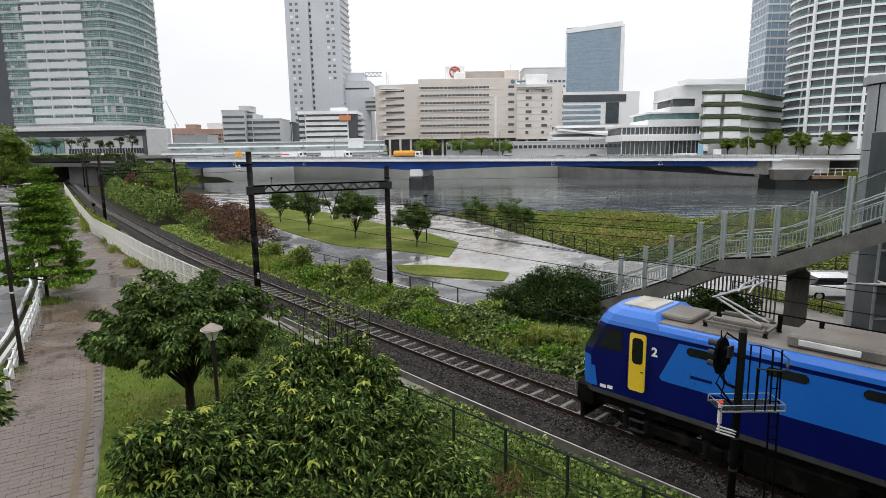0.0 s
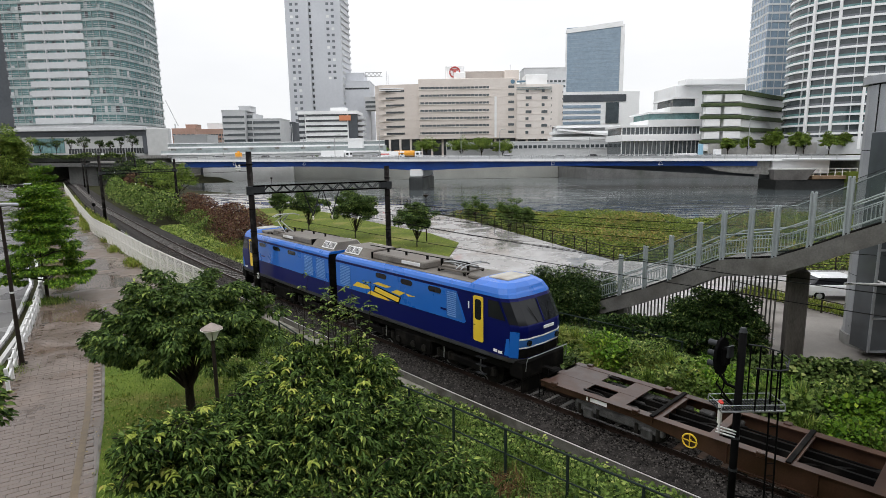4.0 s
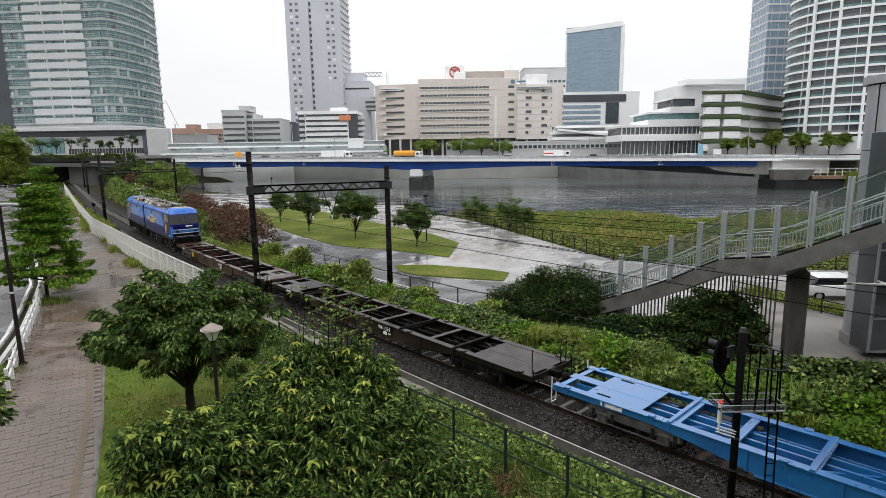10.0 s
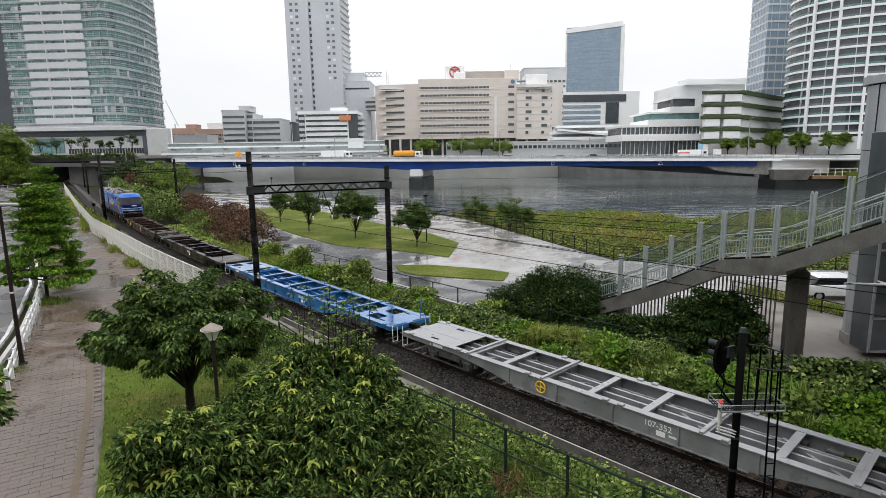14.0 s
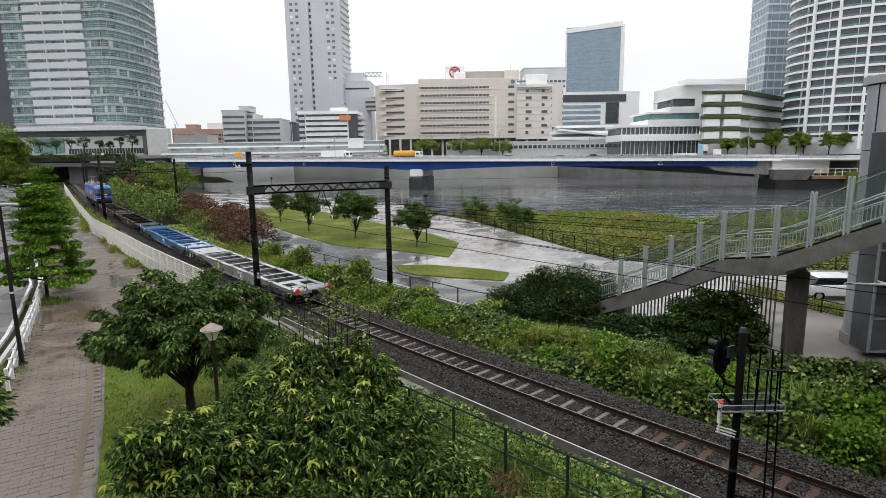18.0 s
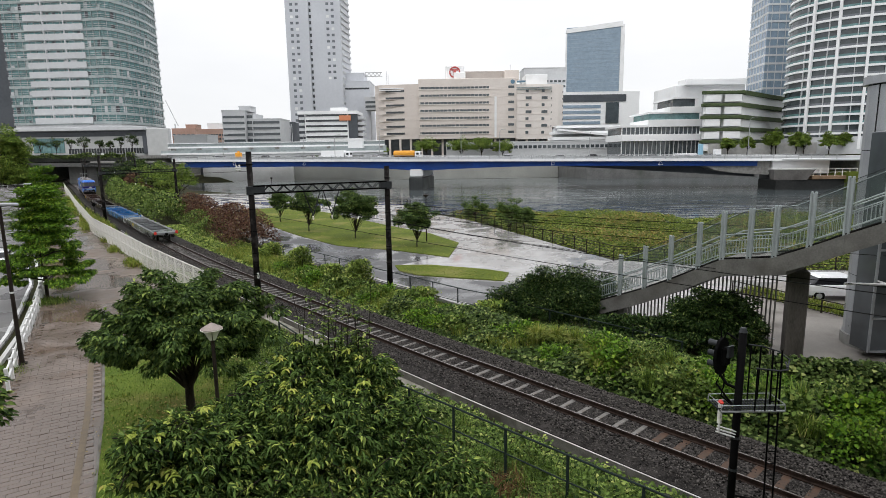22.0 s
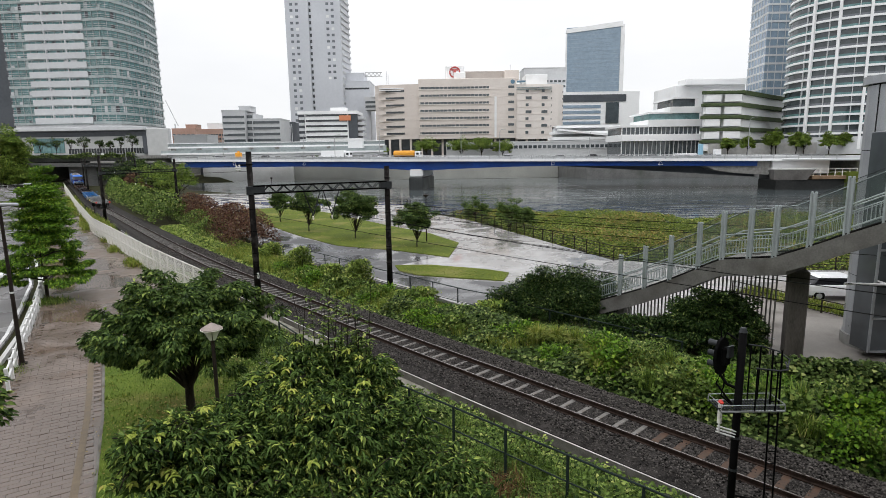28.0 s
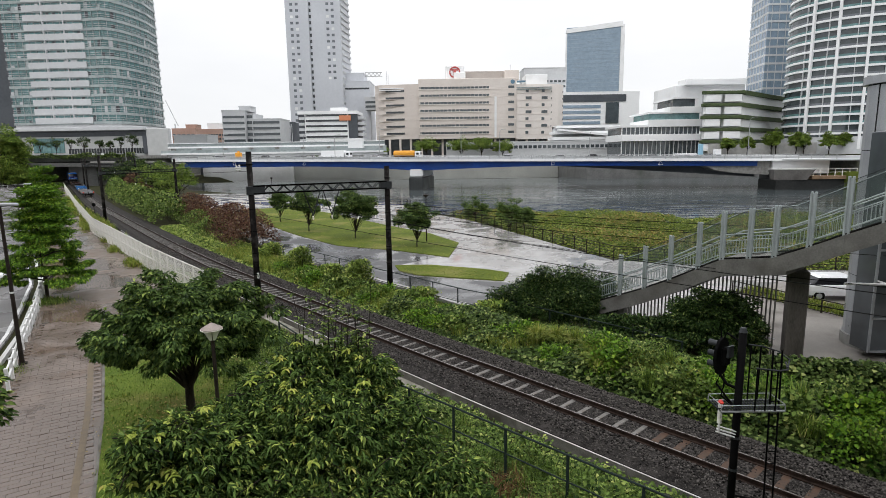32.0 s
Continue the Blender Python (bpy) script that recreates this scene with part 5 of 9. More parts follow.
def railing(name, line, h, step, material, label, bars=2, picket=0.0, lvl=GZ):
    """A run of posts with level rails; picket adds upright bars."""
    t = thing(name, (0, 0, 0), label, "railing", "railings")
    for p, a in along([Vector((x, y)) for x, y in line], step):
        part("post", G().box(-0.03, 0.03, -0.03, 0.03, -0.2, h, 0.006), material, t).matrix_basis = pose(p.x, p.y, lvl, 0, 0, a)
    for k in range(bars):
        z = lvl + h - k * (h - 0.12) / max(1, bars - 1) - 0.03
        part("rail", G().tube([(x, y, z) for x, y in line], 0.022 if k else 0.03, 6), material, t)
    if picket:
        g = G()
        for p, a in along([Vector((x, y)) for x, y in line], picket):
            g.tube([(p.x, p.y, lvl + 0.1), (p.x, p.y, lvl + h - 0.05)], 0.009, 4)
        part("pickets", g, material, t, kind="stuff")
    return t


build_stairs()
build_louvre_fence()
build_lift_tower()
railing("park_railing", [(10.0, 22.7), (8.7, 24.25), (7.1, 26.0), (5.85, 27.3), (4.1, 29.4), (2.67, 31.3), (1.2, 32.6), (-1.9, 36.1), (-4.4, 38.8), (-7.2, 42.4), (-10.4, 46.1), (-14.7, 50.5), (-21.6, 61.9), (-30, 77)], 0.95, 2.3, GREEN_STEEL, "thin dark steel railing along the railway side of the park", bars=2)
railing("quay_railing", [(-40, 131), (-23, 118.5), (-9, 106.2), (-0.5, 83.5), (4.1, 75.7), (9.8, 59.3), (14.3, 46.4), (22, 42.3), (40, 39)], 1.1, 2.0, BRONZE, "dark steel railing along the river promenade", bars=5)
railing("track_fence", [(-7.4, 24.4), (-5.2, 21.4), (-2.4, 18.2), (-1.3, 17.1), (0.1, 15.7), (1.5, 14.3), (2.9, 12.9), (4.1, 11.7), (6.0, 9.8)], 1.55, 1.95, GREEN_STEEL, "sagging dark green wire fence in tall grass", bars=3)
railing("path_rail", [(-45, 108), (-30, 103), (-16, 89), (-9, 78)], 0.7, 3.0, CREAM_PAINT, "low pale barrier behind the lawn", bars=2)


def park_lamp(x, y, h):
    t = thing("park_lamp", (x, y, GZ), "dark park lamp with a flat round head", "lamp post", "park lamps")
    part("post", G().tube([(0, 0, -0.2), (0, 0, h)], [0.07, 0.045], 10), BRONZE, t)
    part("head", G().tube([(0, 0, h - 0.1), (0, 0, h), (0, 0, h + 0.12), (0, 0, h + 0.2)], [0.06, 0.24, 0.28, 0.05], 16), BRONZE, t)


park_lamp(-1.65, 57.0, 4.7)
park_lamp(-33, 110, 4.7)
railing("wood_rail", [(18.2, 34.6), (20.11, 30.8), (21, 28.9), (22.2, 26.3)], 0.75, 1.8, BRONZE, "dark wooden rail fence before the parked car", bars=3)


def path_lamp(x, y):
    """The lamp by the footpath: a glass cone under a shallow hat."""
    t = thing("path_lamp", (x, y, GZ), "brown park lamp with a glass cone and a shallow metal hat", "lamp post")
    part("post", G().tube([(0, 0, -0.3), (0, 0, 0.5), (0, 0, 3.45)], [0.075, 0.06, 0.05], 12), BRONZE, t)
    part("collar", G().tube([(0, 0, 3.4), (0, 0, 3.5)], [0.06, 0.09], 12), BRONZE, t)
    part("lens", G().tube([(0, 0, 3.48), (0, 0, 3.82)], [0.1, 0.27], 18), glass_mat("lamp_lens", (0.55, 0.55, 0.53), rough=0.25, vary=0.2), t, "frosted glass cone")
    hat = part("hat", G().tube([(0, 0, 3.8), (0, 0, 3.84), (0, 0, 4.0)], [0.31, 0.31, 0.03], 20), mat("lamp_hat", (0.2, 0.16, 0.14), (0.3, 0.25, 0.22), rough=0.4, metal=0.3), t, "shallow bronze hat")
    part("rim", G().tube([(0.31 * math.cos(k * math.pi / 10), 0.31 * math.sin(k * math.pi / 10), 3.81) for k in range(21)], 0.016, 6), CREAM_PAINT, hat)
    for k in range(4):
        a = k * math.pi / 2 + 0.4
        part("strut", G().tube([(0.1 * math.cos(a), 0.1 * math.sin(a), 3.48), (0.29 * math.cos(a), 0.29 * math.sin(a), 3.82)], 0.01, 5), BRONZE, t)


path_lamp(-6.93, 16.2)


def build_signal():
    t = thing("railway_signal", (5.85, 10.6, GZ), "black railway signal seen from behind, with a service platform and ladder", "signal")
    g = G()
    g.smooth = True
    part("post", g.tube([(0, 0, -0.3), (0, 0, 5.34)], 0.075, 14), BLACK_STEEL, t)
    part("post_cap", G().tube([(0, 0, 5.33), (0, 0, 5.42)], [0.08, 0.05], 12), DARK_GREY_STEEL, t)
    head = part("signal_head", G().box(-0.1, 0.1, -0.12, 0.0, -0.16, 0.22, 0.03), BLACK_STEEL, t, "black signal housing")
    head.matrix_basis = pose(-0.26, 0.2, 4.76, 0, 0, 32)
    oval = [(0.24 * math.cos(k * math.pi / 6), 0.4 * math.sin(k * math.pi / 6)) for k in range(12)]
    plate = G().prism(oval, -0.03, 0.03)
    plate.v = [(x, z + 0.03, y) for x, y, z in plate.v]
    part("backplate", plate, BLACK_STEEL, head, "oval black backplate")
    for z in (0.24, 0.02, -0.2):
        hood = G().tube([(0, 0.05, z), (0, 0.3, z - 0.01)], [0.055, 0.065], 14)
        part("hood", hood, DARK_GREY_STEEL, head)
    part("top_plate", G().box(-0.08, 0.1, -0.16, -0.12, 0.02, 0.26), DARK_GREY_STEEL, head, "small tilted grey plate")
    part("top_stay", G().tube([(-0.26, 0.2, 5.14), (-0.22, 0.18, 5.26), (-0.05, 0.04, 5.14), (0, 0, 5.12)], 0.018, 6).tube([(-0.3, 0.24, 5.1), (-0.3, 0.24, 5.3)], 0.012, 5), BLACK_STEEL, t)
    part("bracket", G().tube([(-0.3, 0.2, 4.4), (-0.2, 0.1, 4.22), (0, 0, 4.15)], 0.03, 6), BLACK_STEEL, t)
    part("cable", G().tube([(-0.28, 0.2, 4.4), (-0.36, 0.2, 4.2), (-0.2, 0.05, 3.95), (0, 0.05, 3.7)], 0.02, 6), BLACK_STEEL, t)
    part("cable", G().tube([(-0.22, 0.2, 4.4), (-0.2, 0.2, 4.15), (-0.3, 0.1, 3.98), (-0.1, 0.0, 3.8)], 0.016, 6), BLACK_STEEL, t)
    pl = part("platform", G().box(-0.45, 0.8, -0.25, -0.22, 3.77, 3.8).box(-0.45, 0.8, 0.28, 0.3, 3.77, 3.8), GREY_STEEL, t, "small grating platform")
    for k in range(21):
        part("grating_bar", G().box(-0.44 + k * 0.06, -0.43 + k * 0.06, -0.24, 0.29, 3.775, 3.805), DARK_GREY_STEEL, pl)
    for k in range(5):
        part("grating_bar", G().box(-0.45, 0.8, -0.2 + k * 0.11, -0.19 + k * 0.11, 3.775, 3.8), DARK_GREY_STEEL, pl)
    for x, y in ((-0.45, -0.25), (-0.45, 0.3), (0.8, -0.25), (0.8, 0.3)):
        part("toe_post", G().tube([(x, y, 3.78), (x, y, 3.92)], 0.01, 5), GREY_STEEL, pl)
    part("toe_rail", G().tube([(-0.45, -0.25, 3.92), (0.8, -0.25, 3.92), (0.8, 0.3, 3.92), (-0.45, 0.3, 3.92), (-0.45, -0.25, 3.92)], 0.01, 5), GREY_STEEL, pl)
    for x, y, h in ((0.2, -0.25, 4.66), (0.4, -0.25, 4.64), (0.6, -0.25, 4.62), (0.35, 0.3, 4.95), (0.55, 0.3, 4.93)):
        part("guard_bar", G().tube([(x, y, 3.8), (x, y, h)], 0.016, 6), BLACK_STEEL, t)
    part("guard_rail", G().tube([(0.17, -0.25, 4.68), (0.62, -0.25, 4.62), (0.85, -0.15, 4.6), (0.95, 0.1, 4.66)], 0.017, 6), DARK_GREY_STEEL, t)
    part("guard_hoop", G().tube([(0.3, 0.3, 4.97), (0.6, 0.3, 4.92), (0.88, 0.22, 4.84), (0.97, 0.02, 4.74), (0.85, -0.14, 4.64)], 0.015, 6), DARK_GREY_STEEL, t)
    for x in (0.62, 0.8):
        part("ladder_rail", G().tube([(x + 0.1, 0.0, -0.2), (x, 0.0, 4.95)], 0.018, 6), BLACK_STEEL, t)
    for k in range(18):
        z = 0.1 + k * 0.27
        dx = 0.1 * (1 - z / 4.9)
        part("rung", G().tube([(0.62 + dx, 0, z), (0.8 + dx, 0, z)], 0.011, 5), BLACK_STEEL, t)
    for z in (1.85, 1.6, 0.9):
        part("clamp", G().tube([(0, 0, z), (0.68, 0.0, z - 0.16)], 0.02, 6), BLACK_STEEL, t)
    for z in (0.8, 1.5, 2.4, 3.1):
        part("post_band", G().tube([(0, 0, z), (0, 0, z + 0.05)], 0.085, 12), DARK_GREY_STEEL, t)
    part("relay_box", G().box(-0.1, 0.1, -0.2, -0.07, 1.3, 1.7, 0.02), DARK_GREY_STEEL, t)


build_signal()


def track_marker():
    """A red-topped tube on a bracket of the signal post."""
    t = thing("trackside_lamp", (5.48, 10.55, 2.96), "cream trackside lamp tube with a red top on a bracket", "marker lamp")
    part("tube", G().tube([(0, 0, 0), (0, 0, 0.42)], 0.042, 12), CREAM_PAINT, t)
    part("top", G().tube([(0, 0, 0.42), (0, 0, 0.45), (0, 0, 0.49)], [0.055, 0.055, 0.02], 12), RED_LENS, t)
    part("stem", G().tube([(0, 0, 0), (0, 0, -0.2)], 0.022, 8), WHITE_PAINT, t)
    for k in range(3):
        part("bracket", G().box(0.0, 0.4, -0.02, 0.02, -0.2 + k * 0.06, -0.18 + k * 0.06, 0, pose(0, 0, 0, 0, 18, 0)), WHITE_PAINT, t)


track_marker()


def build_footbridge():
    """The deck that carries the camera and meets the stairs."""
    t = thing("footbridge", (0, 0, 0), "steel footbridge deck over the railway, joined to the stairs", "footbridge", kind="structure")
    deck = [(-14, -3.6), (10.5, -3.6), (20.2, 16.2), (16.3, 18.6), (15.9, 17.7), (6.4, 1.2), (5.6, 0.25), (-14, 0.25)]
    part("deck", G().prism(deck, 6.1, 6.75), CONCRETE, t)
    part("paving", G().prism(offset(deck, -0.25), 6.752, 6.78), ASPHALT, t)
    for a, b in (((-14, 0.2), (5.6, 0.2)), ((5.65, 0.3), (15.8, 17.5)), ((-14, -3.55), (10.4, -3.55)), ((10.5, -3.5), (20.1, 16.1))):
        a, b = Vector(a), Vector(b)
        rz, d = math.degrees(math.atan2(b.y - a.y, b.x - a.x)), (b - a).length
        m = pose(a.x, a.y, 6.75, 0, 0, rz)
        part("parapet", G().box(0, d, -0.06, 0.06, 0, 0.35, 0.01), STEEL_GREEN, t).matrix_basis = m
        part("handrail", G().box(0, d, -0.05, 0.05, 0.98, 1.06, 0.02), STEEL_GREEN, t).matrix_basis = m
        for k in range(int(d / 1.5)):
            post = part("post", G().box(k * 1.5 + 0.4, k * 1.5 + 0.48, -0.04, 0.04, 0.3, 1.0), STEEL_GREEN, t)
            post.matrix_basis = m
    for x, y in ((-9, -1.7), (6.0, -1.7), (18.0, 13.0)):
        part("pier", G().box(-0.5, 0.5, -0.5, 0.5, GZ - 0.5, 6.1, 0.05), CONCRETE, t).location = (x, y, 0)


build_footbridge()


# ---- footpath, road and their fences ----
def white_fence():
    """Cream steel mesh fence between footpath and railway, panel by panel."""
    t = thing("mesh_fence", (0, 0, 0), "cream-painted steel mesh fence beside the railway", "fence")
    line = [(-14.8, 34.1), (-17.9, 37.7), (-24.2, 45.2), (-31.2, 53.9), (-41.5, 66.6), (-64.8, 99.7), (-140, 209)]
    pts = along([Vector(p) for p in line], 2.0)
    h = 2.0
    for i, ((p, a), (q, b)) in enumerate(zip(pts, pts[1:])):
        d = (q - p).length
        m = pose(p.x, p.y, GZ, 0, 0, math.degrees(math.atan2(q.y - p.y, q.x - p.x)))
        if i > 84:
            break
        f = part("panel", G().box(0, d, -0.025, 0.025, h - 0.05, h), CREAM_PAINT, t)
        f.matrix_basis = m
        for z in (0.1, 1.03):
            part("rail", G().box(0, d, -0.022, 0.022, z, z + 0.045), CREAM_PAINT, f)
        part("post", G().box(-0.035, 0.035, -0.035, 0.035, -0.2, h + 0.03, 0.008), CREAM_PAINT, f)
        g = G()
        n = 22 if i < 22 else 12
        for k in range(1, n):
            x = d * k / n
            g.box(x - 0.007, x + 0.007, -0.006, 0.006, 0.15, h - 0.05)
        for k in range(1, 12 if i < 22 else 5):
            z = 0.12 + k * 1.88 / (12 if i < 22 else 5)
            g.box(0, d, -0.005, 0.005, z - 0.005, z + 0.005)
        part("mesh", g, CREAM_PAINT, f)


def guard_fence():
    t = thing("guard_fence", (0, 0, 0), "white steel guard fence between footpath and road", "fence")
    line = [(-17.0, 20.8), (-19.7, 25.2), (-21.7, 28.5), (-24.5, 33.1), (-28.6, 39.6)]
    pts = along([Vector(p) for p in line], 1.4)
    for (p, a), (q, b) in zip(pts, pts[1:]):
        d = (q - p).length
        m = pose(p.x, p.y, GZ, 0, 0, math.degrees(math.atan2(q.y - p.y, q.x - p.x)))
        post = part("post", G().box(-0.05, 0.05, -0.07, 0.07, -0.2, 0.92, 0.02), WHITE_PAINT, t)
        post.matrix_basis = m
        for z in (0.8, 0.45):
            part("beam", G().tube([(0, 0, z), (d, 0, z)], 0.04, 8), WHITE_PAINT, post)


def street_lamp(x, y, rz, h=7.0):
    t = thing("street_lamp", (x, y, GZ, 0, 0, rz), "dark street lamp with a flat silver head on an arm", "street lamp", "street lamps")
    part("post", G().tube([(0, 0, -0.2), (0, 0, 1.2), (0, 0, h)], [0.11, 0.09, 0.06], 12), BRONZE, t)
    part("base_plate", G().tube([(0, 0, -0.05), (0, 0, 0.06)], 0.2, 14), BRONZE, t)
    part("arm", G().tube([(0, 0, h - 0.05), (0.5, 0, h)], 0.035, 8), BRONZE, t)
    part("head", G().box(0.1, 0.85, -0.14, 0.14, h - 0.03, h + 0.1, 0.04), GREY_STEEL, t, "flat silver lamp head")
    part("band", G().tube([(0, 0, 3.2), (0, 0, 3.28)], 0.085, 12), WHITE_PAINT, t)


def road_edge():
    line = [(x - 0.6, y) for x, y in PATH_L]
    solid("kerb", G().sweep([(x, y, GZ) for x, y in line], [(-0.1, -0.25), (-0.1, 0.0), (0.1, 0.02), (0.1, -0.25)]), CONCRETE_PALE, "pale concrete kerb between footpath and road", "kerb", kind="structure")
    m = mat("road_paint", (0.5, 0.5, 0.5), (0.66, 0.66, 0.65), rough=0.45, scale=2, fine=30, stain=(0.3, 0.3, 0.3))
    solid("edge_line", G().sweep([(x - 1.3, y, GZ - 0.088) for x, y in PATH_L[:8]], [(-0.08, 0), (-0.08, 0.004), (0.08, 0.004), (0.08, 0)]), m, "worn white edge line on wet asphalt", "road marking", kind="structure")
    t = thing("crossing_marks", (0, 0, 0), "worn white hatching painted on the road", "road marking", kind="structure")
    for k in range(9):
        part("stripe", G().box(-0.25, 0.25, -1.6, 1.6, 0, 0.004), m, t).matrix_basis = pose(-88 - 6 * k, 122 + 6.5 * k, GZ - 0.088, 0, 0, -20)
    railing("white_road_rail", [(-143.0, 176.0), (-141.9, 182.1), (-140.9, 188.1), (-137.5, 190.5)], 0.9, 3.0, WHITE_PAINT, "low white railing at the bend of the road", bars=2)
    solid("manhole_cover", G().tube([(0, 0, -0.05), (0, 0, 0.008)], 0.3, 20), GREY_STEEL, "round grey manhole cover in the paving", "manhole cover", m=pose(-16.1, 22.5, GZ))


def saloon_car(name, paint, label, group=""):
    """A small car, nose at +x."""
    t = thing(name, (0, 0, 0), label, "car", group)
    loops = [(0.35, 0, 2.05, 0.82), (0.62, 0, 2.12, 0.85), (0.9, 0.0, 2.08, 0.84), (0.98, -0.1, 1.9, 0.8)]
    def loop(cx, hl, hw):
        return [(cx - hl, -hw * 0.8), (cx - hl * 0.95, -hw), (cx + hl * 0.85, -hw), (cx + hl, -hw * 0.6), (cx + hl, hw * 0.6), (cx + hl * 0.85, hw), (cx - hl * 0.95, hw), (cx - hl, hw * 0.8)]
    part("body", loft([(z, loop(c, l, w)[::-1]) for z, c, l, w in loops]), paint, t)
    part("cabin_glass", loft([(0.97, loop(-0.25, 1.45, 0.78)[::-1]), (1.38, loop(-0.3, 1.0, 0.66)[::-1])]), CAB_GLASS, t, "dark car windows")
    part("roof", loft([(1.37, loop(-0.3, 1.05, 0.68)[::-1]), (1.47, loop(-0.32, 0.85, 0.6)[::-1])]), paint, t)
    for x in (-1.3, 1.3):
        for y in (-0.74, 0.74):
            w = part("wheel", G().tube([(x, y - 0.1, 0.31), (x, y + 0.1, 0.31)], 0.31, 18), BLACK_STEEL, t)
            part("hub", G().tube([(x, y * 1.0 - 0.105, 0.31), (x, y + 0.105, 0.31)], 0.17, 12), GREY_STEEL, w)
    for y in (-0.6, 0.6):
        part("headlight", G().box(2.0, 2.13, y - 0.17, y + 0.17, 0.62, 0.76, 0.03), glass_mat("lamp_glass", (0.6, 0.6, 0.6), vary=0.1), t)
        part("tail_light", G().box(-2.14, -2.05, y - 0.15, y + 0.15, 0.66, 0.8, 0.03), RED_LENS, t)
        part("mirror", G().box(0.6, 0.75, y * 1.42 - 0.08, y * 1.42 + 0.08, 0.95, 1.08, 0.03), paint, t)
    part("bumper", G().box(-2.15, 2.15, -0.6, 0.6, 0.36, 0.5, 0.05), BLACK_STEEL, t)
    return t


CAR_WHITE = mat("white_car_paint", (0.7, 0.7, 0.71), (0.78, 0.78, 0.79), rough=0.2, scale=1, fine=10, bump=0.0)
CAR_SILVER = mat("silver_car_paint", (0.42, 0.43, 0.44), (0.5, 0.51, 0.52), rough=0.25, metal=0.5, scale=1, fine=10, bump=0.0)
CAR_DARK = mat("dark_car_paint", (0.03, 0.03, 0.035), (0.05, 0.05, 0.055), rough=0.2, scale=1, fine=10, bump=0.0)
TRUCK_ORANGE = mat("orange_paint", (0.62, 0.27, 0.03), (0.72, 0.34, 0.05), rough=0.45, scale=2, fine=20)


def lorry(name, body_mat, label, length=7.5, tank=False, h=3.2):
    t = thing(name, (0, 0, 0), label, "lorry", "bridge traffic")
    part("cab", G().box(length / 2 - 1.7, length / 2, -1.1, 1.1, 0.6, 2.5, 0.15), CAR_WHITE, t)
    part("windscreen", G().box(length / 2 - 0.1, length / 2 + 0.02, -0.95, 0.95, 1.5, 2.2, 0.03), CAB_GLASS, t)
    part("side_window", G().box(length / 2 - 1.2, length / 2 - 0.4, -1.12, 1.12, 1.5, 2.1, 0.02), CAB_GLASS, t)
    if tank:
        part("load", G().tube([(-length / 2, 0, 1.85), (-length / 2 + 0.2, 0, 1.85), (length / 2 - 2.1, 0, 1.85), (length / 2 - 1.9, 0, 1.85)], [0.7, 0.95, 0.95, 0.7], 18), body_mat, t)
    else:
        part("load", G().box(-length / 2, length / 2 - 1.9, -1.2, 1.2, 0.95, h, 0.05), body_mat, t)
    part("chassis", G().box(-length / 2, length / 2 - 0.3, -0.9, 0.9, 0.5, 0.95), BLACK_STEEL, t)
    for x in (-length / 2 + 1.2, -length / 2 + 2.4, length / 2 - 1.2):
        for y in (-1.0, 1.0):
            part("wheel", G().tube([(x, y - 0.14, 0.5), (x, y + 0.14, 0.5)], 0.5, 16), BLACK_STEEL, t)
    return t


white_fence()
guard_fence()
street_lamp(-18.6, 23.7, -10)
street_lamp(-40.5, 56.0, 165, 6.5)
road_edge()


# ---- river bridge and city ----
BEIGE = mat("beige_tile", (0.63, 0.565, 0.515), (0.7, 0.64, 0.59), rough=0.6, scale=0.06, fine=0.8, bump=0.02, stain=(0.53, 0.475, 0.43))
BEIGE_LIGHT = mat("light_beige_tile", (0.7, 0.645, 0.6), (0.77, 0.715, 0.67), rough=0.6, scale=0.06, fine=0.8, bump=0.02)
TOWER_GREY = mat("blue_grey_stone", (0.53, 0.545, 0.58), (0.6, 0.615, 0.65), rough=0.5, scale=0.05, fine=0.6, bump=0.02)
CITY_WHITE = mat("white_facade", (0.8, 0.81, 0.81), (0.86, 0.86, 0.86), rough=0.5, scale=0.08, fine=0.8, bump=0.02, stain=(0.62, 0.62, 0.61))
CITY_GREY = mat("grey_facade", (0.5, 0.51, 0.52), (0.6, 0.61, 0.62), rough=0.6, scale=0.08, fine=0.8, bump=0.02)
CITY_DARK = mat("dark_facade", (0.04, 0.047, 0.057), (0.07, 0.078, 0.09), rough=0.4, scale=0.08, fine=0.8, bump=0.02)
CITY_BROWN = mat("brown_brick_facade", (0.4, 0.25, 0.2), (0.5, 0.34, 0.28), rough=0.7, scale=0.08, fine=0.8, bump=0.02)
PANE = glass_mat("office_glass", (0.04, 0.05, 0.055), rough=0.08)
PANE_TEAL = glass_mat("teal_glass", (0.06, 0.13, 0.13), rough=0.1, vary=0.9)
PANE_BLUE = glass_mat("blue_glass", (0.19, 0.255, 0.32), rough=0.12, vary=0.35)
PANE_MID = glass_mat("tinted_glass", (0.1, 0.11, 0.125), rough=0.15)
PANE_SHADE = glass_mat("shaded_glass", (0.022, 0.026, 0.03), rough=0.2)
TEAL_BAND = mat("pale_teal_band", (0.26, 0.3, 0.3), (0.36, 0.405, 0.405), rough=0.3, scale=0.15, fine=1.2, bump=0.02)
BRIDGE_BLUE = mat("bridge_blue", (0.008, 0.035, 0.17), (0.015, 0.06, 0.25), rough=0.45, scale=0.15, fine=2, bump=0.03, stain=(0.02, 0.05, 0.16))
PLANTER = mat("planted_ledge", (0.04, 0.06, 0.03), (0.1, 0.13, 0.06), rough=0.9, scale=1.0, fine=4, bump=0.4, bdist=0.2)


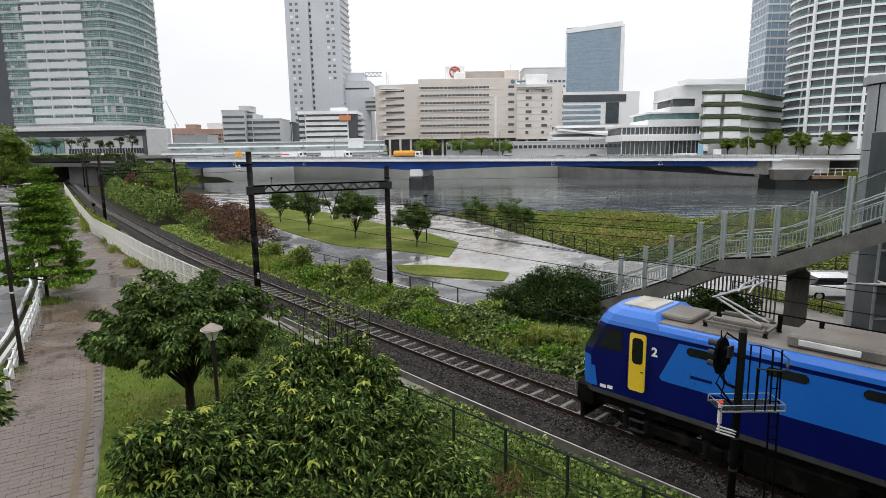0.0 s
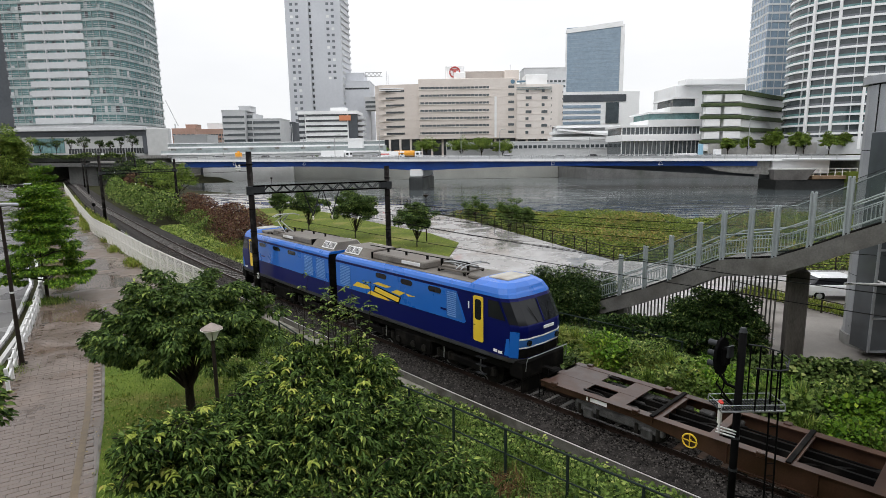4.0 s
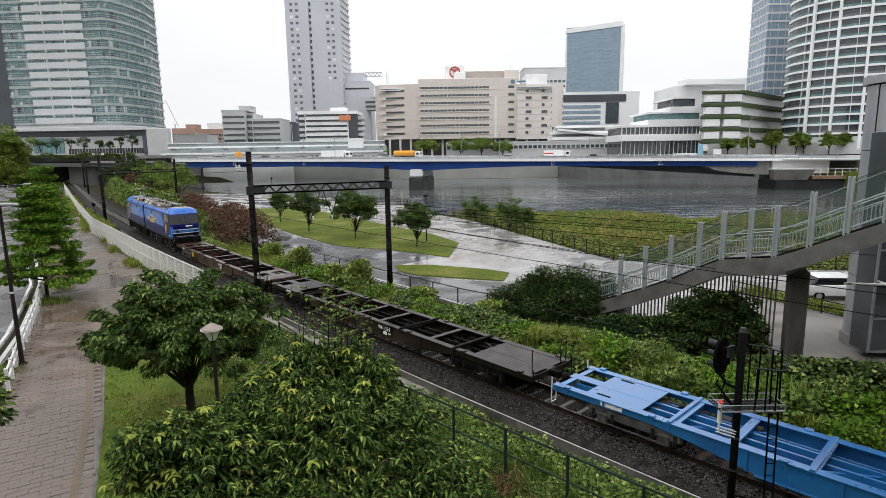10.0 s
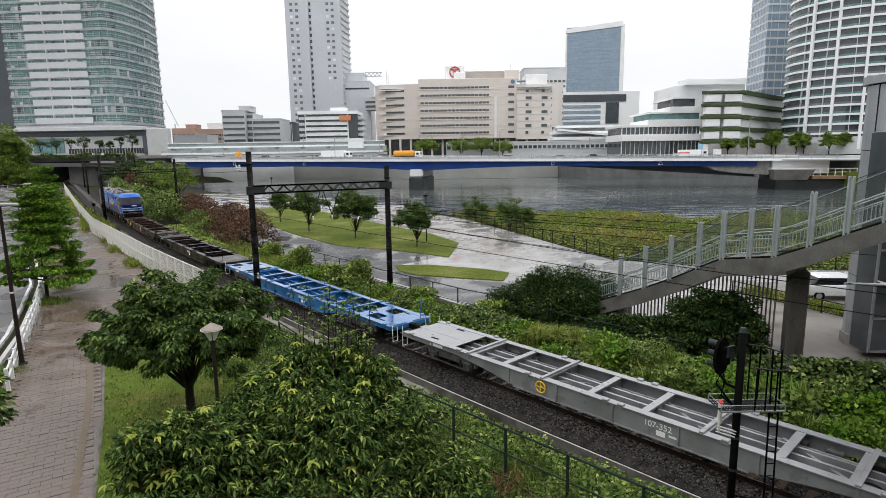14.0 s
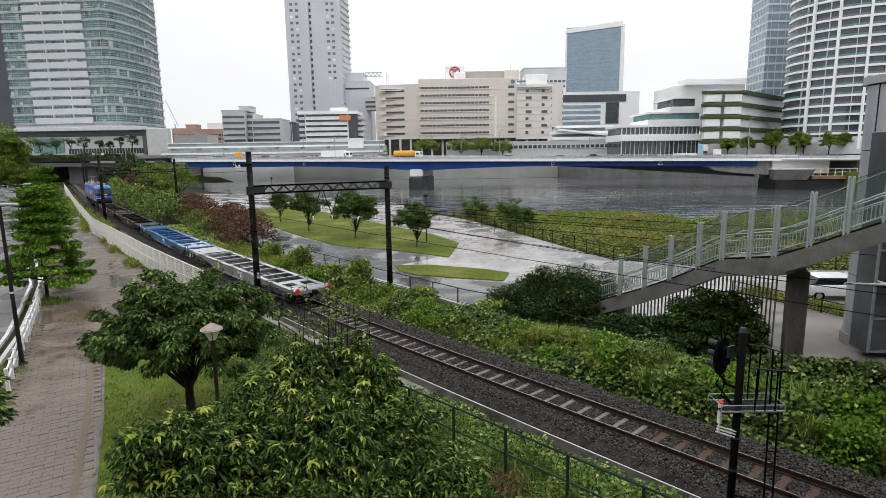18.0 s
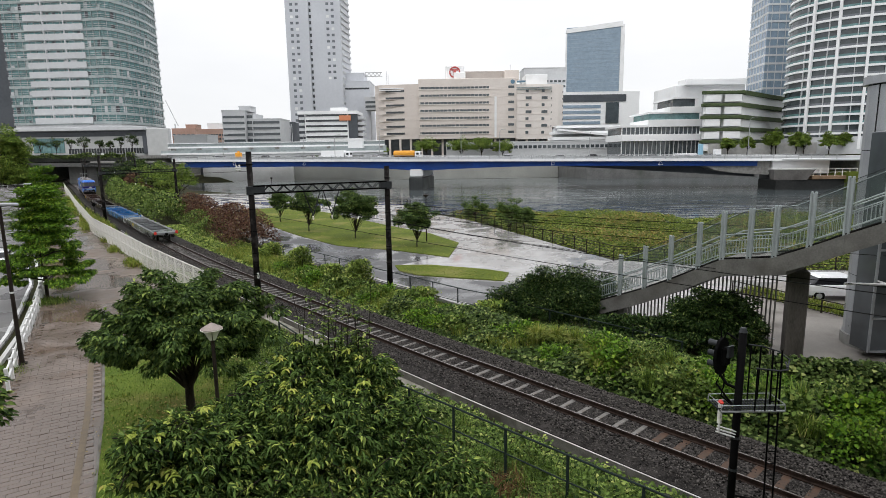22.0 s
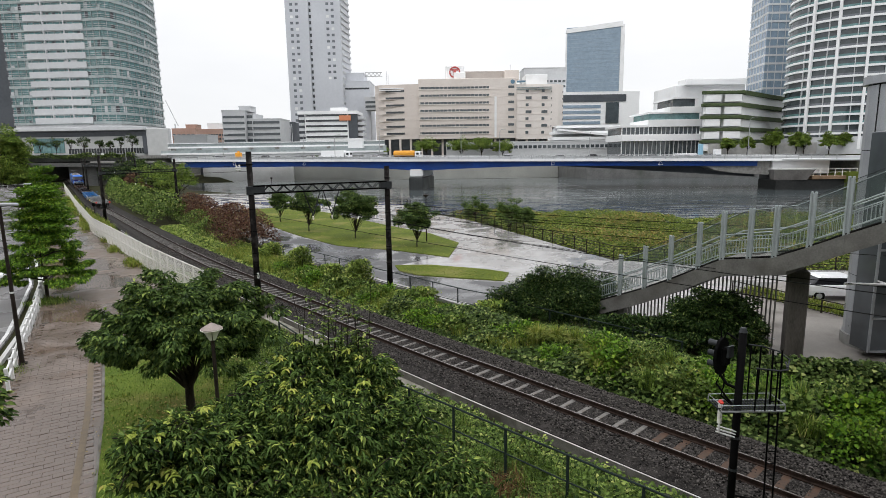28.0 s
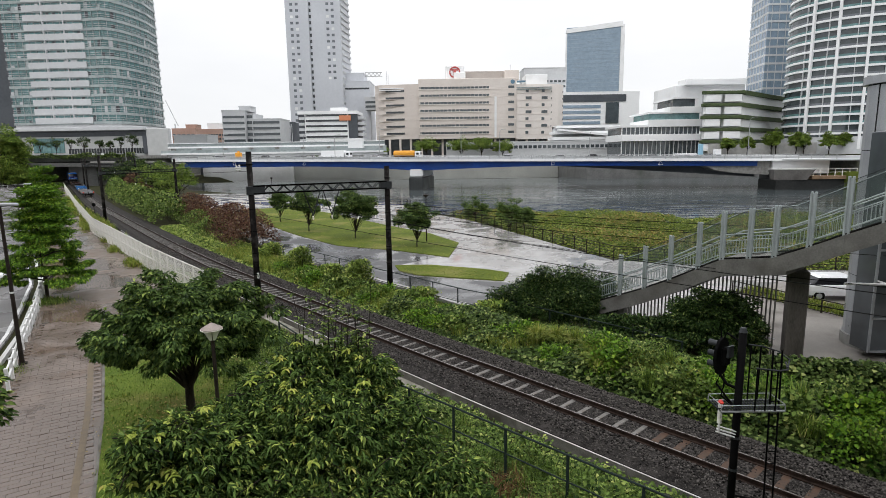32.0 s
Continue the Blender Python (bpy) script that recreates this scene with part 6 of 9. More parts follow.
PODIUM = mat("podium_stone", (0.42, 0.425, 0.42), (0.52, 0.525, 0.52), rough=0.55, scale=0.06, fine=0.6, bump=0.02, stain=(0.36, 0.36, 0.35))
PANEL_GREY = mat("light_grey_panel", (0.48, 0.49, 0.5), (0.56, 0.57, 0.58), rough=0.45, scale=0.08, fine=0.8, bump=0.02)
DARK_CONCRETE = mat("dark_viaduct_concrete", (0.07, 0.072, 0.07), (0.13, 0.13, 0.125), rough=0.8, scale=0.2, fine=2, stain=(0.05, 0.05, 0.045))


def bz(x):
    """Level of the bridge deck's edge."""
    return 7.7 - (x + 86) * 0.0105


def by(x):
    return 186 - (x + 86) * 0.19


def build_bridge():
    t = thing("road_bridge", (0, 0, 0), "long blue girder road bridge with a white deck edge over the river", "bridge", kind="structure")
    xs = list(range(-230, 131, 12))
    def band(xa, xb, y0, y1, zf0, zf1):
        g = G()
        ss = [x for x in xs if xa < x < xb]
        ss = [xa] + ss + [xb]
        vs = []
        for x in ss:
            vs += [(x, by(x) + y0, zf0(x)), (x, by(x) + y1, zf0(x)), (x, by(x) + y1, zf1(x)), (x, by(x) + y0, zf1(x))]
        fs = [(0, 1, 2, 3), tuple(len(vs) - 4 + k for k in (3, 2, 1, 0))]
        for i in range(len(ss) - 1):
            for k in range(4):
                fs.append((4 * i + (k + 1) % 4, 4 * i + k, 4 * i + 4 + k, 4 * i + 4 + (k + 1) % 4))
        return g.add(vs, fs)
    part("deck", band(-88, 128, 0.5, 20, lambda x: bz(x) - 0.5, lambda x: bz(x) - 0.12), CITY_GREY, t)
    part("approach_edge", band(-230, -88, 0.0, 0.5, lambda x: bz(x) - 2.2, lambda x: bz(x) - 0.9), DARK_CONCRETE, t)
    part("approach_deck", band(-230, -88, 0.5, 20, lambda x: bz(x) - 1.9, lambda x: bz(x) - 1.2), CONCRETE, t)
    for xa, xb in ((-230, -146), (-129, -118), (-111, -97)):
        part("retaining_wall", band(xa, xb, 3.0, 3.6, lambda x: -1.0, lambda x: bz(x) - 1.8), DARK_CONCRETE, t, "dark stained retaining wall")
    part("deck_edge", band(-88, 91, 0.0, 0.5, lambda x: bz(x) - 0.62, bz), CITY_WHITE, t, "white concrete deck edge")
    def low(x):
        """The girder's underside, deepest over the river pier."""
        return bz(x) - 1.95 - 1.45 * max(0.0, 1 - abs(x + 6.3) / 40) ** 1.6 - 0.5 * max(0.0, min(1.0, (-30 - x) / 40))
    xs = list(range(-230, 131, 6))
    part("girder", band(-84, 85.5, 0.9, 1.4, low, lambda x: bz(x) - 0.62), BRIDGE_BLUE, t, "dark blue haunched steel girder")
    part("girder", band(-84, 84, 18, 18.5, low, lambda x: bz(x) - 0.6), BRIDGE_BLUE, t)
    part("soffit", band(-84, 84, 1.4, 18, lambda x: low(x) + 0.05, lambda x: low(x) + 0.2), BRIDGE_BLUE, t)
    # The dark facade colour here paints the shade under the shore span.
    part("shore_span", band(30, 88, 7, 16, lambda x: bz(x) - 1.9 - 3.2 * max(0.0, (x - 30) / 58) ** 1.1, lambda x: bz(x) - 1.85), CITY_DARK, t, "shore span haunch, darkened for the shade under the deck")
    hx = [(73, bz(73) - 1.97), (75, 2.9), (80, 2.1), (88.6, 1.5), (89.2, bz(89) - 0.62), (85.6, bz(85) - 0.64), (85.6, bz(85) - 1.97)]
    n = len(hx)
    part("haunch", G().add([(x, by(x) + 1.45, z) for x, z in hx] + [(x, by(x) + 6, z) for x, z in hx], [tuple(range(n)), tuple(range(2 * n - 1, n - 1, -1))] + [((k + 1) % n, k, k + n, (k + 1) % n + n) for k in range(n)]), CONCRETE, t, "pale concrete haunch at the abutment")
    part("abutment", G().box(96, 106, 160, 172, -3, 2.4, 0.2), DARK_CONCRETE, t)
    part("abutment_wall", G().box(89.4, 105, 154, 172, 1.6, 5.7, 0.2), CITY_WHITE, t, "white abutment wall")
    # The foot's dark colour stands in for the cap's reflection in the water.
    pier = part("pier", G().box(-2.2, 2.2, -8.3, 8.3, -6, 1.6, 0.3), mat("pier_reflection_tone", (0.02, 0.023, 0.024), (0.045, 0.05, 0.05), rough=0.4, scale=0.3, fine=3), t, "pier foot darkened to look like its reflection")
    pier.matrix_basis = pose(-6.3, by(-6.3) + 9, 0, 0, 0, -11)
    part("pier_cap", G().box(-2.0, 2.0, -8, 8, 1.6, 4.2, 0.3), CITY_WHITE, t, "pale concrete river pier").matrix_basis = pose(-6.3, by(-6.3) + 9, 0, 0, 0, -11)
    for x in (-225, -190, -120, -100, 112):
        part("column", G().box(-1, 1, -6, 6, -1, bz(x) - 0.5, 0.1), CONCRETE, t).matrix_basis = pose(x, by(x) + 10, 0)
    for side in (0.25, 19.7):
        for k in range(65):
            x = -88 + k * 3.0
            part("rail_post", G().box(-0.06, 0.06, -0.06, 0.06, -0.1, 1.15), GREY_STEEL, t).matrix_basis = pose(x, by(x) + side, bz(x))
        for h in (1.1, 0.75, 0.4):
            part("handrail", band(-88, 106, side - 0.05, side + 0.05, lambda x: bz(x) + h - 0.04, lambda x: bz(x) + h + 0.04), GREY_STEEL if side < 1 else CITY_WHITE, t)
    part("parapet_panel", band(-88, 122, 0.28, 0.4, lambda x: bz(x), lambda x: bz(x) + 0.72), CITY_GREY, t, "grey parapet panels behind the handrail")
    part("median", band(-88, 122, 9.8, 10.2, lambda x: bz(x) - 0.12, lambda x: bz(x) + 0.75), CITY_WHITE, t)
    for x, h in ((-42.9, 8), (-32.9, 7.5), (-18.8, 9), (5.8, 9.2), (17, 8.6), (42, 8), (82.9, 11), (-70, 8), (-105, 8)):
        lamp = part("lamp_post", G().tube([(0, 0, -0.2), (0, 0, h - 0.8), (0.5, 0, h - 0.1), (1.3, 0, h)], [0.11, 0.08, 0.07, 0.06], 8), GREY_STEEL, t)
        lamp.matrix_basis = pose(x, by(x) + 0.8, bz(x))
        part("lamp_head", G().box(1.1, 1.9, -0.15, 0.15, h - 0.05, h + 0.08, 0.03), GREY_STEEL, lamp)
    for x in (-66.5, -43.0, 32, 61):
        g = G()
        pts = [(-0.55, 0, -0.4), (0.55, 0, -0.4), (0, 0, 0.55), (-0.55, 0, -0.4)] if x in (-43.0, 61) else [(-0.4, 0, -0.4), (0.4, 0, -0.4), (0.4, 0, 0.4), (-0.4, 0, 0.4), (-0.4, 0, -0.4)]
        part("mark", g.tube(pts, 0.09, 5), CITY_WHITE, t, "small white outlined sign").matrix_basis = pose(x, by(x) + 0.82, bz(x) - 1.25, 0, 0, -11)


def storeys(t, loop, z0, z1, pitch, band_h, glass, band, proud=0.35, mullion=0.0, mull_mat=None):
    """A glazed block with a band at each floor, and upright mullions if wanted."""
    part("glazing", G().prism(loop, z0, z1), glass, t)
    outer, inner = offset(loop, proud), offset(loop, -0.2)
    n = int((z1 - z0) / pitch)
    for k in range(n + 1):
        z = z0 + k * pitch
        part("floor_band", G().ring(outer, inner, z, min(z + band_h, z1 + 0.6)), band, t)
    if mullion:
        mid = offset(loop, proud * 0.5)
        for a, b in zip(mid, mid[1:] + mid[:1]):
            m = int((Vector(b) - Vector(a)).length / mullion)
            for k in range(m):
                p = Vector(a).lerp(Vector(b), (k + 0.5) / m)
                if p.y < 330 or len(loop) > 8:
                    part("mullion", G().box(-0.12, 0.12, -0.12, 0.12, z0, z1), mull_mat or band, t).location = (p.x, p.y, 0)
    part("roof", G().prism(offset(loop, proud), z1 + 0.6, z1 + 1.3), band, t)


def rect(x0, x1, y0, y1):
    return [(x0, y0), (x1, y0), (x1, y1), (x0, y1)]


def block(name, x0, x1, y, deep, z0, z1, material, label, rows=(), glass=None, row_h=1.6, cols=0, gap=0.3):
    """A plain block with window rows (levels), each row split into cols panes if given."""
    t = thing(name, (0, 0, 0), label, "building", "city buildings")
    wall = part("wall", G().box(x0, x1, y, y + deep, z0, z1, 0.1), material, t)
    part("parapet", G().box(x0 - 0.15, x1 + 0.15, y - 0.15, y + deep + 0.15, z1, z1 + 0.7, 0.05), material, t)
    for z in rows:
        if cols:
            w = (x1 - x0) / cols
            for c in range(cols):
                win = part("window", G().box(x0 + c * w + w * gap / 2, x0 + (c + 1) * w - w * gap / 2, y - 0.08, y + 0.3, z, z + row_h), glass or PANE, t)
        else:
            win = part("window_band", G().box(x0 + 0.5, x1 - 0.5, y - 0.08, y + 0.3, z, z + row_h), glass or PANE, t)
        part("ledge", G().box(x0 + 0.1, x1 - 0.1, y - 0.25, y + 0.1, z - 0.25, z), material, t)
    return t


def build_left_tower():
    t = thing("office_tower", (0, 0, 0), "tall office tower with white bands and curved teal glass", "building", "city buildings")
    loop = [(-213, 289.5), (-202, 289), (-172.4, 287.4), (-162.5, 286), (-159.5, 288.5), (-157.2, 294), (-155.8, 302), (-155.4, 314), (-158, 330), (-213, 330)]
    storeys(t, loop, 25.5, 120, 4.42, 1.3, PANE_TEAL, TEAL_BAND, 0.45, 3.2)
    part("base", G().prism(loop, 4, 25.5), CITY_GREY, t)
    k = 0
    while 26.0 + k * 4.42 < 118:
        z = 26.0 + k * 4.42
        part("white_panel", G().add([(-202, 288.2, z), (-172.4, 286.6, z), (-172.4, 287.8, z), (-202, 289.4, z), (-202, 288.2, z + 2.85), (-172.4, 286.6, z + 2.85), (-172.4, 287.8, z + 2.85), (-202, 289.4, z + 2.85)], [(3, 2, 1, 0), (4, 5, 6, 7), (0, 1, 5, 4), (1, 2, 6, 5), (2, 3, 7, 6), (3, 0, 4, 7)]), PANEL_GREY, t)
        for dz in (2.0, 2.95):
            part("glazing_rail", G().ring(offset(loop, 0.3), offset(loop, 0.02), z - 0.5 + dz, z - 0.38 + dz), PANEL_GREY, t)
        for x in (-192, -182):
            part("divider", G().box(x - 0.25, x + 0.25, 287.1, 288.9, z + 2.85, z + 4.42), CITY_GREY, t)
        k += 1
    rng = random.Random(21)
    path = offset(loop, 0.12)
    for a, b in zip(path[:8], path[1:9]):
        n = max(1, int((Vector(b) - Vector(a)).length / 1.6))
        for j in range(n):
            q0, q1 = Vector(a).lerp(Vector(b), j / n), Vector(a).lerp(Vector(b), (j + 0.92) / n)
            d = (q1 - q0).normalized() * 0.01
            for s in range(21):
                if rng.random() < 0.28:
                    z = 25.5 + 4.42 * s + 1.35
                    part("blind", G().prism([(q0.x, q0.y), (q1.x, q1.y), (q1.x - d.y * 10, q1.y + d.x * 10), (q0.x - d.y * 10, q0.y + d.x * 10)], z, z + rng.choice((1.0, 1.6, 2.9))), rng.choice((TEAL_BAND, PANEL_GREY, PANE_SHADE, PANE_TEAL)), t)
    block("dark_tower", -275, -214.2, 296, 40, 4, 130, CITY_DARK, "dark blue-grey windowless tower wall")
    p = thing("podium_building", (0, 0, 0), "white low podium hall with a wide roof slab", "building", "city buildings")
    part("wall", G().box(-200, -137, 265, 286, 9.5, 21.2), PODIUM, p)
    part("dark_recess", G().box(-136.9, -134.6, 263.5, 286, 10.5, 20.9), CITY_DARK, p)
    part("end_wall", G().box(-134.5, -124.5, 262.5, 265.5, 9.5, 21.8, 0.2), PODIUM, p)
    part("roof_slab", G().box(-203, -134.6, 261.5, 279, 21.2, 22.7, 0.1), PANEL_GREY, p)
    # Dark strip below the roof slab stands in for the slab's shadow.
    part("fascia_shadow", G().box(-200, -137.2, 264.8, 265.2, 18.6, 21.1), CITY_DARK, p)
    for i in range(7):
        part("glass_bay", G().box(-188 + 2.05 * i, -186.1 + 2.05 * i, 264.6, 265.2, 11.4, 18.0), PANE_TEAL, p)
    for i in range(27):
        part("opening", G().box(-172 + 1.3 * i, -171.1 + 1.3 * i, 264.7, 265.2, 10.8, 13.2), PANE_SHADE, p)
    pl = thing("plaza_deck", (0, 0, 0), "raised pale plaza deck over the railway", "deck", kind="structure")
    part("deck", G().box(-245, -122, 228, 300, 8.3, 9.6), CONCRETE, pl)
    part("edge_wall", G().box(-245, -122, 227.6, 228.2, 7.6, 10.2), DARK_CONCRETE, pl)
    for x in (-240, -215, -190, -170, -127):
        part("column", G().box(x - 1, x + 1, 230, 298, -1, 8.3), CONCRETE, pl)
    part("back_wall", G().box(-245, -122, 298, 300, -1, 8.3), CITY_DARK, pl)
    block("pale_block", -178, -163.5, 206, 8, -1, 17.0, CITY_WHITE, "narrow pale concrete block beside the road")


def build_grey_tower():
    t = thing("hotel_tower", (0, 0, 0), "tall blue-grey stone tower with small paired windows", "building", "city buildings")
    part("shaft", G().prism([(-109, 420), (-92.6, 420), (-92.6, 421), (-90.8, 421), (-90.8, 420), (-70.2, 420), (-67.5, 441), (-109, 450)], 4, 160), TOWER_GREY, t)
    for k in range(34):
        z = 20.5 + 4.2 * k
        if z > 118:
            break
        cols = ((-105.6, -103.6), (-101.7, -99.7), (-80.2, -78.2), (-76.6, -74.6)) if z > 60 or k < 9 else ((-105.6, -103.6), (-101.7, -99.7))
        for x0, x1 in cols:
            if z < 60 and x0 > -90:
                continue
            part("window", G().box(x0, x1, 419.85, 420.3, z, z + 1.7), PANE_MID if (k * 7 + int(x0)) % 5 else CITY_WHITE, t)
        part("slot_window", G().box(-92.4, -91.0, 420.9, 421.4, z, z + 2.2), PANE_SHADE, t)
        part("side_ledge", G().add([(-70.0, 420.2, z), (-67.2, 441, z), (-66.7, 441, z), (-69.5, 420.2, z), (-70.0, 420.2, z + 1.4), (-67.2, 441, z + 1.4), (-66.7, 441, z + 1.4), (-69.5, 420.2, z + 1.4)], [(0, 1, 2, 3), (7, 6, 5, 4), (0, 4, 5, 1), (1, 5, 6, 2), (2, 6, 7, 3), (3, 7, 4, 0)]), CITY_GREY, t)
    block("tower_wing", -74.0, -51.5, 424, 30, 4, 61, TOWER_GREY, "blue-grey lower wing of the tower", rows=(55.5,), glass=PANE_SHADE, row_h=1.3)
    block("tower_wing", -74.5, -56.0, 427, 20, 61, 67, TOWER_GREY, "blue-grey upper step of the tower's wing")
    block("link_bridge", -54, -44, 412, 12, 40, 48.5, CITY_GREY, "grey glazed link between two buildings", rows=(41.5, 44.5), glass=PANE)
    g = G()
    for k in range(8):
        x = -53 + k * 1.4
        g.tube([(x, 412, 63 if k % 2 else 65.5), (x + 1.4, 412, 65.5 if k % 2 else 63)], 0.25, 5)
    g.tube([(-53, 412, 65.6), (-41, 412, 65.6)], 0.3, 6).tube([(-53, 412, 62.9), (-41, 412, 62.9)], 0.3, 6)
    solid("roof_truss", g, CITY_GREY, "grey steel roof truss between buildings", "truss")


def build_store():
    t = thing("department_store", (0, 0, 0), "wide beige department store with long narrow window strips", "building", "city buildings")
    part("left_wing", G().prism([(-45.5, 404), (-43, 400.5), (-39, 399), (-15, 395.2), (-15, 430), (-45.5, 430)], 18.8, 55.4), BEIGE, t)
    part("middle_wing", G().box(-15, 51, 392, 430, 18.4, 58.2, 0.2), BEIGE, t)
    part("right_wing", G().prism([(51, 393), (74, 395), (80, 396.5), (84, 400), (85.5, 406), (85.5, 430), (51, 430)], 17.6, 54), BEIGE_LIGHT, t)
    for k in range(7):
        z = 22.0 + k * 4.75
        part("window_slot", G().add([(-37.8, 398.6, z), (-25.0, 396.5, z), (-25.0, 397.5, z), (-37.8, 399.6, z), (-37.8, 398.6, z + 1.3), (-25.0, 396.5, z + 1.3), (-25.0, 397.5, z + 1.3), (-37.8, 399.6, z + 1.3)], [(3, 2, 1, 0), (4, 5, 6, 7), (0, 1, 5, 4), (1, 2, 6, 5), (2, 3, 7, 6), (3, 0, 4, 7)]), PANE_SHADE, t)
        part("ledge", G().box(-44.6, -15.2, 397.5, 399.0, z - 0.5, z - 0.25), BEIGE_LIGHT, t)
        zm = 21.4 + k * 4.95
        strip = part("window_strip", G().box(-14.2, 32.5, 391.85, 392.4, zm + 0.35, zm + 1.75), PANE, t, "long narrow window strip")
        for j in range(18):
            part("mullion", G().box(-13.6 + 2.6 * j - 0.1, -13.6 + 2.6 * j + 0.1, 391.8, 392.2, zm + 0.35, zm + 1.75), BEIGE_LIGHT, strip)
        part("sill_band", G().box(-15.1, 33.4, 391.55, 392.2, zm - 0.1, zm + 0.35), BEIGE_LIGHT, t)
        part("floor_line", G().box(34, 51.1, 391.9, 392.2, zm - 0.1, zm + 0.1), BEIGE_LIGHT, t)
        part("window", G().box(45.5, 49.5, 391.85, 392.4, zm + 0.4, zm + 2.0), PANE, t)
        zr = 21.0 + k * 4.6
        part("window_slot", G().add([(75.0, 395.1, zr), (84.2, 400.0, zr), (83.6, 401, zr), (75.0, 396.5, zr), (75.0, 395.1, zr + 1.2), (84.2, 400.0, zr + 1.2), (83.6, 401, zr + 1.2), (75.0, 396.5, zr + 1.2)], [(3, 2, 1, 0), (4, 5, 6, 7), (0, 1, 5, 4), (1, 2, 6, 5), (2, 3, 7, 6), (3, 0, 4, 7)]), PANE_SHADE, t)
        for x in (57.5, 68.5):
            part("window", G().box(x, x + (4 if k % 2 else 2), 393.4 + (x - 57.5) * 0.09, 395.6, zr + 0.2, zr + 2.0), PANE, t)
        part("floor_line", G().add([(51.1, 392.8, zr - 0.5), (74, 394.8, zr - 0.5), (74, 395.4, zr - 0.5), (51.1, 393.4, zr - 0.5), (51.1, 392.8, zr - 0.3), (74, 394.8, zr - 0.3), (74, 395.4, zr - 0.3), (51.1, 393.4, zr - 0.3)], [(3, 2, 1, 0), (4, 5, 6, 7), (0, 1, 5, 4), (1, 2, 6, 5), (2, 3, 7, 6), (3, 0, 4, 7)]), BEIGE, t)
    for z in (50.4, 51.6):
        part("cornice_stripe", G().box(51, 75, 392.6, 394.2, z, z + 0.5), TEAL_BAND, t)
        part("cornice_stripe", G().box(-42, -15.2, 396.8, 399.2, z + 1.0, z + 1.5), CITY_WHITE, t)
    # Solid block; its near-black colour stands for shade behind the columns.
    part("recess", G().box(-43, 84, 399.5, 430, 4, 18.8), PANE_SHADE, t, "dark block standing in for the shaded open ground storey")
    for j in range(18):
        part("column", G().box(-43 + 7.3 * j - 0.7, -43 + 7.3 * j + 0.7, 397, 398.5, 4, 18.7), BEIGE, t)
    part("drain_pipe", G().box(36.2, 37.6, 391.2, 392.0, 19, 46), CITY_WHITE, t)
    part("roof_block", G().box(16.5, 47, 403, 425, 58.2, 64.2, 0.2), mat("roof_cladding", (0.38, 0.34, 0.31), (0.45, 0.41, 0.38), rough=0.6, scale=0.1, fine=1), t, "brown-grey roof plant screen")
    part("roof_block", G().box(43.5, 53.3, 397, 408, 57.5, 63.8, 0.2), BEIGE, t)
    part("roof_block", G().box(58, 73, 399, 415, 54, 61, 0.2), CITY_WHITE, t)
    part("roof_block", G().box(9, 17, 398.5, 405, 58.2, 63, 0.2), CITY_WHITE, t)
    sign = part("roof_sign", G().box(3.2, 16.4, 402, 404, 58.2, 68.2, 0.6), CITY_WHITE, t, "white roof sign with a red ring emblem")
    ring = [(9.8 + 3.4 * math.cos(k * math.pi / 12), 401.9, 63.6 + 3.4 * math.sin(k * math.pi / 12)) for k in range(25)]
    part("emblem", G().tube(ring, 0.55, 6).box(7.6, 12.0, 401.5, 402.1, 64.6, 65.6).box(8.9, 10.7, 401.5, 402.1, 61.2, 64.6), mat("sign_red", (0.42, 0.1, 0.1), (0.5, 0.13, 0.12), rough=0.5), sign)
    part("wall_emblem", G().tube([(48.4, 391.6, 55.6), (48.4, 392.0, 55.6)], 1.4, 18).box(51.4, 57, 391.7, 392.4, 55.0, 56.2), mat("sign_blue", (0.12, 0.22, 0.3), (0.16, 0.27, 0.36), rough=0.5), t, "dark blue wall emblem")
    for x, h in ((48, 8), (-37, 10), (-36, 8)):
        part("mast", G().tube([(x, 402, 60 if x > 0 else 55), (x, 402, (60 if x > 0 else 55) + h)], 0.15, 5), CITY_GREY, t)


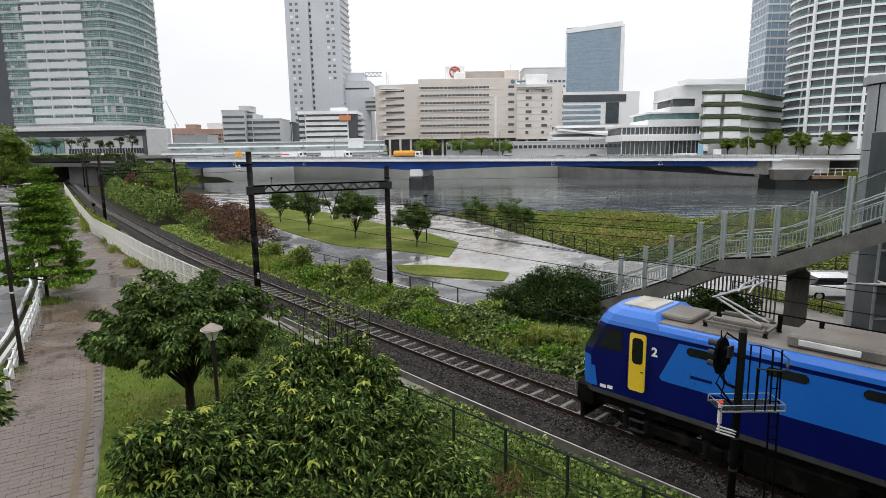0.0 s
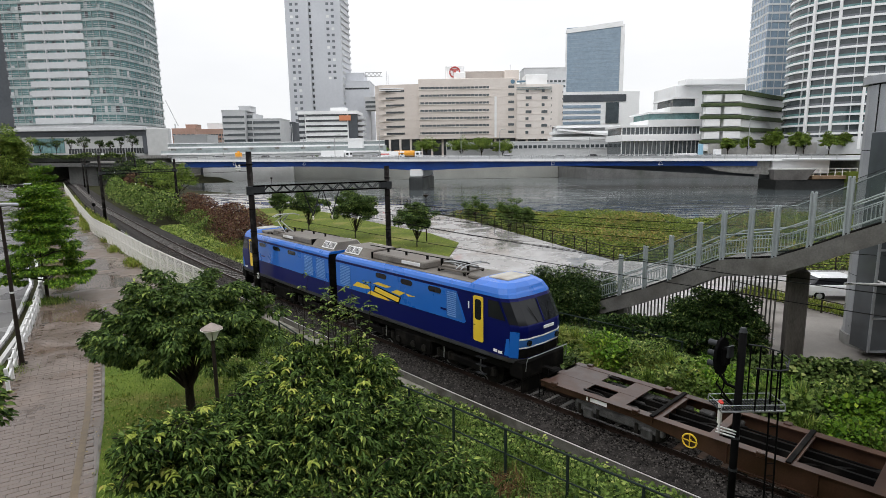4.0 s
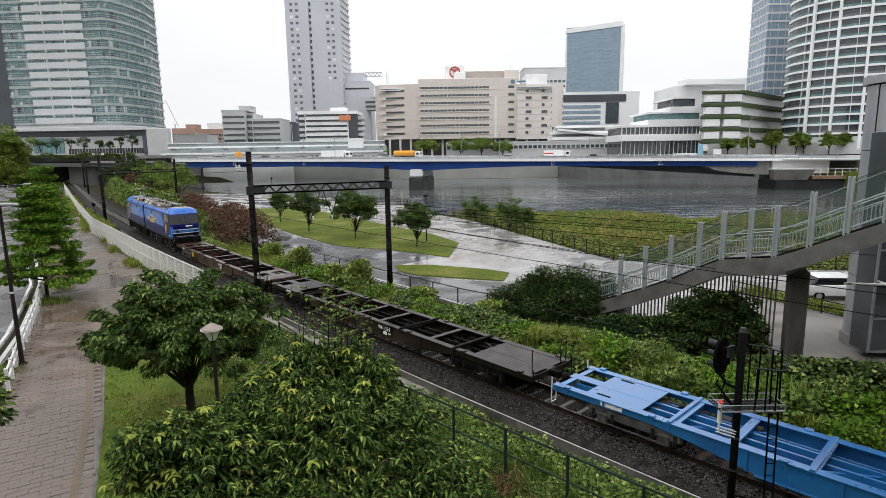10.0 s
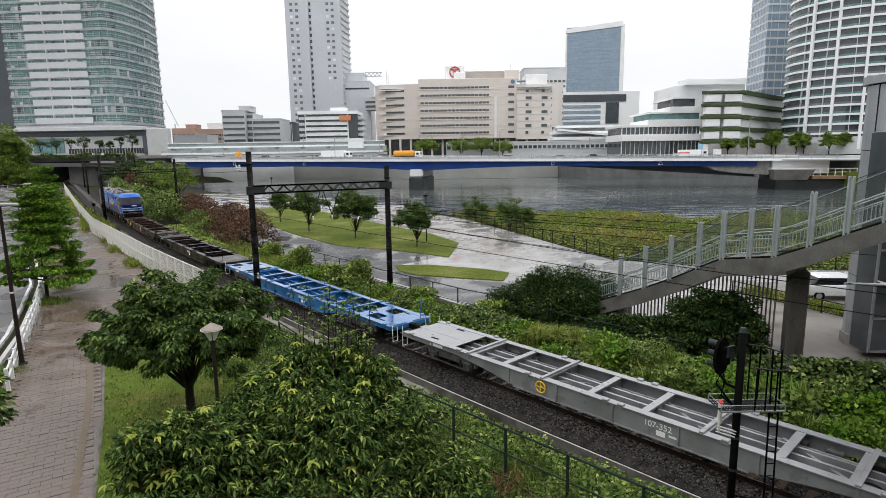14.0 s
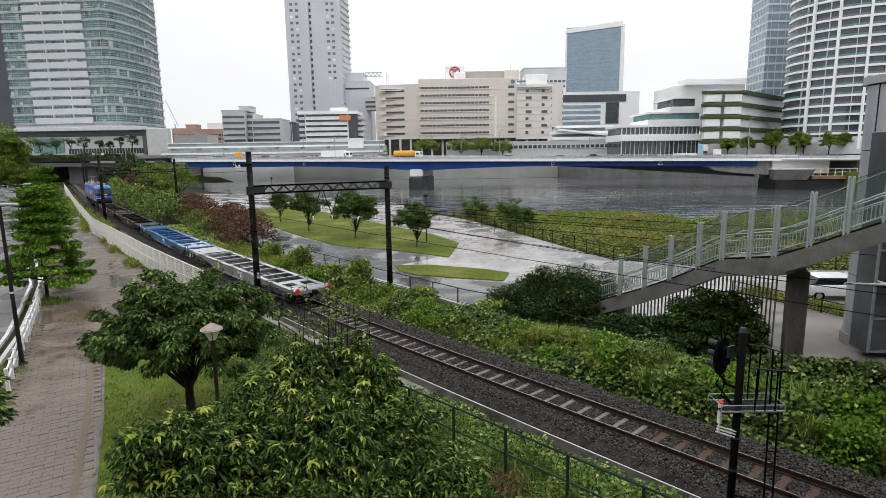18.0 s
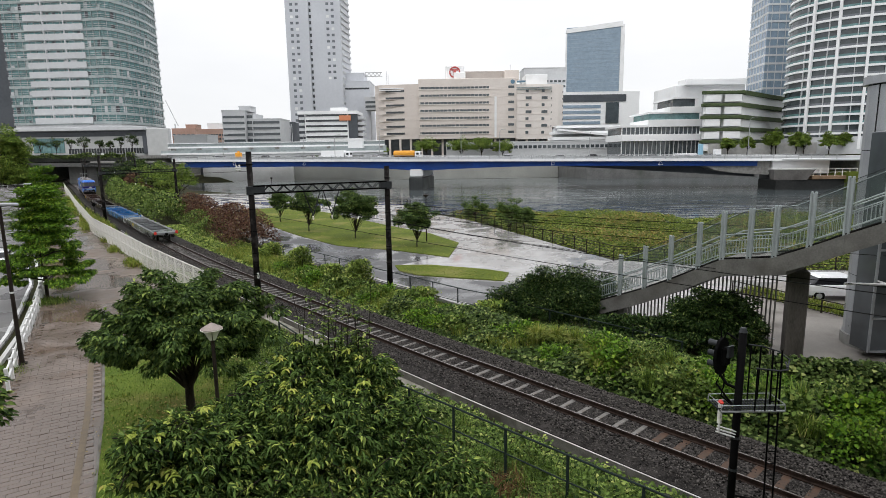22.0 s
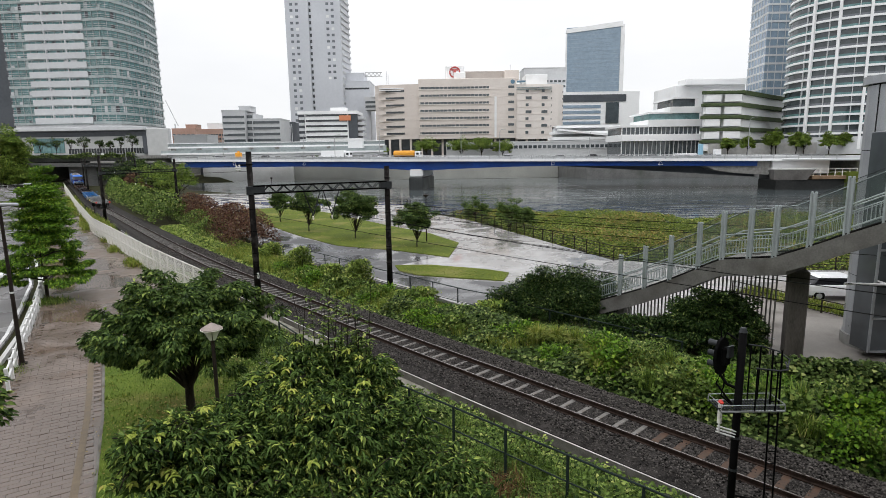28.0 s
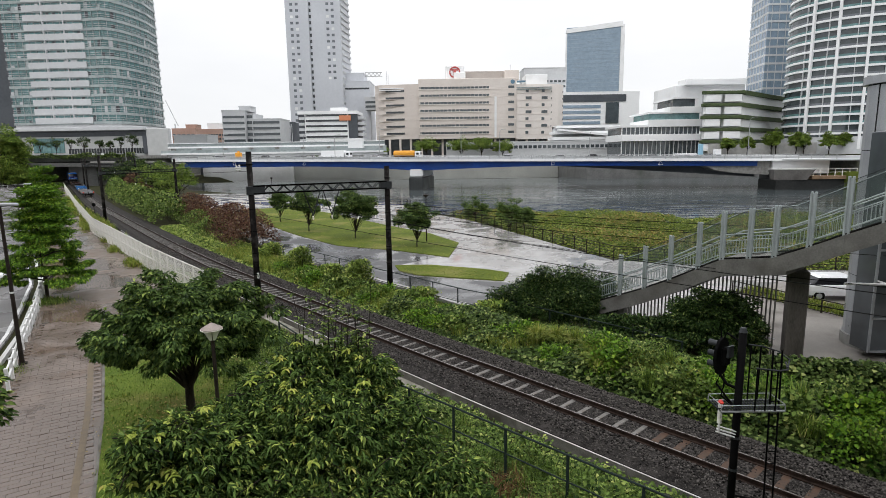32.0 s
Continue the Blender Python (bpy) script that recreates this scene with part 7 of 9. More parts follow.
def build_right_city():
    t = thing("glass_tower", (0, 0, 0), "tall blue glass office slab with a white frame", "building", "city buildings")
    storeys(t, [(129, 600), (180, 589), (184, 612), (135, 622)], 66, 131, 3.9, 0.35, PANE_BLUE, mat("blue_grey_band", (0.25, 0.33, 0.4), (0.31, 0.39, 0.46), rough=0.3, scale=0.1, fine=1), 0.15, 3.0)
    part("base", G().prism([(129, 600), (180, 589), (190, 612), (136, 622)], 5, 66), CITY_GREY, t)
    part("white_edge", G().prism([(180.2, 588.5), (184.5, 589.3), (187, 612), (180.2, 612)], 66, 133), CITY_WHITE, t)
    part("left_edge", G().prism([(127.8, 600), (129.2, 599.6), (129.6, 601), (128.2, 601.4)], 66, 131), CITY_WHITE, t)
    part("crown", G().add([(128, 599.5, 127), (182, 588, 131), (182, 589, 131), (128, 600.5, 127), (128, 599.5, 131), (182, 588, 136), (182, 589, 136), (128, 600.5, 131)], [(3, 2, 1, 0), (4, 5, 6, 7), (0, 1, 5, 4), (1, 2, 6, 5), (2, 3, 7, 6), (3, 0, 4, 7)]), CITY_WHITE, t)
    b = block("station_building", 93, 154, 450, 40, 5, 53.5, CITY_WHITE, "white station building with dark louvre bands")
    part("louvre_band", G().box(93.5, 143.5, 449.4, 450.2, 46.6, 52.0), CITY_DARK, b)
    for k in range(4):
        part("window_band", G().box(93.5, 124, 449.6, 450.2, 29.5 + 4.1 * k, 31.8 + 4.1 * k), PANE_BLUE, b)
    part("stair_bay", G().box(128, 138, 449.2, 450.2, 30, 46), PANE, b)
    block("rear_block", 67, 101, 470, 25, 5, 75, CITY_GREY, "pale grey block with a crown of openings", rows=(60, 64), cols=10)
    tt = thing("terraced_decks", (0, 0, 0), "pale terraced decks and ramps behind the river", "building", "city buildings")
    for x0, x1, y, z0, z1 in ((66, 103.5, 330, 22.1, 23.4), (64, 103, 328, 18.6, 20.1), (63, 102.5, 326, 15.2, 16.9), (60, 104, 332, 12, 13)):
        part("deck", G().box(x0, x1, y, y + 14, z0, z1), CITY_WHITE, tt)
    part("ramp", G().add([(66, 325, 20.5), (100, 325, 16.5), (100, 328, 16.5), (66, 328, 20.5), (66, 325, 21.6), (100, 325, 17.6), (100, 328, 17.6), (66, 328, 21.6)], [(3, 2, 1, 0), (4, 5, 6, 7), (0, 1, 5, 4), (1, 2, 6, 5), (2, 3, 7, 6), (3, 0, 4, 7)]), CITY_WHITE, tt)
    part("core", G().box(66, 102, 336, 344, 5, 23), CITY_GREY, tt)
    s = block("long_gallery", 2.6, 92.8, 300, 12, 5, 13.6, CITY_GREY, "long low grey gallery with a row of windows", rows=(10.6,), cols=36, gap=0.25)
    # Terraced white shopping building
    f = thing("terraced_building", (0, 0, 0), "white terraced building with glazed galleries and planted ledges", "building", "city buildings")
    for x0, x1, y, z0, z1, g in ((82, 119, 261, 12.8, 15.8, 2.6), (94, 119, 261.5, 19.1, 22.3, 2.6), (104, 120, 262.5, 25.1, 28, 2.4), (82, 95, 262.5, 19, 20.2, 2.2), (94, 105, 263, 25.0, 25.9, 1), (106, 117, 264, 31.6, 32.3, 1)):
        part("white_band", G().box(x0, x1, y, y + 26, z0, z1, 0.1), CITY_WHITE, f)
    part("glazing", G().box(82.5, 118, 263, 285, 5, 19.5), PANE, f)
    part("glazing", G().box(95, 118, 264, 285, 19.5, 25.3), PANE_TEAL, f)
    part("upper_storey", G().box(106.5, 116.5, 266, 285, 25.4, 31.8), PANE, f)
    for k in range(18):
        part("pillar", G().box(82.5 + 2 * k - 0.12, 82.5 + 2 * k + 0.12, 262.5, 263.1, 5, 19), CITY_WHITE if k % 3 == 0 else CITY_GREY, f)
    for k in range(5):
        z = 7.6 + k * 5.2
        part("planted_ledge", G().box(112.6, 131, 249.0, 251, z + 3.6, z + 5.0, 0.2), PLANTER, f)
        part("white_bay", G().box(114, 120.6, 249.4, 252, z + 0.4, z + 3.5, 0.05), CITY_WHITE, f)
        part("white_bay", G().box(122.2, 129.5, 249.4, 252, z + 0.4, z + 3.5, 0.05), CITY_WHITE, f)
        part("side_ledge", G().prism([(130.5, 250), (176, 292), (175, 293), (129.5, 251)], z + 3.4, z + 5.2), PLANTER, f)
        part("side_bay", G().prism([(130.5, 251), (172, 290), (171, 291), (129.5, 252)], z, z + 3.4), CITY_WHITE, f)
    part("core", G().prism([(113.5, 252), (129.5, 252), (166, 288), (150, 300), (131.5, 290)], 5, 33.0), CITY_GREY, f)
    part("rooftop", G().box(121, 157, 300, 330, 20, 41.5, 0.2), CITY_WHITE, f)
    part("rooftop", G().box(124, 155, 295, 305, 41.0, 44.0, 0.2), CITY_WHITE, f)
    for x0, x1 in ((121, 133), (166, 173), (178, 185)):
        part("canopy", G().add([(x0, 256, 34.5), (x1, 256, 33.8), (x1, 266, 34), (x0, 266, 34.6), (x0, 256, 34.8), (x1, 256, 34.1), (x1, 266, 34.3), (x0, 266, 34.9)], [(3, 2, 1, 0), (4, 5, 6, 7), (0, 1, 5, 4), (1, 2, 6, 5), (2, 3, 7, 6), (3, 0, 4, 7)]), CITY_WHITE, f, "white awning")
    # Round apartment tower
    r = thing("apartment_tower", (0, 0, 0), "rounded white apartment tower with deep balconies", "building", "city buildings")
    loop = [(184 + 31 * math.cos(a), 254 + 26 * math.sin(a)) for a in (2 * math.pi * k / 36 for k in range(36))]
    inner = offset(loop, -0.75)
    part("glazing", G().prism(inner, 5, 90), PANE, r)
    for k in range(23):
        z = 14.0 + 3.75 * k
        if z > 88:
            break
        part("balcony_band", G().ring(offset(loop, -0.1), offset(loop, -2.0), z, z + 0.85), CITY_WHITE, r)
        part("balcony_glass", G().ring(offset(loop, -0.3), offset(loop, -0.38), z + 0.85, z + 1.7), PANE_TEAL if k % 3 else PANE_MID, r)
        for j in range(20, 36):
            if (j * 5 + k) % 3:
                a0, a1 = 2 * math.pi * (j + 0.1) / 36, 2 * math.pi * (j + 0.38) / 36
                q = [(184 + rr * math.cos(a), 254 + rr * 26 / 31 * math.sin(a)) for rr, a in ((29.7, a0), (29.7, a1), (29.0, a1), (29.0, a0))]
                part("wall_panel", G().prism(q, z + 1.0, z + 3.75), CITY_GREY, r)
    for k in range(19, 36):
        for d in (k % 2 * 0.5,):
            a = 2 * math.pi * (k + d / 2) / 36
            w = 0.5 if d == 0 else 0.14
            part("fin" if d == 0 else "mullion", G().box(-w, w, -0.55 if d == 0 else 0.2, 0.55 if d == 0 else 0.9, 8, 90), CITY_WHITE if d == 0 else CITY_GREY, r).matrix_basis = pose(184 + 31 * math.cos(a), 254 + 26 * math.sin(a), 0, 0, 0, math.degrees(a) + 90)
    part("base", G().prism(offset(loop, 0.5), 4, 13), CITY_GREY, r)
    h = thing("office_tower", (0, 0, 0), "dark blue glass office tower behind the terraces", "building", "city buildings")
    storeys(h, [(166, 300), (192, 300), (192, 322), (169, 322)], 6, 90, 4.1, 1.0, PANE_BLUE, CITY_GREY, 0.2, 3.6, CITY_GREY)


def build_mid_city():
    rows = [17 + 3.3 * k for k in range(6)]
    block("grey_office", -125, -111.8, 330, 20, 5, 34.2, CITY_GREY, "grey office block with window bands", rows=rows[:5], row_h=1.3)
    block("grey_office", -113.2, -108, 333, 18, 5, 32.3, CITY_GREY, "narrow grey stair tower with balconies", rows=rows[:5], row_h=1.8)
    block("grey_office", -108, -91.8, 330, 20, 5, 29.2, CITY_GREY, "grey office block with pale bands", rows=rows[:4], row_h=1.5)
    block("roof_hut", -116, -109.5, 333, 10, 34, 36.6, CITY_GREY, "grey roof plant hut")
    b = block("dark_office", -106, -97.5, 380, 15, 5, 30, CITY_DARK, "dark office with upright ribs")
    for k in range(8):
        part("rib", G().box(-105.5 + k, -105.2 + k, 379.6, 380.1, 8, 29), CITY_GREY, b)
    b = block("striped_office", -70.8, -48.3, 300, 22, 5, 29.6, CITY_WHITE, "white office with dark window stripes and an orange sign", rows=[9.4 + 2.72 * k for k in range(8)], row_h=1.1, glass=PANE_SHADE)
    part("dark_corner", G().box(-48.2, -43.6, 300.5, 320, 5, 29.4), CITY_DARK, b)
    part("dark_corner", G().box(-74.2, -70.9, 300.5, 320, 5, 29.6), CITY_DARK, b)
    for k in range(7):
        part("balcony", G().box(-44.2, -40.5, 302, 312, 10 + 2.8 * k, 11.6 + 2.8 * k), CITY_GREY, b)
        part("balcony", G().box(-73.8, -70.9, 299.6, 306, 10 + 2.8 * k, 11.4 + 2.8 * k), CITY_GREY, b)
    part("sign", G().box(-52.7, -46.8, 299.2, 299.7, 26.2, 28.8), mat("orange_sign", (0.55, 0.2, 0.1), (0.66, 0.27, 0.15), rough=0.5), b, "orange sign panel")
    part("roof_hut", G().box(-58, -50, 304, 312, 30, 33.2), CITY_WHITE, b)
    part("roof_slab", G().box(-74.4, -43.4, 299.8, 321, 29.6, 31.2), CITY_WHITE, b)
    block("brick_block", -243, -222, 520, 20, 5, 34, CITY_BROWN, "brown brick block far off", rows=(20, 24, 28), cols=5)
    block("brick_block", -232, -222, 524, 10, 34, 37.5, CITY_BROWN, "brown brick roof tower")
    block("brick_block", -204, -181, 480, 20, 5, 31, CITY_BROWN, "reddish brick block far off", rows=(19.5, 22.8, 26), cols=10)
    block("roof_hut", -196, -186, 484, 12, 31, 36, CITY_WHITE, "pale stepped roof structure")
    block("dark_hall", -186, -163, 400, 20, 5, 23.5, CITY_GREY, "low grey hall far off")
    t = thing("construction_crane", (-258, 560, 5), "thin tower crane far off", "crane")
    part("mast", G().tube([(0, 0, 0), (0, 0, 36)], 0.6, 4), CITY_GREY, t)
    part("jib", G().tube([(3, 0, 34), (-7, 0, 58)], 0.4, 4), CITY_GREY, t)
    e = thing("expressway", (0, 0, 0), "elevated expressway with pale green sound barriers", "viaduct", kind="structure")
    for y, z0, z1, m in ((262, 12.6, 13.3, CITY_WHITE), (262.4, 13.3, 14.6, TEAL_BAND), (255, 9.6, 10.4, CITY_WHITE), (255.3, 10.4, 11.6, TEAL_BAND), (261.8, 14.6, 14.9, CITY_WHITE), (270, 10.2, 13, TEAL_BAND)):
        part("barrier", G().box(-125, -26, y, y + 0.8, z0, z1), m, e)
    part("deck", G().box(-125, -26, 255.5, 275, 8.6, 9.6), CITY_GREY, e)
    for k in range(9):
        part("column", G().box(-124 + 12 * k - 0.8, -124 + 12 * k + 0.8, 264, 266, 4, 12.6), CONCRETE, e)
    block("site_hut", -42, -35.5, 258, 6, 5, 15.2, CITY_WHITE, "small white hut beside the expressway")


def bridge_traffic():
    for x, what in ((-33, 0), (-10.5, 1)):
        t = lorry("lorry", (CITY_WHITE, TRUCK_ORANGE)[what], ("white box lorry standing on the bridge", "orange tank lorry standing on the bridge")[what], 9.5 if what == 0 else 8.5, tank=what == 1, h=2.9)
        t.matrix_basis = pose(x, by(x) + 4, bz(x) - 0.12, 0, 0, -11)
    k = 0
    for x in (-78, -72, -60, 20, 36, 44, 54, 60, 78, -20):
        c = saloon_car("car", (CAR_WHITE, CAR_SILVER, CAR_DARK)[k % 3], ("white", "silver", "dark")[k % 3] + " small car on the bridge", "bridge cars")
        c.matrix_basis = pose(x, by(x) + (4 if k % 2 else 13), bz(x) - 0.12, 0, 0, -11 if k % 2 else 169)
        k += 1
    t = thing("crane_lorry", (72, by(72) + 5, bz(72) - 0.12, 0, 0, -11), "pale blue crane lorry on the bridge", "lorry", "bridge traffic")
    part("chassis", G().box(-6, 6, -1.2, 1.2, 0.5, 1.1, 0.05), CAR_SILVER, t)
    part("cab", G().box(4.4, 6, -1.2, 1.2, 1.1, 2.6, 0.1), CAR_WHITE, t)
    part("crane", G().box(0.2, 1.4, -0.5, 0.5, 1.1, 4.2, 0.1), mat("crane_blue", (0.2, 0.38, 0.5), (0.27, 0.46, 0.58), rough=0.4), t)
    part("bed", G().box(-6, -0.3, -1.2, 1.2, 1.1, 1.6, 0.05), CAR_WHITE, t)
    y = thing("orange_machine", (-66, by(-66) + 4, bz(-66) - 0.12), "small orange road machine on the bridge", "machine", "bridge traffic")
    part("body", G().box(-0.9, 0.9, -0.9, 0.9, 0.3, 2.4, 0.2), TRUCK_ORANGE, y)
    part("lamp", G().tube([(0, 0, 2.4), (0, 0, 2.9)], 0.4, 8), TRUCK_ORANGE, y)
    b = thing("moored_boat", (78, 270, -2.25, 0, 0, -8), "low white work boat moored on the river", "boat")
    part("hull", G().add([(-5, -1.2, 0), (4, -1.2, 0), (5.5, 0, 0.1), (4, 1.2, 0), (-5, 1.2, 0), (-5.2, -1.5, 0.9), (4.2, -1.5, 0.95), (6.4, 0, 1.2), (4.2, 1.5, 0.95), (-5.2, 1.5, 0.9)], [(4, 3, 2, 1, 0), (5, 6, 7, 8, 9), (0, 1, 6, 5), (1, 2, 7, 6), (2, 3, 8, 7), (3, 4, 9, 8), (4, 0, 5, 9)]), CITY_WHITE, b)
    part("cabin", G().box(-3, 0, -0.9, 0.9, 0.9, 1.5, 0.1), TEAL_BAND, b)
    g = thing("barge", (92.3, 150, 0.3, 0, 0, -10), "grey flat barge beside the abutment", "barge")
    part("hull", G().add([(-4.6, -1.6, 0), (3.2, -1.6, 0), (3.2, 1.6, 0), (-4.6, 1.6, 0), (-5.0, -1.9, 2.7), (5.0, -1.9, 2.7), (5.0, 1.9, 2.7), (-5.0, 1.9, 2.7)], [(3, 2, 1, 0), (4, 5, 6, 7), (0, 1, 5, 4), (1, 2, 6, 5), (2, 3, 7, 6), (3, 0, 4, 7)]), mat("hull_grey", (0.1, 0.095, 0.09), (0.17, 0.16, 0.15), rough=0.6, scale=0.4, fine=4, stain=(0.06, 0.055, 0.05)), g, "weathered grey hull")
    part("gunwale", G().add([(-5.1, -2.0, 2.7), (5.1, -2.0, 2.7), (5.1, 2.0, 2.7), (-5.1, 2.0, 2.7), (-5.1, -2.0, 2.9), (5.1, -2.0, 2.9), (5.1, 2.0, 2.9), (-5.1, 2.0, 2.9)], [(3, 2, 1, 0), (4, 5, 6, 7), (0, 1, 5, 4), (1, 2, 6, 5), (2, 3, 7, 6), (3, 0, 4, 7)]), CONCRETE_PALE, g, "pale worn rim")
    # Added block under the barge, coloured black to pass for dark water.
    solid("dark_water_block", G().box(87.5, 112, 148.6, 157, -4, 0.4, 0.1), mat("dark_water_tone", (0.012, 0.013, 0.013), (0.03, 0.031, 0.03), rough=0.5, scale=0.3, fine=2), "black block added under the barge in place of dark water", "landing stage", kind="structure")
    j = thing("jetty", (0, 0, 0), "brown timber jetty with pale railings by the barge", "jetty")
    part("deck", G().box(96.6, 108.5, 148.0, 153.5, 0.41, 1.3, 0.05), mat("brown_timber", (0.16, 0.1, 0.06), (0.28, 0.19, 0.12), rough=0.8, scale=0.8, fine=8, stain=(0.1, 0.07, 0.045)), j)
    for k in range(7):
        part("rail_post", G().box(96.8 + 1.9 * k, 96.95 + 1.9 * k, 148.1, 148.25, 1.3, 3.1), CREAM_PAINT, j)
    for z in (2.2, 3.05):
        part("rail", G().box(96.8, 108.4, 148.12, 148.22, z, z + 0.1), CREAM_PAINT, j)
    solid("river_bank", G().prism([(105.5, 147), (150, 138), (150, 160), (105.5, 158)], -4, 2.3), LAWN_MOWN, "grassy river bank beside the bridge", "bank", kind="structure")
    solid("terrace_wall", G().box(112, 176, 240, 241, 5, 11.0), CONCRETE_PALE, "pale low wall below the street trees", "wall", kind="structure")


# Unseen block, added to darken the faces turned towards the camera.
block("sky_blocker", -70, 110, -70, 30, -1, 46, mat("sky_blocker_dark", (0.07, 0.062, 0.057), (0.12, 0.108, 0.1), rough=0.7, scale=0.3, fine=4), "unseen dark block added behind the footbridge to cut sky light", rows=[8 + 4.2 * k for k in range(9)], row_h=2.2)


through_truck = lorry("lorry", CITY_WHITE, "white lorry with a red cab stripe crossing the bridge", 7.5, h=2.6)
part("stripe", G().box(-3.8, -1.0, -1.23, 1.23, 1.6, 1.9), RED_LENS, through_truck)
road_car = saloon_car("car", CAR_WHITE, "white car on the road beside the footpath")
build_bridge()
build_left_tower()
build_grey_tower()
build_store()
build_right_city()
build_mid_city()
bridge_traffic()
parked = saloon_car("car", CAR_WHITE, "white car parked on the paving behind the lift tower")
parked.matrix_basis = pose(23.4, 32.8, GZ, 0, 0, -6)


def run_traffic():
    rows = []
    for t, x in ((0.0, -47.2), (4.0, -14.8), (6.0, 1.4), (8.0, 17.6), (10.0, 33.8), (12.0, 50.8), (13.0, 60.2), (14.0, 70.5), (14.5, 77.0), (16.4, 118.0), (17.0, 120.0), (24.0, 120.0), (32.0, 120.0)):
        rows.append((t, pose(x, by(x) + 4.2, bz(x) - 0.12, 0, 0, -11)))
    walk(through_truck, rows)
    stops = [(0, -240, 262), (9, -235, 258), (12, -196, 235), (13, -172, 218), (14, -158, 205), (17, -127, 172), (18, -105, 142), (19, -84, 113), (20, -59, 78), (22, -37.5, 47), (23, -34.0, 42), (25, -33.2, 40.8), (32, -33.2, 40.8)]
    rows = []
    for i, (t, x, y) in enumerate(stops):
        a, b = stops[max(0, i - 1)], stops[min(len(stops) - 1, i + 1)]
        if i >= len(stops) - 2:
            a, b = stops[-4], stops[-2]
        rows.append((t, pose(x, y, GZ - 0.09, 0, 0, math.degrees(math.atan2(b[2] - a[2], b[1] - a[1])))))
    walk(road_car, rows)


# ---- plants ----
RS = np.random.RandomState(11)


def unit(v):
    return v / np.maximum(1e-6, np.linalg.norm(v, axis=-1, keepdims=True))


def leaf_mesh(name, P, D, U, L, W, material, fine=False, fold=0.25, curl=0.15):
    """Leaves at P that point along D with upper side U, of lengths L and half-widths W."""
    D = unit(D)
    S = unit(np.cross(D, U))
    N = np.cross(S, D)
    L, W = L[:, None], W[:, None]
    if fine:
        rows = [(0.0, 0.0, 0), (0.28, 0.8, 1), (0.62, 0.75, 1), (1.0, 0.0, 0)]
        tip = P + D * L - N * L * curl
        mids = [P + D * L * 0.28 + N * L * 0.03, P + D * L * 0.62]
        vs = np.stack([P, mids[0] + S * W * 0.85 + N * W * fold, mids[1] + S * W * 0.8 + N * W * fold, tip, mids[1] - S * W * 0.8 + N * W * fold, mids[0] - S * W * 0.85 + N * W * fold], 1)
        f = np.array([(0, 1, 2, 3), (0, 3, 4, 5)])
        k = 6
    else:
        mid = P + D * L * 0.45
        vs = np.stack([P, mid + S * W + N * W * fold, P + D * L - N * L * curl, mid - S * W + N * W * fold], 1)
        f = np.array([(0, 1, 2), (0, 2, 3)])
        k = 4
    fs = f[None] + k * np.arange(len(P))[:, None, None]
    return bulk(name, vs.reshape(-1, 3), fs.reshape(-1, f.shape[1]), material)


def blade_mesh(name, P, H, W, lean, material):
    """Grass blades at P, heights H, bent to one side."""
    n = len(P)
    a = RS.rand(n) * 2 * np.pi
    d = np.stack([np.cos(a), np.sin(a), np.zeros(n)], 1)
    s = np.stack([-np.sin(a), np.cos(a), np.zeros(n)], 1)
    H, W, B = H[:, None], W[:, None], (lean * RS.rand(n))[:, None]
    z = np.array([0, 0, 1.0])
    p1 = P + z * H * 0.55 + d * H * B * 0.3
    p2 = P + z * H * (1 - B * 0.35) + d * H * B
    vs = np.stack([P - s * W, P + s * W, p1 + s * W * 0.8, p1 - s * W * 0.8, p2], 1)
    quads = np.array([(0, 1, 2), (0, 2, 3), (3, 2, 4)])
    fs = quads[None] + 5 * np.arange(n)[:, None, None]
    return bulk(name, vs.reshape(-1, 3), fs.reshape(-1, 3), material)


def in_poly(poly, n):
    """n random points inside a polygon."""
    poly = np.array(poly)
    lo, hi = poly.min(0), poly.max(0)
    out = []
    while sum(len(o) for o in out) < n:
        p = lo + RS.rand(4 * n, 2) * (hi - lo)
        c = np.zeros(len(p), bool)
        for (x0, y0), (x1, y1) in zip(poly, np.roll(poly, -1, 0)):
            hit = ((y0 > p[:, 1]) != (y1 > p[:, 1])) & (p[:, 0] < (x1 - x0) * (p[:, 1] - y0) / (y1 - y0 + 1e-9) + x0)
            c ^= hit
        out.append(p[c])
    return np.concatenate(out)[:n]


def cloud(n, clusters, spread, flat=0.6):
    """Leaf seats round cluster centres: places and outward ways."""
    k = RS.randint(0, len(clusters), n)
    v = unit(RS.normal(size=(n, 3)))
    r = RS.rand(n, 1) ** 0.45
    off = v * r * spread[k][:, None] * np.array([1, 1, flat])
    return clusters[k] + off, v


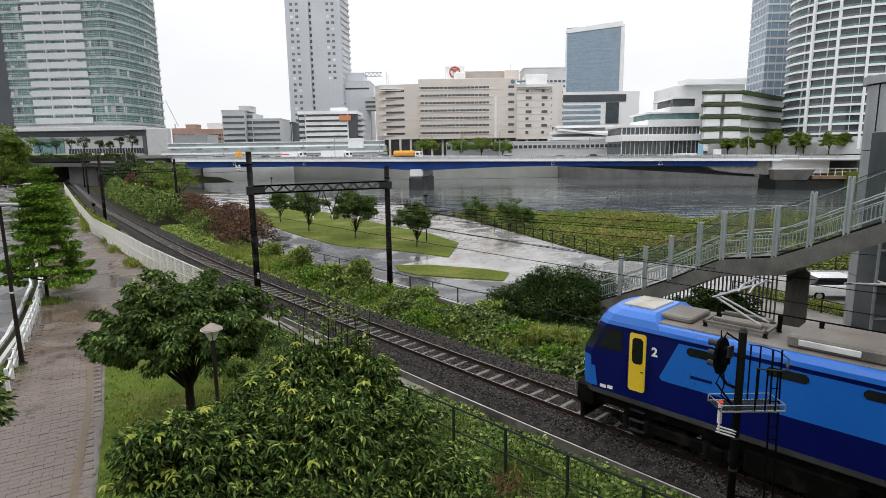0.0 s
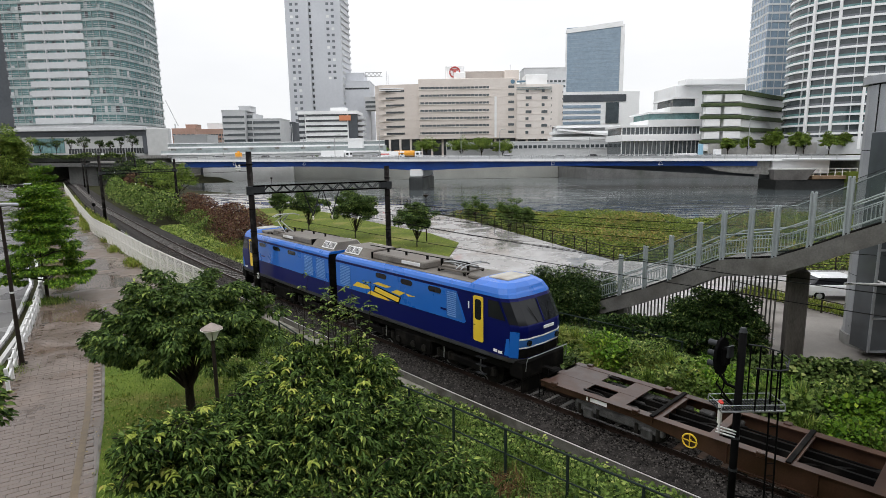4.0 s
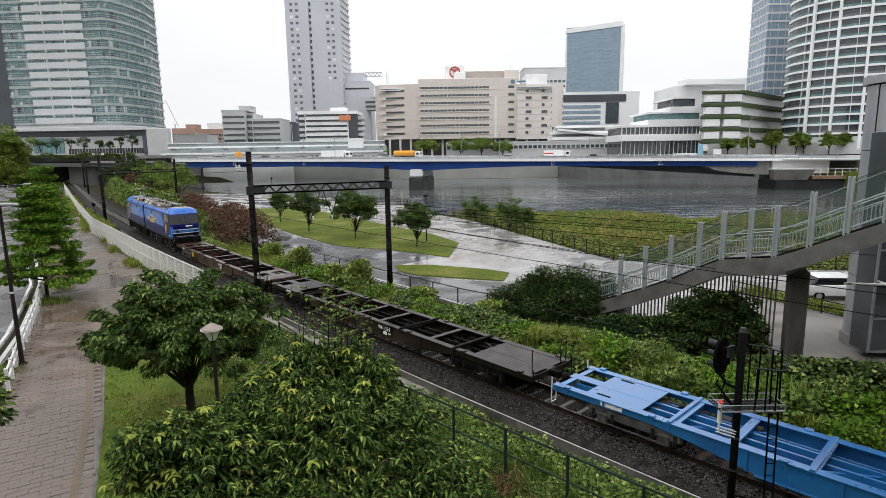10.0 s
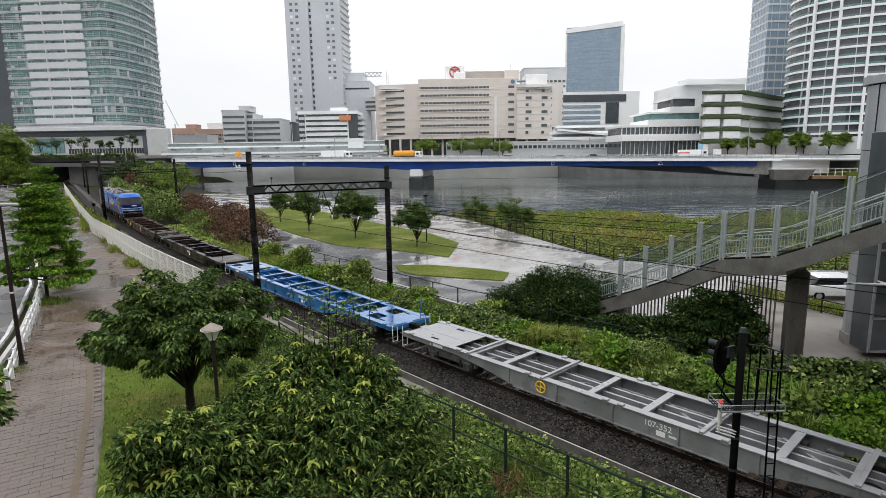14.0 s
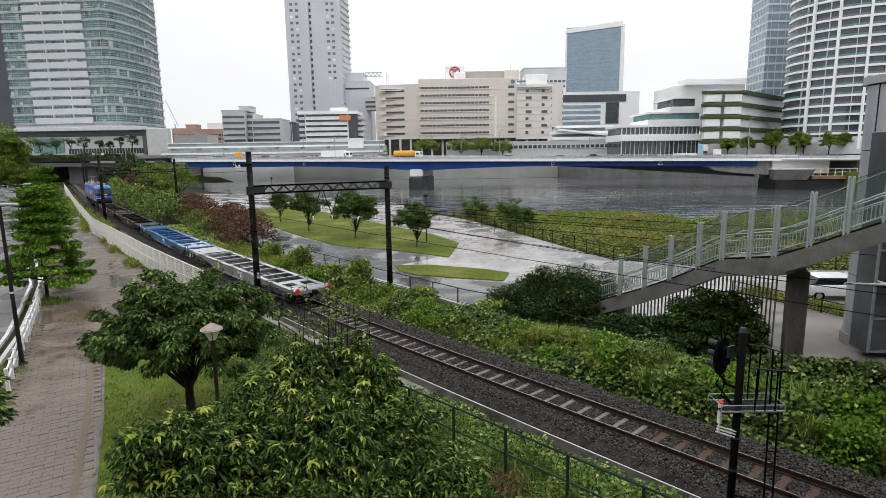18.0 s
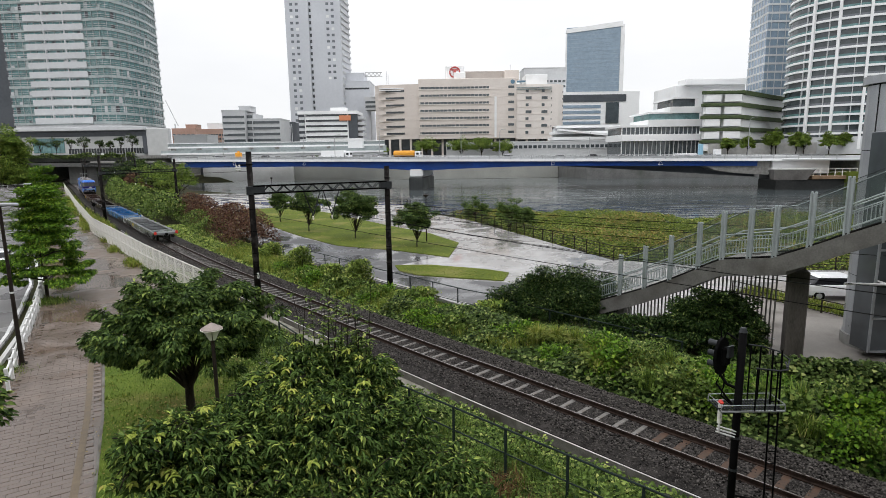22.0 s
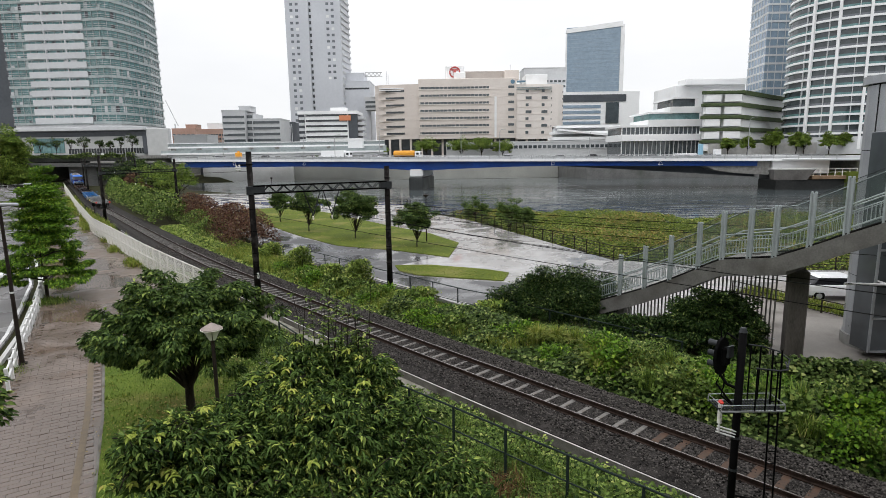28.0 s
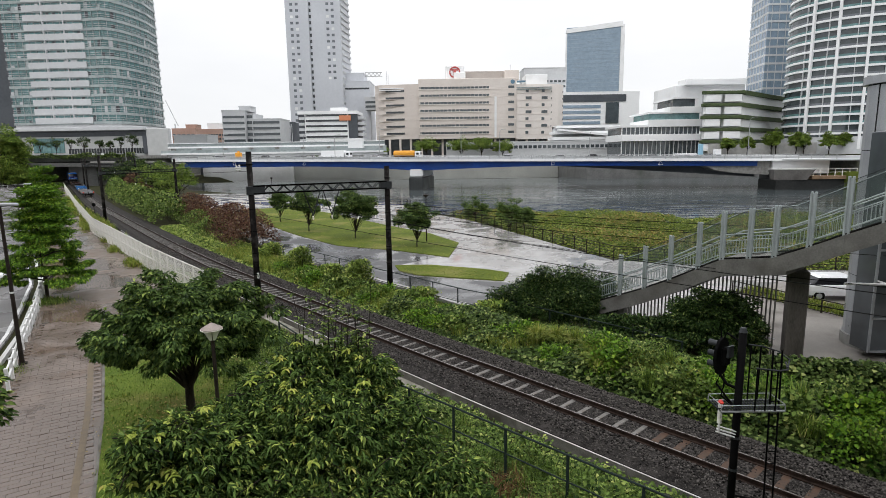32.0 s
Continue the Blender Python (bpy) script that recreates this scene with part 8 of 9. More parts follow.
def tree(name, base, trunk_h, centre, radius, n_clusters, n_leaves, leaf, material, label, category="tree", trunk_r=0.12, clump=0.28, group="", fine=False, cone=False, droop=0.5, shell=0.55, bark=None, vase=0.0):
    """A tapered trunk, limbs to each clump, and a crown of loose clumps of leaves."""
    b = Vector(base)
    t = thing(name, (b.x, b.y, b.z), label, category, group)
    rx, ry, rz = radius
    c0 = np.array(centre) - np.array(base)
    v = unit(RS.normal(size=(n_clusters, 3)))
    v[:, 2] = np.where(v[:, 2] < -0.6, -v[:, 2] * 0.6, v[:, 2])
    r = (shell + (1 - shell) * RS.rand(n_clusters, 1)) * RS.uniform(0.75, 1.18, (n_clusters, 1))
    cl = c0 + v * r * np.array([rx, ry, rz])
    if vase:
        low = np.clip(-v[:, 2:3] * r, 0, 1)
        cl[:, :2] *= 1 - vase * low
    if cone:
        u = RS.rand(n_clusters)
        layer = np.floor(u * 9) / 9
        rad = (1 - layer * 0.78) * (0.35 + 0.65 * RS.rand(n_clusters) ** 0.5)
        ang = RS.rand(n_clusters) * 6.283
        cl = c0 + np.stack([rad * np.cos(ang) * rx, rad * np.sin(ang) * ry, (layer * 2 - 1) * rz + RS.normal(size=n_clusters) * rz * 0.03 - rad * 0.25], 1)
    spread = clump * (rx + ry) / 2 * RS.uniform(0.7, 1.35, n_clusters)
    P, out = cloud(n_leaves, cl, spread, 0.35 if cone else 0.55)
    D = out * np.array([1, 1, 0.4]) + unit(P - c0) * 0.5 + np.array([0, 0, -droop]) + RS.normal(size=P.shape) * 0.35
    U = np.array([0, 0, 1.0]) + out * 0.5 + RS.normal(size=P.shape) * 0.35
    L = leaf * RS.uniform(0.6, 1.2, n_leaves)
    part("crown", leaf_mesh("crown", P, D, U, L, L * RS.uniform(0.2, 0.3, n_leaves), material, fine), None, t, "uneven crown of many leaves")
    g = G()
    g.smooth = True
    bend = [Vector((math.sin(k * 1.3 + b.x) * 0.05 * trunk_h * k / 4, math.cos(k * 1.7 + b.y) * 0.05 * trunk_h * k / 4, trunk_h * k / 4)) for k in range(5)]
    part("trunk", g.tube([Vector((0, 0, -0.25))] + bend, [trunk_r * 1.35] + [trunk_r * (1 - 0.11 * k) for k in range(5)], 10), bark or BARK, t)
    top = bend[-1]
    for k in range(min(n_clusters, 26)):
        q = Vector(cl[k])
        start = bend[2 + k % 3] if not cone else Vector((0, 0, max(0.3, q.z - 0.2)))
        midp = start.lerp(q, 0.5) + Vector((0, 0, 0.12 * (q - start).length))
        part("limb", G().tube([start, midp, q], [trunk_r * 0.42, trunk_r * 0.28, trunk_r * 0.08], 6), bark or BARK, t)
    if cone:
        part("leader", G().tube([top, (top.x * 0.3, top.y * 0.3, c0[2] + rz * 0.95)], [trunk_r * 0.55, trunk_r * 0.12], 7), BARK, t)
    return t


def shrub_line(name, line, width, height, n, leaf, material, label, category="hedge", lvl=GZ, ragged=0.35):
    """A leafy band along a line with an uneven top."""
    pts = np.array([(p.x, p.y) for p, a in along([Vector(q) for q in line], 0.4)])
    k = RS.randint(0, len(pts), n)
    u = RS.uniform(-1, 1, n)
    h = height * (1 - ragged + ragged * 2 * (0.5 + 0.5 * np.sin(k * 0.23 + 1.7 * np.sin(k * 0.071))))
    prof = np.sqrt(np.maximum(0.02, 1 - u * u))
    z = h * prof * (1 - 0.75 * RS.rand(n) ** 2.2)
    jit = RS.normal(size=(n, 2)) * 0.18
    d = np.gradient(pts, axis=0)
    d = unit(d)
    side = np.stack([d[:, 1], -d[:, 0]], 1)
    xy = pts[k] + side[k] * (u * width / 2)[:, None] + jit
    P = np.column_stack([xy, lvl + z])
    out = np.column_stack([side[k] * u[:, None], prof])
    D = out + RS.normal(size=P.shape) * 0.6 + np.array([0, 0, -0.25])
    U = out + np.array([0, 0, 0.7]) + RS.normal(size=P.shape) * 0.3
    L = leaf * RS.uniform(0.6, 1.25, n)
    t = thing(name, (0, 0, 0), label, category, kind="stuff")
    part("leaves", leaf_mesh("leaves", P, D, U, L, L * 0.36, material), None, t)
    g = G()
    rng = random.Random(3)
    for i in range(0, len(pts), 3):
        x, y = pts[i]
        hh = height * rng.uniform(0.5, 0.8)
        g.tube([(x, y, lvl - 0.1), (x + rng.uniform(-0.3, 0.3), y + rng.uniform(-0.3, 0.3), lvl + hh)], 0.02, 4)
    part("stems", g, BARK, t)


def vine_cover(name, a0, a1, u0, u1, n, leaf, lift, material, label, power=1.0, lvl=GZ, crest=9.2):
    """Broad leaves over a bumpy mat beside the track."""
    a = a0 + (a1 - a0) * RS.rand(n) ** power
    lo, hi = u0(a) if callable(u0) else u0, u1(a) if callable(u1) else u1
    u = lo + (hi - lo) * RS.rand(n)
    grid = np.linspace(a0 - 1, a1 + 1, 400)
    base = np.array([track(x)[:2] for x in grid])
    x = np.interp(a, grid, base[:, 0]) + u * TN.x
    y = np.interp(a, grid, base[:, 1]) + u * TN.y
    bump = 0.5 + 0.25 * np.sin(a * 0.9 + 1.3 * np.sin(u * 0.8)) + 0.25 * np.sin(u * 1.7 + a * 0.37)
    bump2 = 0.5 + 0.5 * np.sin(a * 2.7 + u * 2.1)
    edge = np.clip((u - lo) / 1.2, 0, 1)
    z = lvl + lift * edge * np.clip((crest - u) / 3.0, 0.35, 1.0) * (0.25 + 0.75 * bump) + 0.12 * bump2 - 0.5 * RS.rand(n) ** 1.6 * lift
    P = np.column_stack([x, y, np.maximum(z - 0.35 * (RS.rand(n) < 0.4) * RS.rand(n), lvl + 0.02)])
    D = RS.normal(size=(n, 3)) * np.array([1, 1, 0.35]) + np.array([-0.3, -0.5, -0.15])
    U = np.array([-0.1, -0.25, 1.0]) + RS.normal(size=(n, 3)) * 0.45
    L = leaf * RS.uniform(0.55, 1.3, n)
    t = thing(name, (0, 0, 0), label, "ground cover", kind="stuff")
    part("leaves", leaf_mesh("leaves", P, D, U, L, L * 0.47, material, True, fold=0.12), None, t)


def grass_patch(name, xy, z, h0, h1, w, lean, material, label, tuft=0):
    n = len(xy)
    if tuft:
        c = xy[RS.randint(0, max(1, n // tuft), n)]
        xy = c + RS.normal(size=xy.shape) * 0.13
    P = np.column_stack([xy, np.full(n, z)])
    H = RS.uniform(h0, h1, n) * RS.uniform(0.6, 1.0, n)
    t = thing(name, (0, 0, 0), label, "grass", kind="stuff")
    part("blades", blade_mesh("blades", P, H, np.full(n, w) * RS.uniform(0.6, 1.3, n), lean, material), None, t)


def strip(a0, a1, u0, u1, n, power=1.0):
    a = a0 + (a1 - a0) * RS.rand(n) ** power
    u = RS.uniform(u0, u1, n)
    grid = np.linspace(a0 - 1, a1 + 1, 300)
    base = np.array([track(x)[:2] for x in grid])
    return np.column_stack([np.interp(a, grid, base[:, 0]) + u * TN.x, np.interp(a, grid, base[:, 1]) + u * TN.y])


# Near cherry tree under the camera: one trunk, several lobes of the crown, leaves in drooping sprays
def near_tree():
    base = np.array([-1.2, 5.9, GZ])
    t = thing("cherry_tree", tuple(base), "leafy cherry tree close below, with fresh yellow-green shoots", "tree", "cherry trees")
    lobes = [((-1.48, 6.0, 5.0), (1.15, 0.9, 0.75), 1500), ((-2.55, 5.2, 5.25), (0.72, 0.6, 0.42), 420), ((-2.84, 4.85, 5.66), (0.26, 0.3, 0.2), 60), ((-2.6, 5.2, 5.62), (0.42, 0.4, 0.22), 130),
             ((-2.3, 6.0, 5.3), (0.5, 0.5, 0.36), 240), ((-1.72, 6.6, 5.6), (0.46, 0.45, 0.44), 190), ((-1.34, 6.9, 5.72), (0.4, 0.4, 0.34), 100), ((-0.66, 6.2, 5.0), (0.6, 0.6, 0.48), 300), ((-0.13, 5.8, 4.72), (0.58, 0.5, 0.36), 210), ((0.3, 5.5, 4.66), (0.36, 0.35, 0.18), 60), ((-1.77, 5.2, 4.85), (1.45, 0.5, 0.3), 620), ((-2.05, 6.3, 5.5), (0.5, 0.45, 0.34), 230), ((-0.95, 6.5, 5.45), (0.42, 0.45, 0.5), 240)]
    Ps, Ds, Us, Ls = [], [], [], []
    limbs = G()
    for c, r, m in lobes:
        c, r = np.array(c), np.array(r)
        v = unit(RS.normal(size=(m, 3)))
        v[:, 2] = np.where(v[:, 2] < -0.35, -v[:, 2], v[:, 2])
        tips = c + v * r * RS.uniform(0.55, 1.1, (m, 1)) + RS.normal(size=(m, 3)) * 0.04
        out = unit(v * np.array([1, 1, 0.35]) + RS.normal(size=(m, 3)) * 0.3)
        roots = tips - out * RS.uniform(0.2, 0.45, (m, 1)) - np.array([0, 0, 0.06])
        for p, q in zip(roots[::2], tips[::2]):
            p, q = Vector(p), Vector(q)
            limbs.tube([p, p.lerp(q, 0.55) + Vector((0, 0, 0.03)), q], [0.007, 0.005, 0.002], 4)
        n = 16
        u = np.linspace(0.2, 1.0, n)[None, :, None]
        P = roots[:, None] + (tips - roots)[:, None] * u + np.array([0, 0, 0.03]) * np.sin(u * 3.1)
        ang = (np.arange(n) * 2.4)[None, :] + RS.rand(m, 1) * 6.28
        side = unit(np.cross(out, np.array([0, 0, 1.0])))
        upv = np.cross(side, out)
        lat = side[:, None] * np.cos(ang)[..., None] + upv[:, None] * (0.45 * np.sin(ang))[..., None]
        D = out[:, None] * (0.35 + 0.5 * u) + lat * 0.9 + np.array([0, 0, -0.4]) + RS.normal(size=(m, n, 3)) * 0.3
        Ps.append(P.reshape(-1, 3))
        Ds.append(D.reshape(-1, 3))
        Us.append((np.array([0, 0, 1.0]) + lat * 0.35 + RS.normal(size=(m, n, 3)) * 0.35).reshape(-1, 3))
        Ls.append((RS.uniform(0.055, 0.1, (m, n)) * RS.uniform(0.75, 1.15, (m, 1))).ravel())
    P, D, U, L = np.concatenate(Ps), np.concatenate(Ds), np.concatenate(Us), np.concatenate(Ls)
    part("crown", leaf_mesh("crown", P - base, D, U, L, L * RS.uniform(0.15, 0.2, len(P)), LEAF_NEAR, True, fold=0.35, curl=0.22), None, t, "dense drooping serrated leaves")
    # fresh pale shoots stand out of the outer edge
    high = np.argsort(P[:, 2] - 0.35 * P[:, 1] + RS.normal(size=len(P)) * 0.25)[-len(P) // 2:]
    k = RS.choice(high, 230, replace=False)
    sp = np.repeat(P[k] + np.array([0, 0, 0.07]), 7, 0) + RS.normal(size=(1610, 3)) * 0.012
    an = np.tile(np.arange(7) * 0.9, 230) + np.repeat(RS.rand(230) * 6.28, 7)
    sd = np.column_stack([np.cos(an), np.sin(an), np.full(1610, -0.25)])
    L = RS.uniform(0.06, 0.1, 1610)
    part("fresh_leaves", leaf_mesh("fresh_leaves", sp - base, sd, np.tile([0, 0, 1.0], (1610, 1)), L, L * 0.2, LEAF_SHOOT, True, fold=0.3, curl=0.25), None, t, "pale yellow-green young leaves")
    limbs.v = [tuple(Vector(v) - Vector(base)) for v in limbs.v]
    part("twig_work", limbs, BARK, t, kind="stuff")
    g = G()
    g.smooth = True
    part("trunk", g.tube([(0, 0, -0.3), (0.02, 0, 1.5), (-0.05, 0.02, 3.0), (-0.15, 0, 4.3)], [0.16, 0.13, 0.11, 0.07], 10), BARK, t)
    for c, r, m in lobes:
        q = Vector(c) - Vector(base)
        part("limb", G().tube([(-0.08, 0, 3.0), Vector((-0.1, 0, 3.9)).lerp(q, 0.5), q], [0.06, 0.045, 0.02], 7), BARK, t)
    # upright shoots, leafy at their tips
    sp, sd = [], []
    for k in range(17):
        x, y = -1.8 + 0.055 * k + RS.uniform(-0.06, 0.06), 6.8 + RS.uniform(-0.25, 0.3)
        top = 6.15 + 0.7 * RS.rand()
        bend = RS.uniform(-0.16, 0.2)
        line = [Vector((x - base[0] + bend * f * f + RS.uniform(-0.012, 0.012), y - base[1], lerp(5.3, top, f) - base[2])) for f in (0, 0.25, 0.5, 0.75, 1)]
        part("shoot", G().tube(line, [0.008, 0.007, 0.006, 0.004, 0.002], 5), BARK, t)
        for side in range(9):
            f = 0.35 + 0.65 * RS.rand()
            c = line[min(3, int(f * 4))].lerp(line[min(3, int(f * 4)) + 1], f * 4 - min(3, int(f * 4)))
            d = Vector((RS.uniform(-1, 1), RS.uniform(-1, 1), 0.5)).normalized() * RS.uniform(0.05, 0.16)
            for j in range(6):
                sp.append(tuple(c + d * (0.4 + 0.12 * j)))
                sd.append((math.cos(j * 2.4 + side), math.sin(j * 2.4 + side), RS.uniform(-0.5, 0.2)))
    sp, sd = np.array(sp), np.array(sd)
    L = RS.uniform(0.04, 0.075, len(sp))
    part("shoot_leaves", leaf_mesh("shoot_leaves", sp, sd, np.tile([0, 0, 1.0], (len(sp), 1)), L, L * 0.26, LEAF_HEDGE, True), None, t, "small bronze-green leaves on the bare shoots")


near_tree()
tree("cherry_tree", (-8.8, 18.4, GZ), 2.0, (-8.9, 18.4, 2.55), (3.0, 2.7, 2.0), 300, 62000, 0.165, LEAF_CHERRY, "broad dark green cherry tree on the verge", trunk_r=0.17, clump=0.115, group="cherry trees", fine=True, droop=0.75, shell=0.4, vase=0.4)
tree("street_tree", (-25.9, 35.9, GZ), 2.5, (-25.6, 35.9, 4.1), (2.6, 2.4, 3.0), 150, 36000, 0.2, LEAF_FRESH, "tiered fresh green street tree by the road", trunk_r=0.11, clump=0.2, group="street trees", cone=True)
tree("street_tree", (-42.5, 60.5, GZ), 2.5, (-42.3, 60.5, 4.6), (2.6, 2.4, 3.6), 110, 12000, 0.27, LEAF_FRESH, "tiered green street tree farther down the road", trunk_r=0.11, clump=0.2, group="street trees", cone=True)
tree("street_tree", (-58, 82, GZ), 2.5, (-58, 82, 4.2), (2.6, 2.4, 3.4), 60, 5000, 0.32, LEAF_FRESH, "tiered green street tree far down the road", trunk_r=0.11, clump=0.2, group="street trees", cone=True)
tree("broad_tree", (-150, 195, GZ - 0.2), 7, (-150, 195, 9.3), (9.5, 8, 9.9), 170, 30000, 0.8, LEAF_FAR, "dense green tree across the road", trunk_r=0.45, clump=0.2, group="broad trees")
tree("broad_tree", (-146, 194, GZ - 0.2), 2, (-146, 194, 3.2), (7.0, 4, 3.9), 80, 12000, 0.7, LEAF_FAR, "low green tree across the road", trunk_r=0.2, clump=0.25, group="broad trees")
tree("broad_tree", (-10.6, 9.6, GZ), 3.0, (-7.6, 8.1, 4.55), (0.8, 0.75, 0.62), 32, 3000, 0.12, LEAF_NEAR, "branch of a leafy tree reaching over the path", trunk_r=0.1, clump=0.26, group="broad trees", fine=True)
for x, y, top, w, n in ((-22.1, 76.5, 4.0, 3.2, 4500), (-15.8, 66.2, 4.6, 4.5, 7000), (-9.4, 60.1, 5.0, 5.6, 12000), (-2.5, 53.8, 3.9, 4.3, 7000)):
    tree("park_tree", (x, y, GZ), 1.3, (x, y, (top + 0.45) / 2), (w / 2, w / 2, (top - 0.45) / 2), 70, int(n * 1.7), 0.22, LEAF_CHERRY, "young round-crowned tree on the park lawn", trunk_r=0.07, clump=0.19, group="park trees", shell=0.3, vase=0.25)
for x, y, top, w in ((8.4, 69.5, 3.2, 4.4), (4.6, 78.5, 2.4, 4.0), (10.5, 73, 1.6, 3.2)):
    tree("bank_bush", (x, y, -1.2), 1.0, (x, y, (top - 1.2) / 2), (w / 2, w / 2, (top + 1.2) / 2), 34, 6500, 0.2, LEAF, "dense green bush on the river bank", "bush", trunk_r=0.06, clump=0.25, group="bank bushes")
tree("evergreen_bush", (6.4, 30.2, GZ), 1.0, (6.4, 30.2, 0.15), (3.6, 2.0, 2.0), 260, 70000, 0.14, LEAF_DARK, "large dark evergreen bush at the foot of the stairs", "bush", trunk_r=0.08, clump=0.2, group="evergreen bushes", fine=True, droop=0.3)
tree("evergreen_bush", (11.9, 24.0, GZ), 1.0, (11.9, 24.0, 0.5), (2.4, 1.4, 1.7), 190, 52000, 0.14, LEAF_DARK, "large dark evergreen bush under the stairs", "bush", trunk_r=0.08, clump=0.2, group="evergreen bushes", fine=True, droop=0.3)
tree("rail_tree", (-46.5, 99, GZ), 2.0, (-46.5, 99, 4.1), (3.4, 3.2, 3.0), 40, 5000, 0.34, LEAF_FAR, "yellow-green tree beside the far masts", trunk_r=0.12, clump=0.25, group="rail trees")
tree("rail_tree", (-66, 132, GZ), 2.0, (-66, 132, 4.1), (5, 4, 3.4), 40, 4500, 0.45, LEAF_FAR, "green tree beside the far track", trunk_r=0.12, clump=0.25, group="rail trees")
tree("rail_tree", (-92, 168, GZ), 2.0, (-92, 168, 4.5), (7, 6, 4.0), 40, 4500, 0.6, LEAF_DARK, "dark green tree by the bridge ramp", trunk_r=0.12, clump=0.25, group="rail trees")
for x, top, w in ((-165, 16.5, 5.4), (-158.5, 17, 5.0), (-152.6, 17, 4.4), (-147, 17.8, 5.6), (-140.5, 16.6, 3.6), (-136.2, 16, 3.4), (-131.8, 18, 3.4), (-127.3, 18.6, 5.0)):
    tree("plaza_tree", (x, 236, 9.6), (top - 9.6) * 0.55, (x, 236, top - (top - 9.6) * 0.3), (w / 2, w / 2, (top - 9.6) * 0.3), 14, 800, 0.55, LEAF_DARK, "thin open plaza tree on the raised deck", trunk_r=0.13, clump=0.32, group="plaza trees")
shrub_line("plaza_hedge", [(-200, 227.0), (-150, 227.0), (-122, 227.0)], 2.4, 1.6, 6000, 0.6, LEAF_VINE, "green hedge along the edge of the raised deck", lvl=8.6)
shrub_line("slope_shrubs", [(-106, 192), (-99, 186), (-92, 179), (-84, 172)], 6.0, 5.4, 9000, 0.6, LEAF_HEDGE, "mixed shrubs in front of the bridge ramp", "bush", ragged=0.5)
shrub_line("slope_shrubs", [(-95, 170), (-89, 163), (-81, 154)], 5.0, 3.2, 6000, 0.5, LEAF_RED, "reddish shrubs below the bridge ramp", "bush", ragged=0.5)
shrub_line("road_hedge", [(-152, 198), (-164, 212), (-200, 226)], 2.0, 3.0, 4000, 0.5, LEAF_VINE, "green roadside hedge", ragged=0.4)
for x, y, z, top, w in ((118, 236, 6, 13.5, 6.0), (124.5, 233, 6, 14.6, 5.6), (133.2, 231, 6, 15.8, 6.6), (143.2, 231, 6, 15.6, 6.8), (156.4, 231, 6, 14.8, 6.4), (150, 237, 6, 15.5, 6.2), (164, 234, 6, 15, 6.4), (139, 238, 6, 16.5, 5.6), (-7.6, 292, 6, 17.4, 13.5), (10, 292, 6, 16.6, 13.5), (20.5, 292, 6, 17.4, 12), (31, 292, 6, 15, 13), (-48, 292, 6, 14.6, 13), (-66, 292, 6, 13, 9), (-32, 292, 6, 13, 10)):
    tree("city_tree", (x, y, z), (top - z) * 0.4, (x, y, z + (top - z) * 0.6), (w * 0.5, w * 0.45, (top - z) * 0.38), 70, 8000, 0.55, LEAF_FAR, "rounded street tree on the far bank", trunk_r=0.2, clump=0.26, group="city trees", shell=0.3)
# Hedges and climbers beside the track
shrub_line("russet_hedge", [(-18.0, 54.0), (-23, 62.5), (-30, 73), (-40, 88)], 4.4, 2.8, 27000, 0.2, LEAF_RED, "russet-leaved unclipped hedge beside the park path")
shrub_line("green_hedge", [(-36.5, 76.0), (-43.5, 87), (-55, 103), (-72, 127), (-88, 153), (-98, 172)], 4.4, 3.0, 26000, 0.3, LEAF_HEDGE, "overgrown green hedge beside the far track")
shrub_line("green_hedge", [(-26, 64), (-34, 77), (-50, 101)], 3.2, 1.6, 15000, 0.19, LEAF_HEDGE, "overgrown green hedge along the ballast")
for q, h, n in (((-11.6, 43.6), 1.5, 2600), ((-6.2, 37.9), 1.5, 3000), ((-8.6, 40.4), 0.9, 1800), ((-15.5, 49.5), 1.1, 1800), ((2.2, 30.0), 0.8, 1600), ((-1.8, 33.8), 0.7, 1600)):
    shrub_line("wild_shrub", [q, (q[0] + 1.0, q[1] - 1.2)], 1.5, h, n, 0.17, LEAF_WEED, "self-sown shrub on the railway slope", "bush")
vine_cover("vine_cover", -9, 22, 2.5, lambda a: np.clip(9.6 - 0.18 * a, 4.4, 10.2), 66000, 0.16, 0.95, LEAF_VINE, "kudzu-like vines covering the railway slope", 0.8)
vine_cover("vine_cover", -9, 5, 6.6, lambda a: np.clip(10.3 - 0.2 * a, 4.4, 10.2), 26000, 0.17, 1.4, LEAF_VINE, "large-leaved vines mounded against the lift tower", crest=13.0)
shrub_line("wild_shrub", [(10.4, 23.4), (8.9, 25.1), (7.4, 26.8)], 1.5, 1.0, 7000, 0.14, LEAF_DARK, "dark self-sown shrubs along the foot of the bar fence", "bush")
vine_cover("vine_cover", 22, 75, 2.6, lambda a: np.clip(5.6 + 0.02 * a, 4, 7), 30000, 0.17, 0.42, LEAF_WEED, "vines and weeds on the far railway slope")
vine_cover("vine_cover", -6, 13, lambda a: -4.6 + 0 * a, lambda a: -2.0 - np.clip(a - 7, 0, 6) * 0.08, 22000, 0.1, 0.5, LEAF_HEDGE, "low creeper and weeds beside the concrete kerb", 1.2, GZ - 0.2)
vine_cover("vine_cover", -6, 26, lambda a: -7.4 + 0 * a, lambda a: -4.4 + 0 * a, 20000, 0.08, 0.3, LEAF_HEDGE, "low broad-leaved weeds around the wire fence", 1.1)
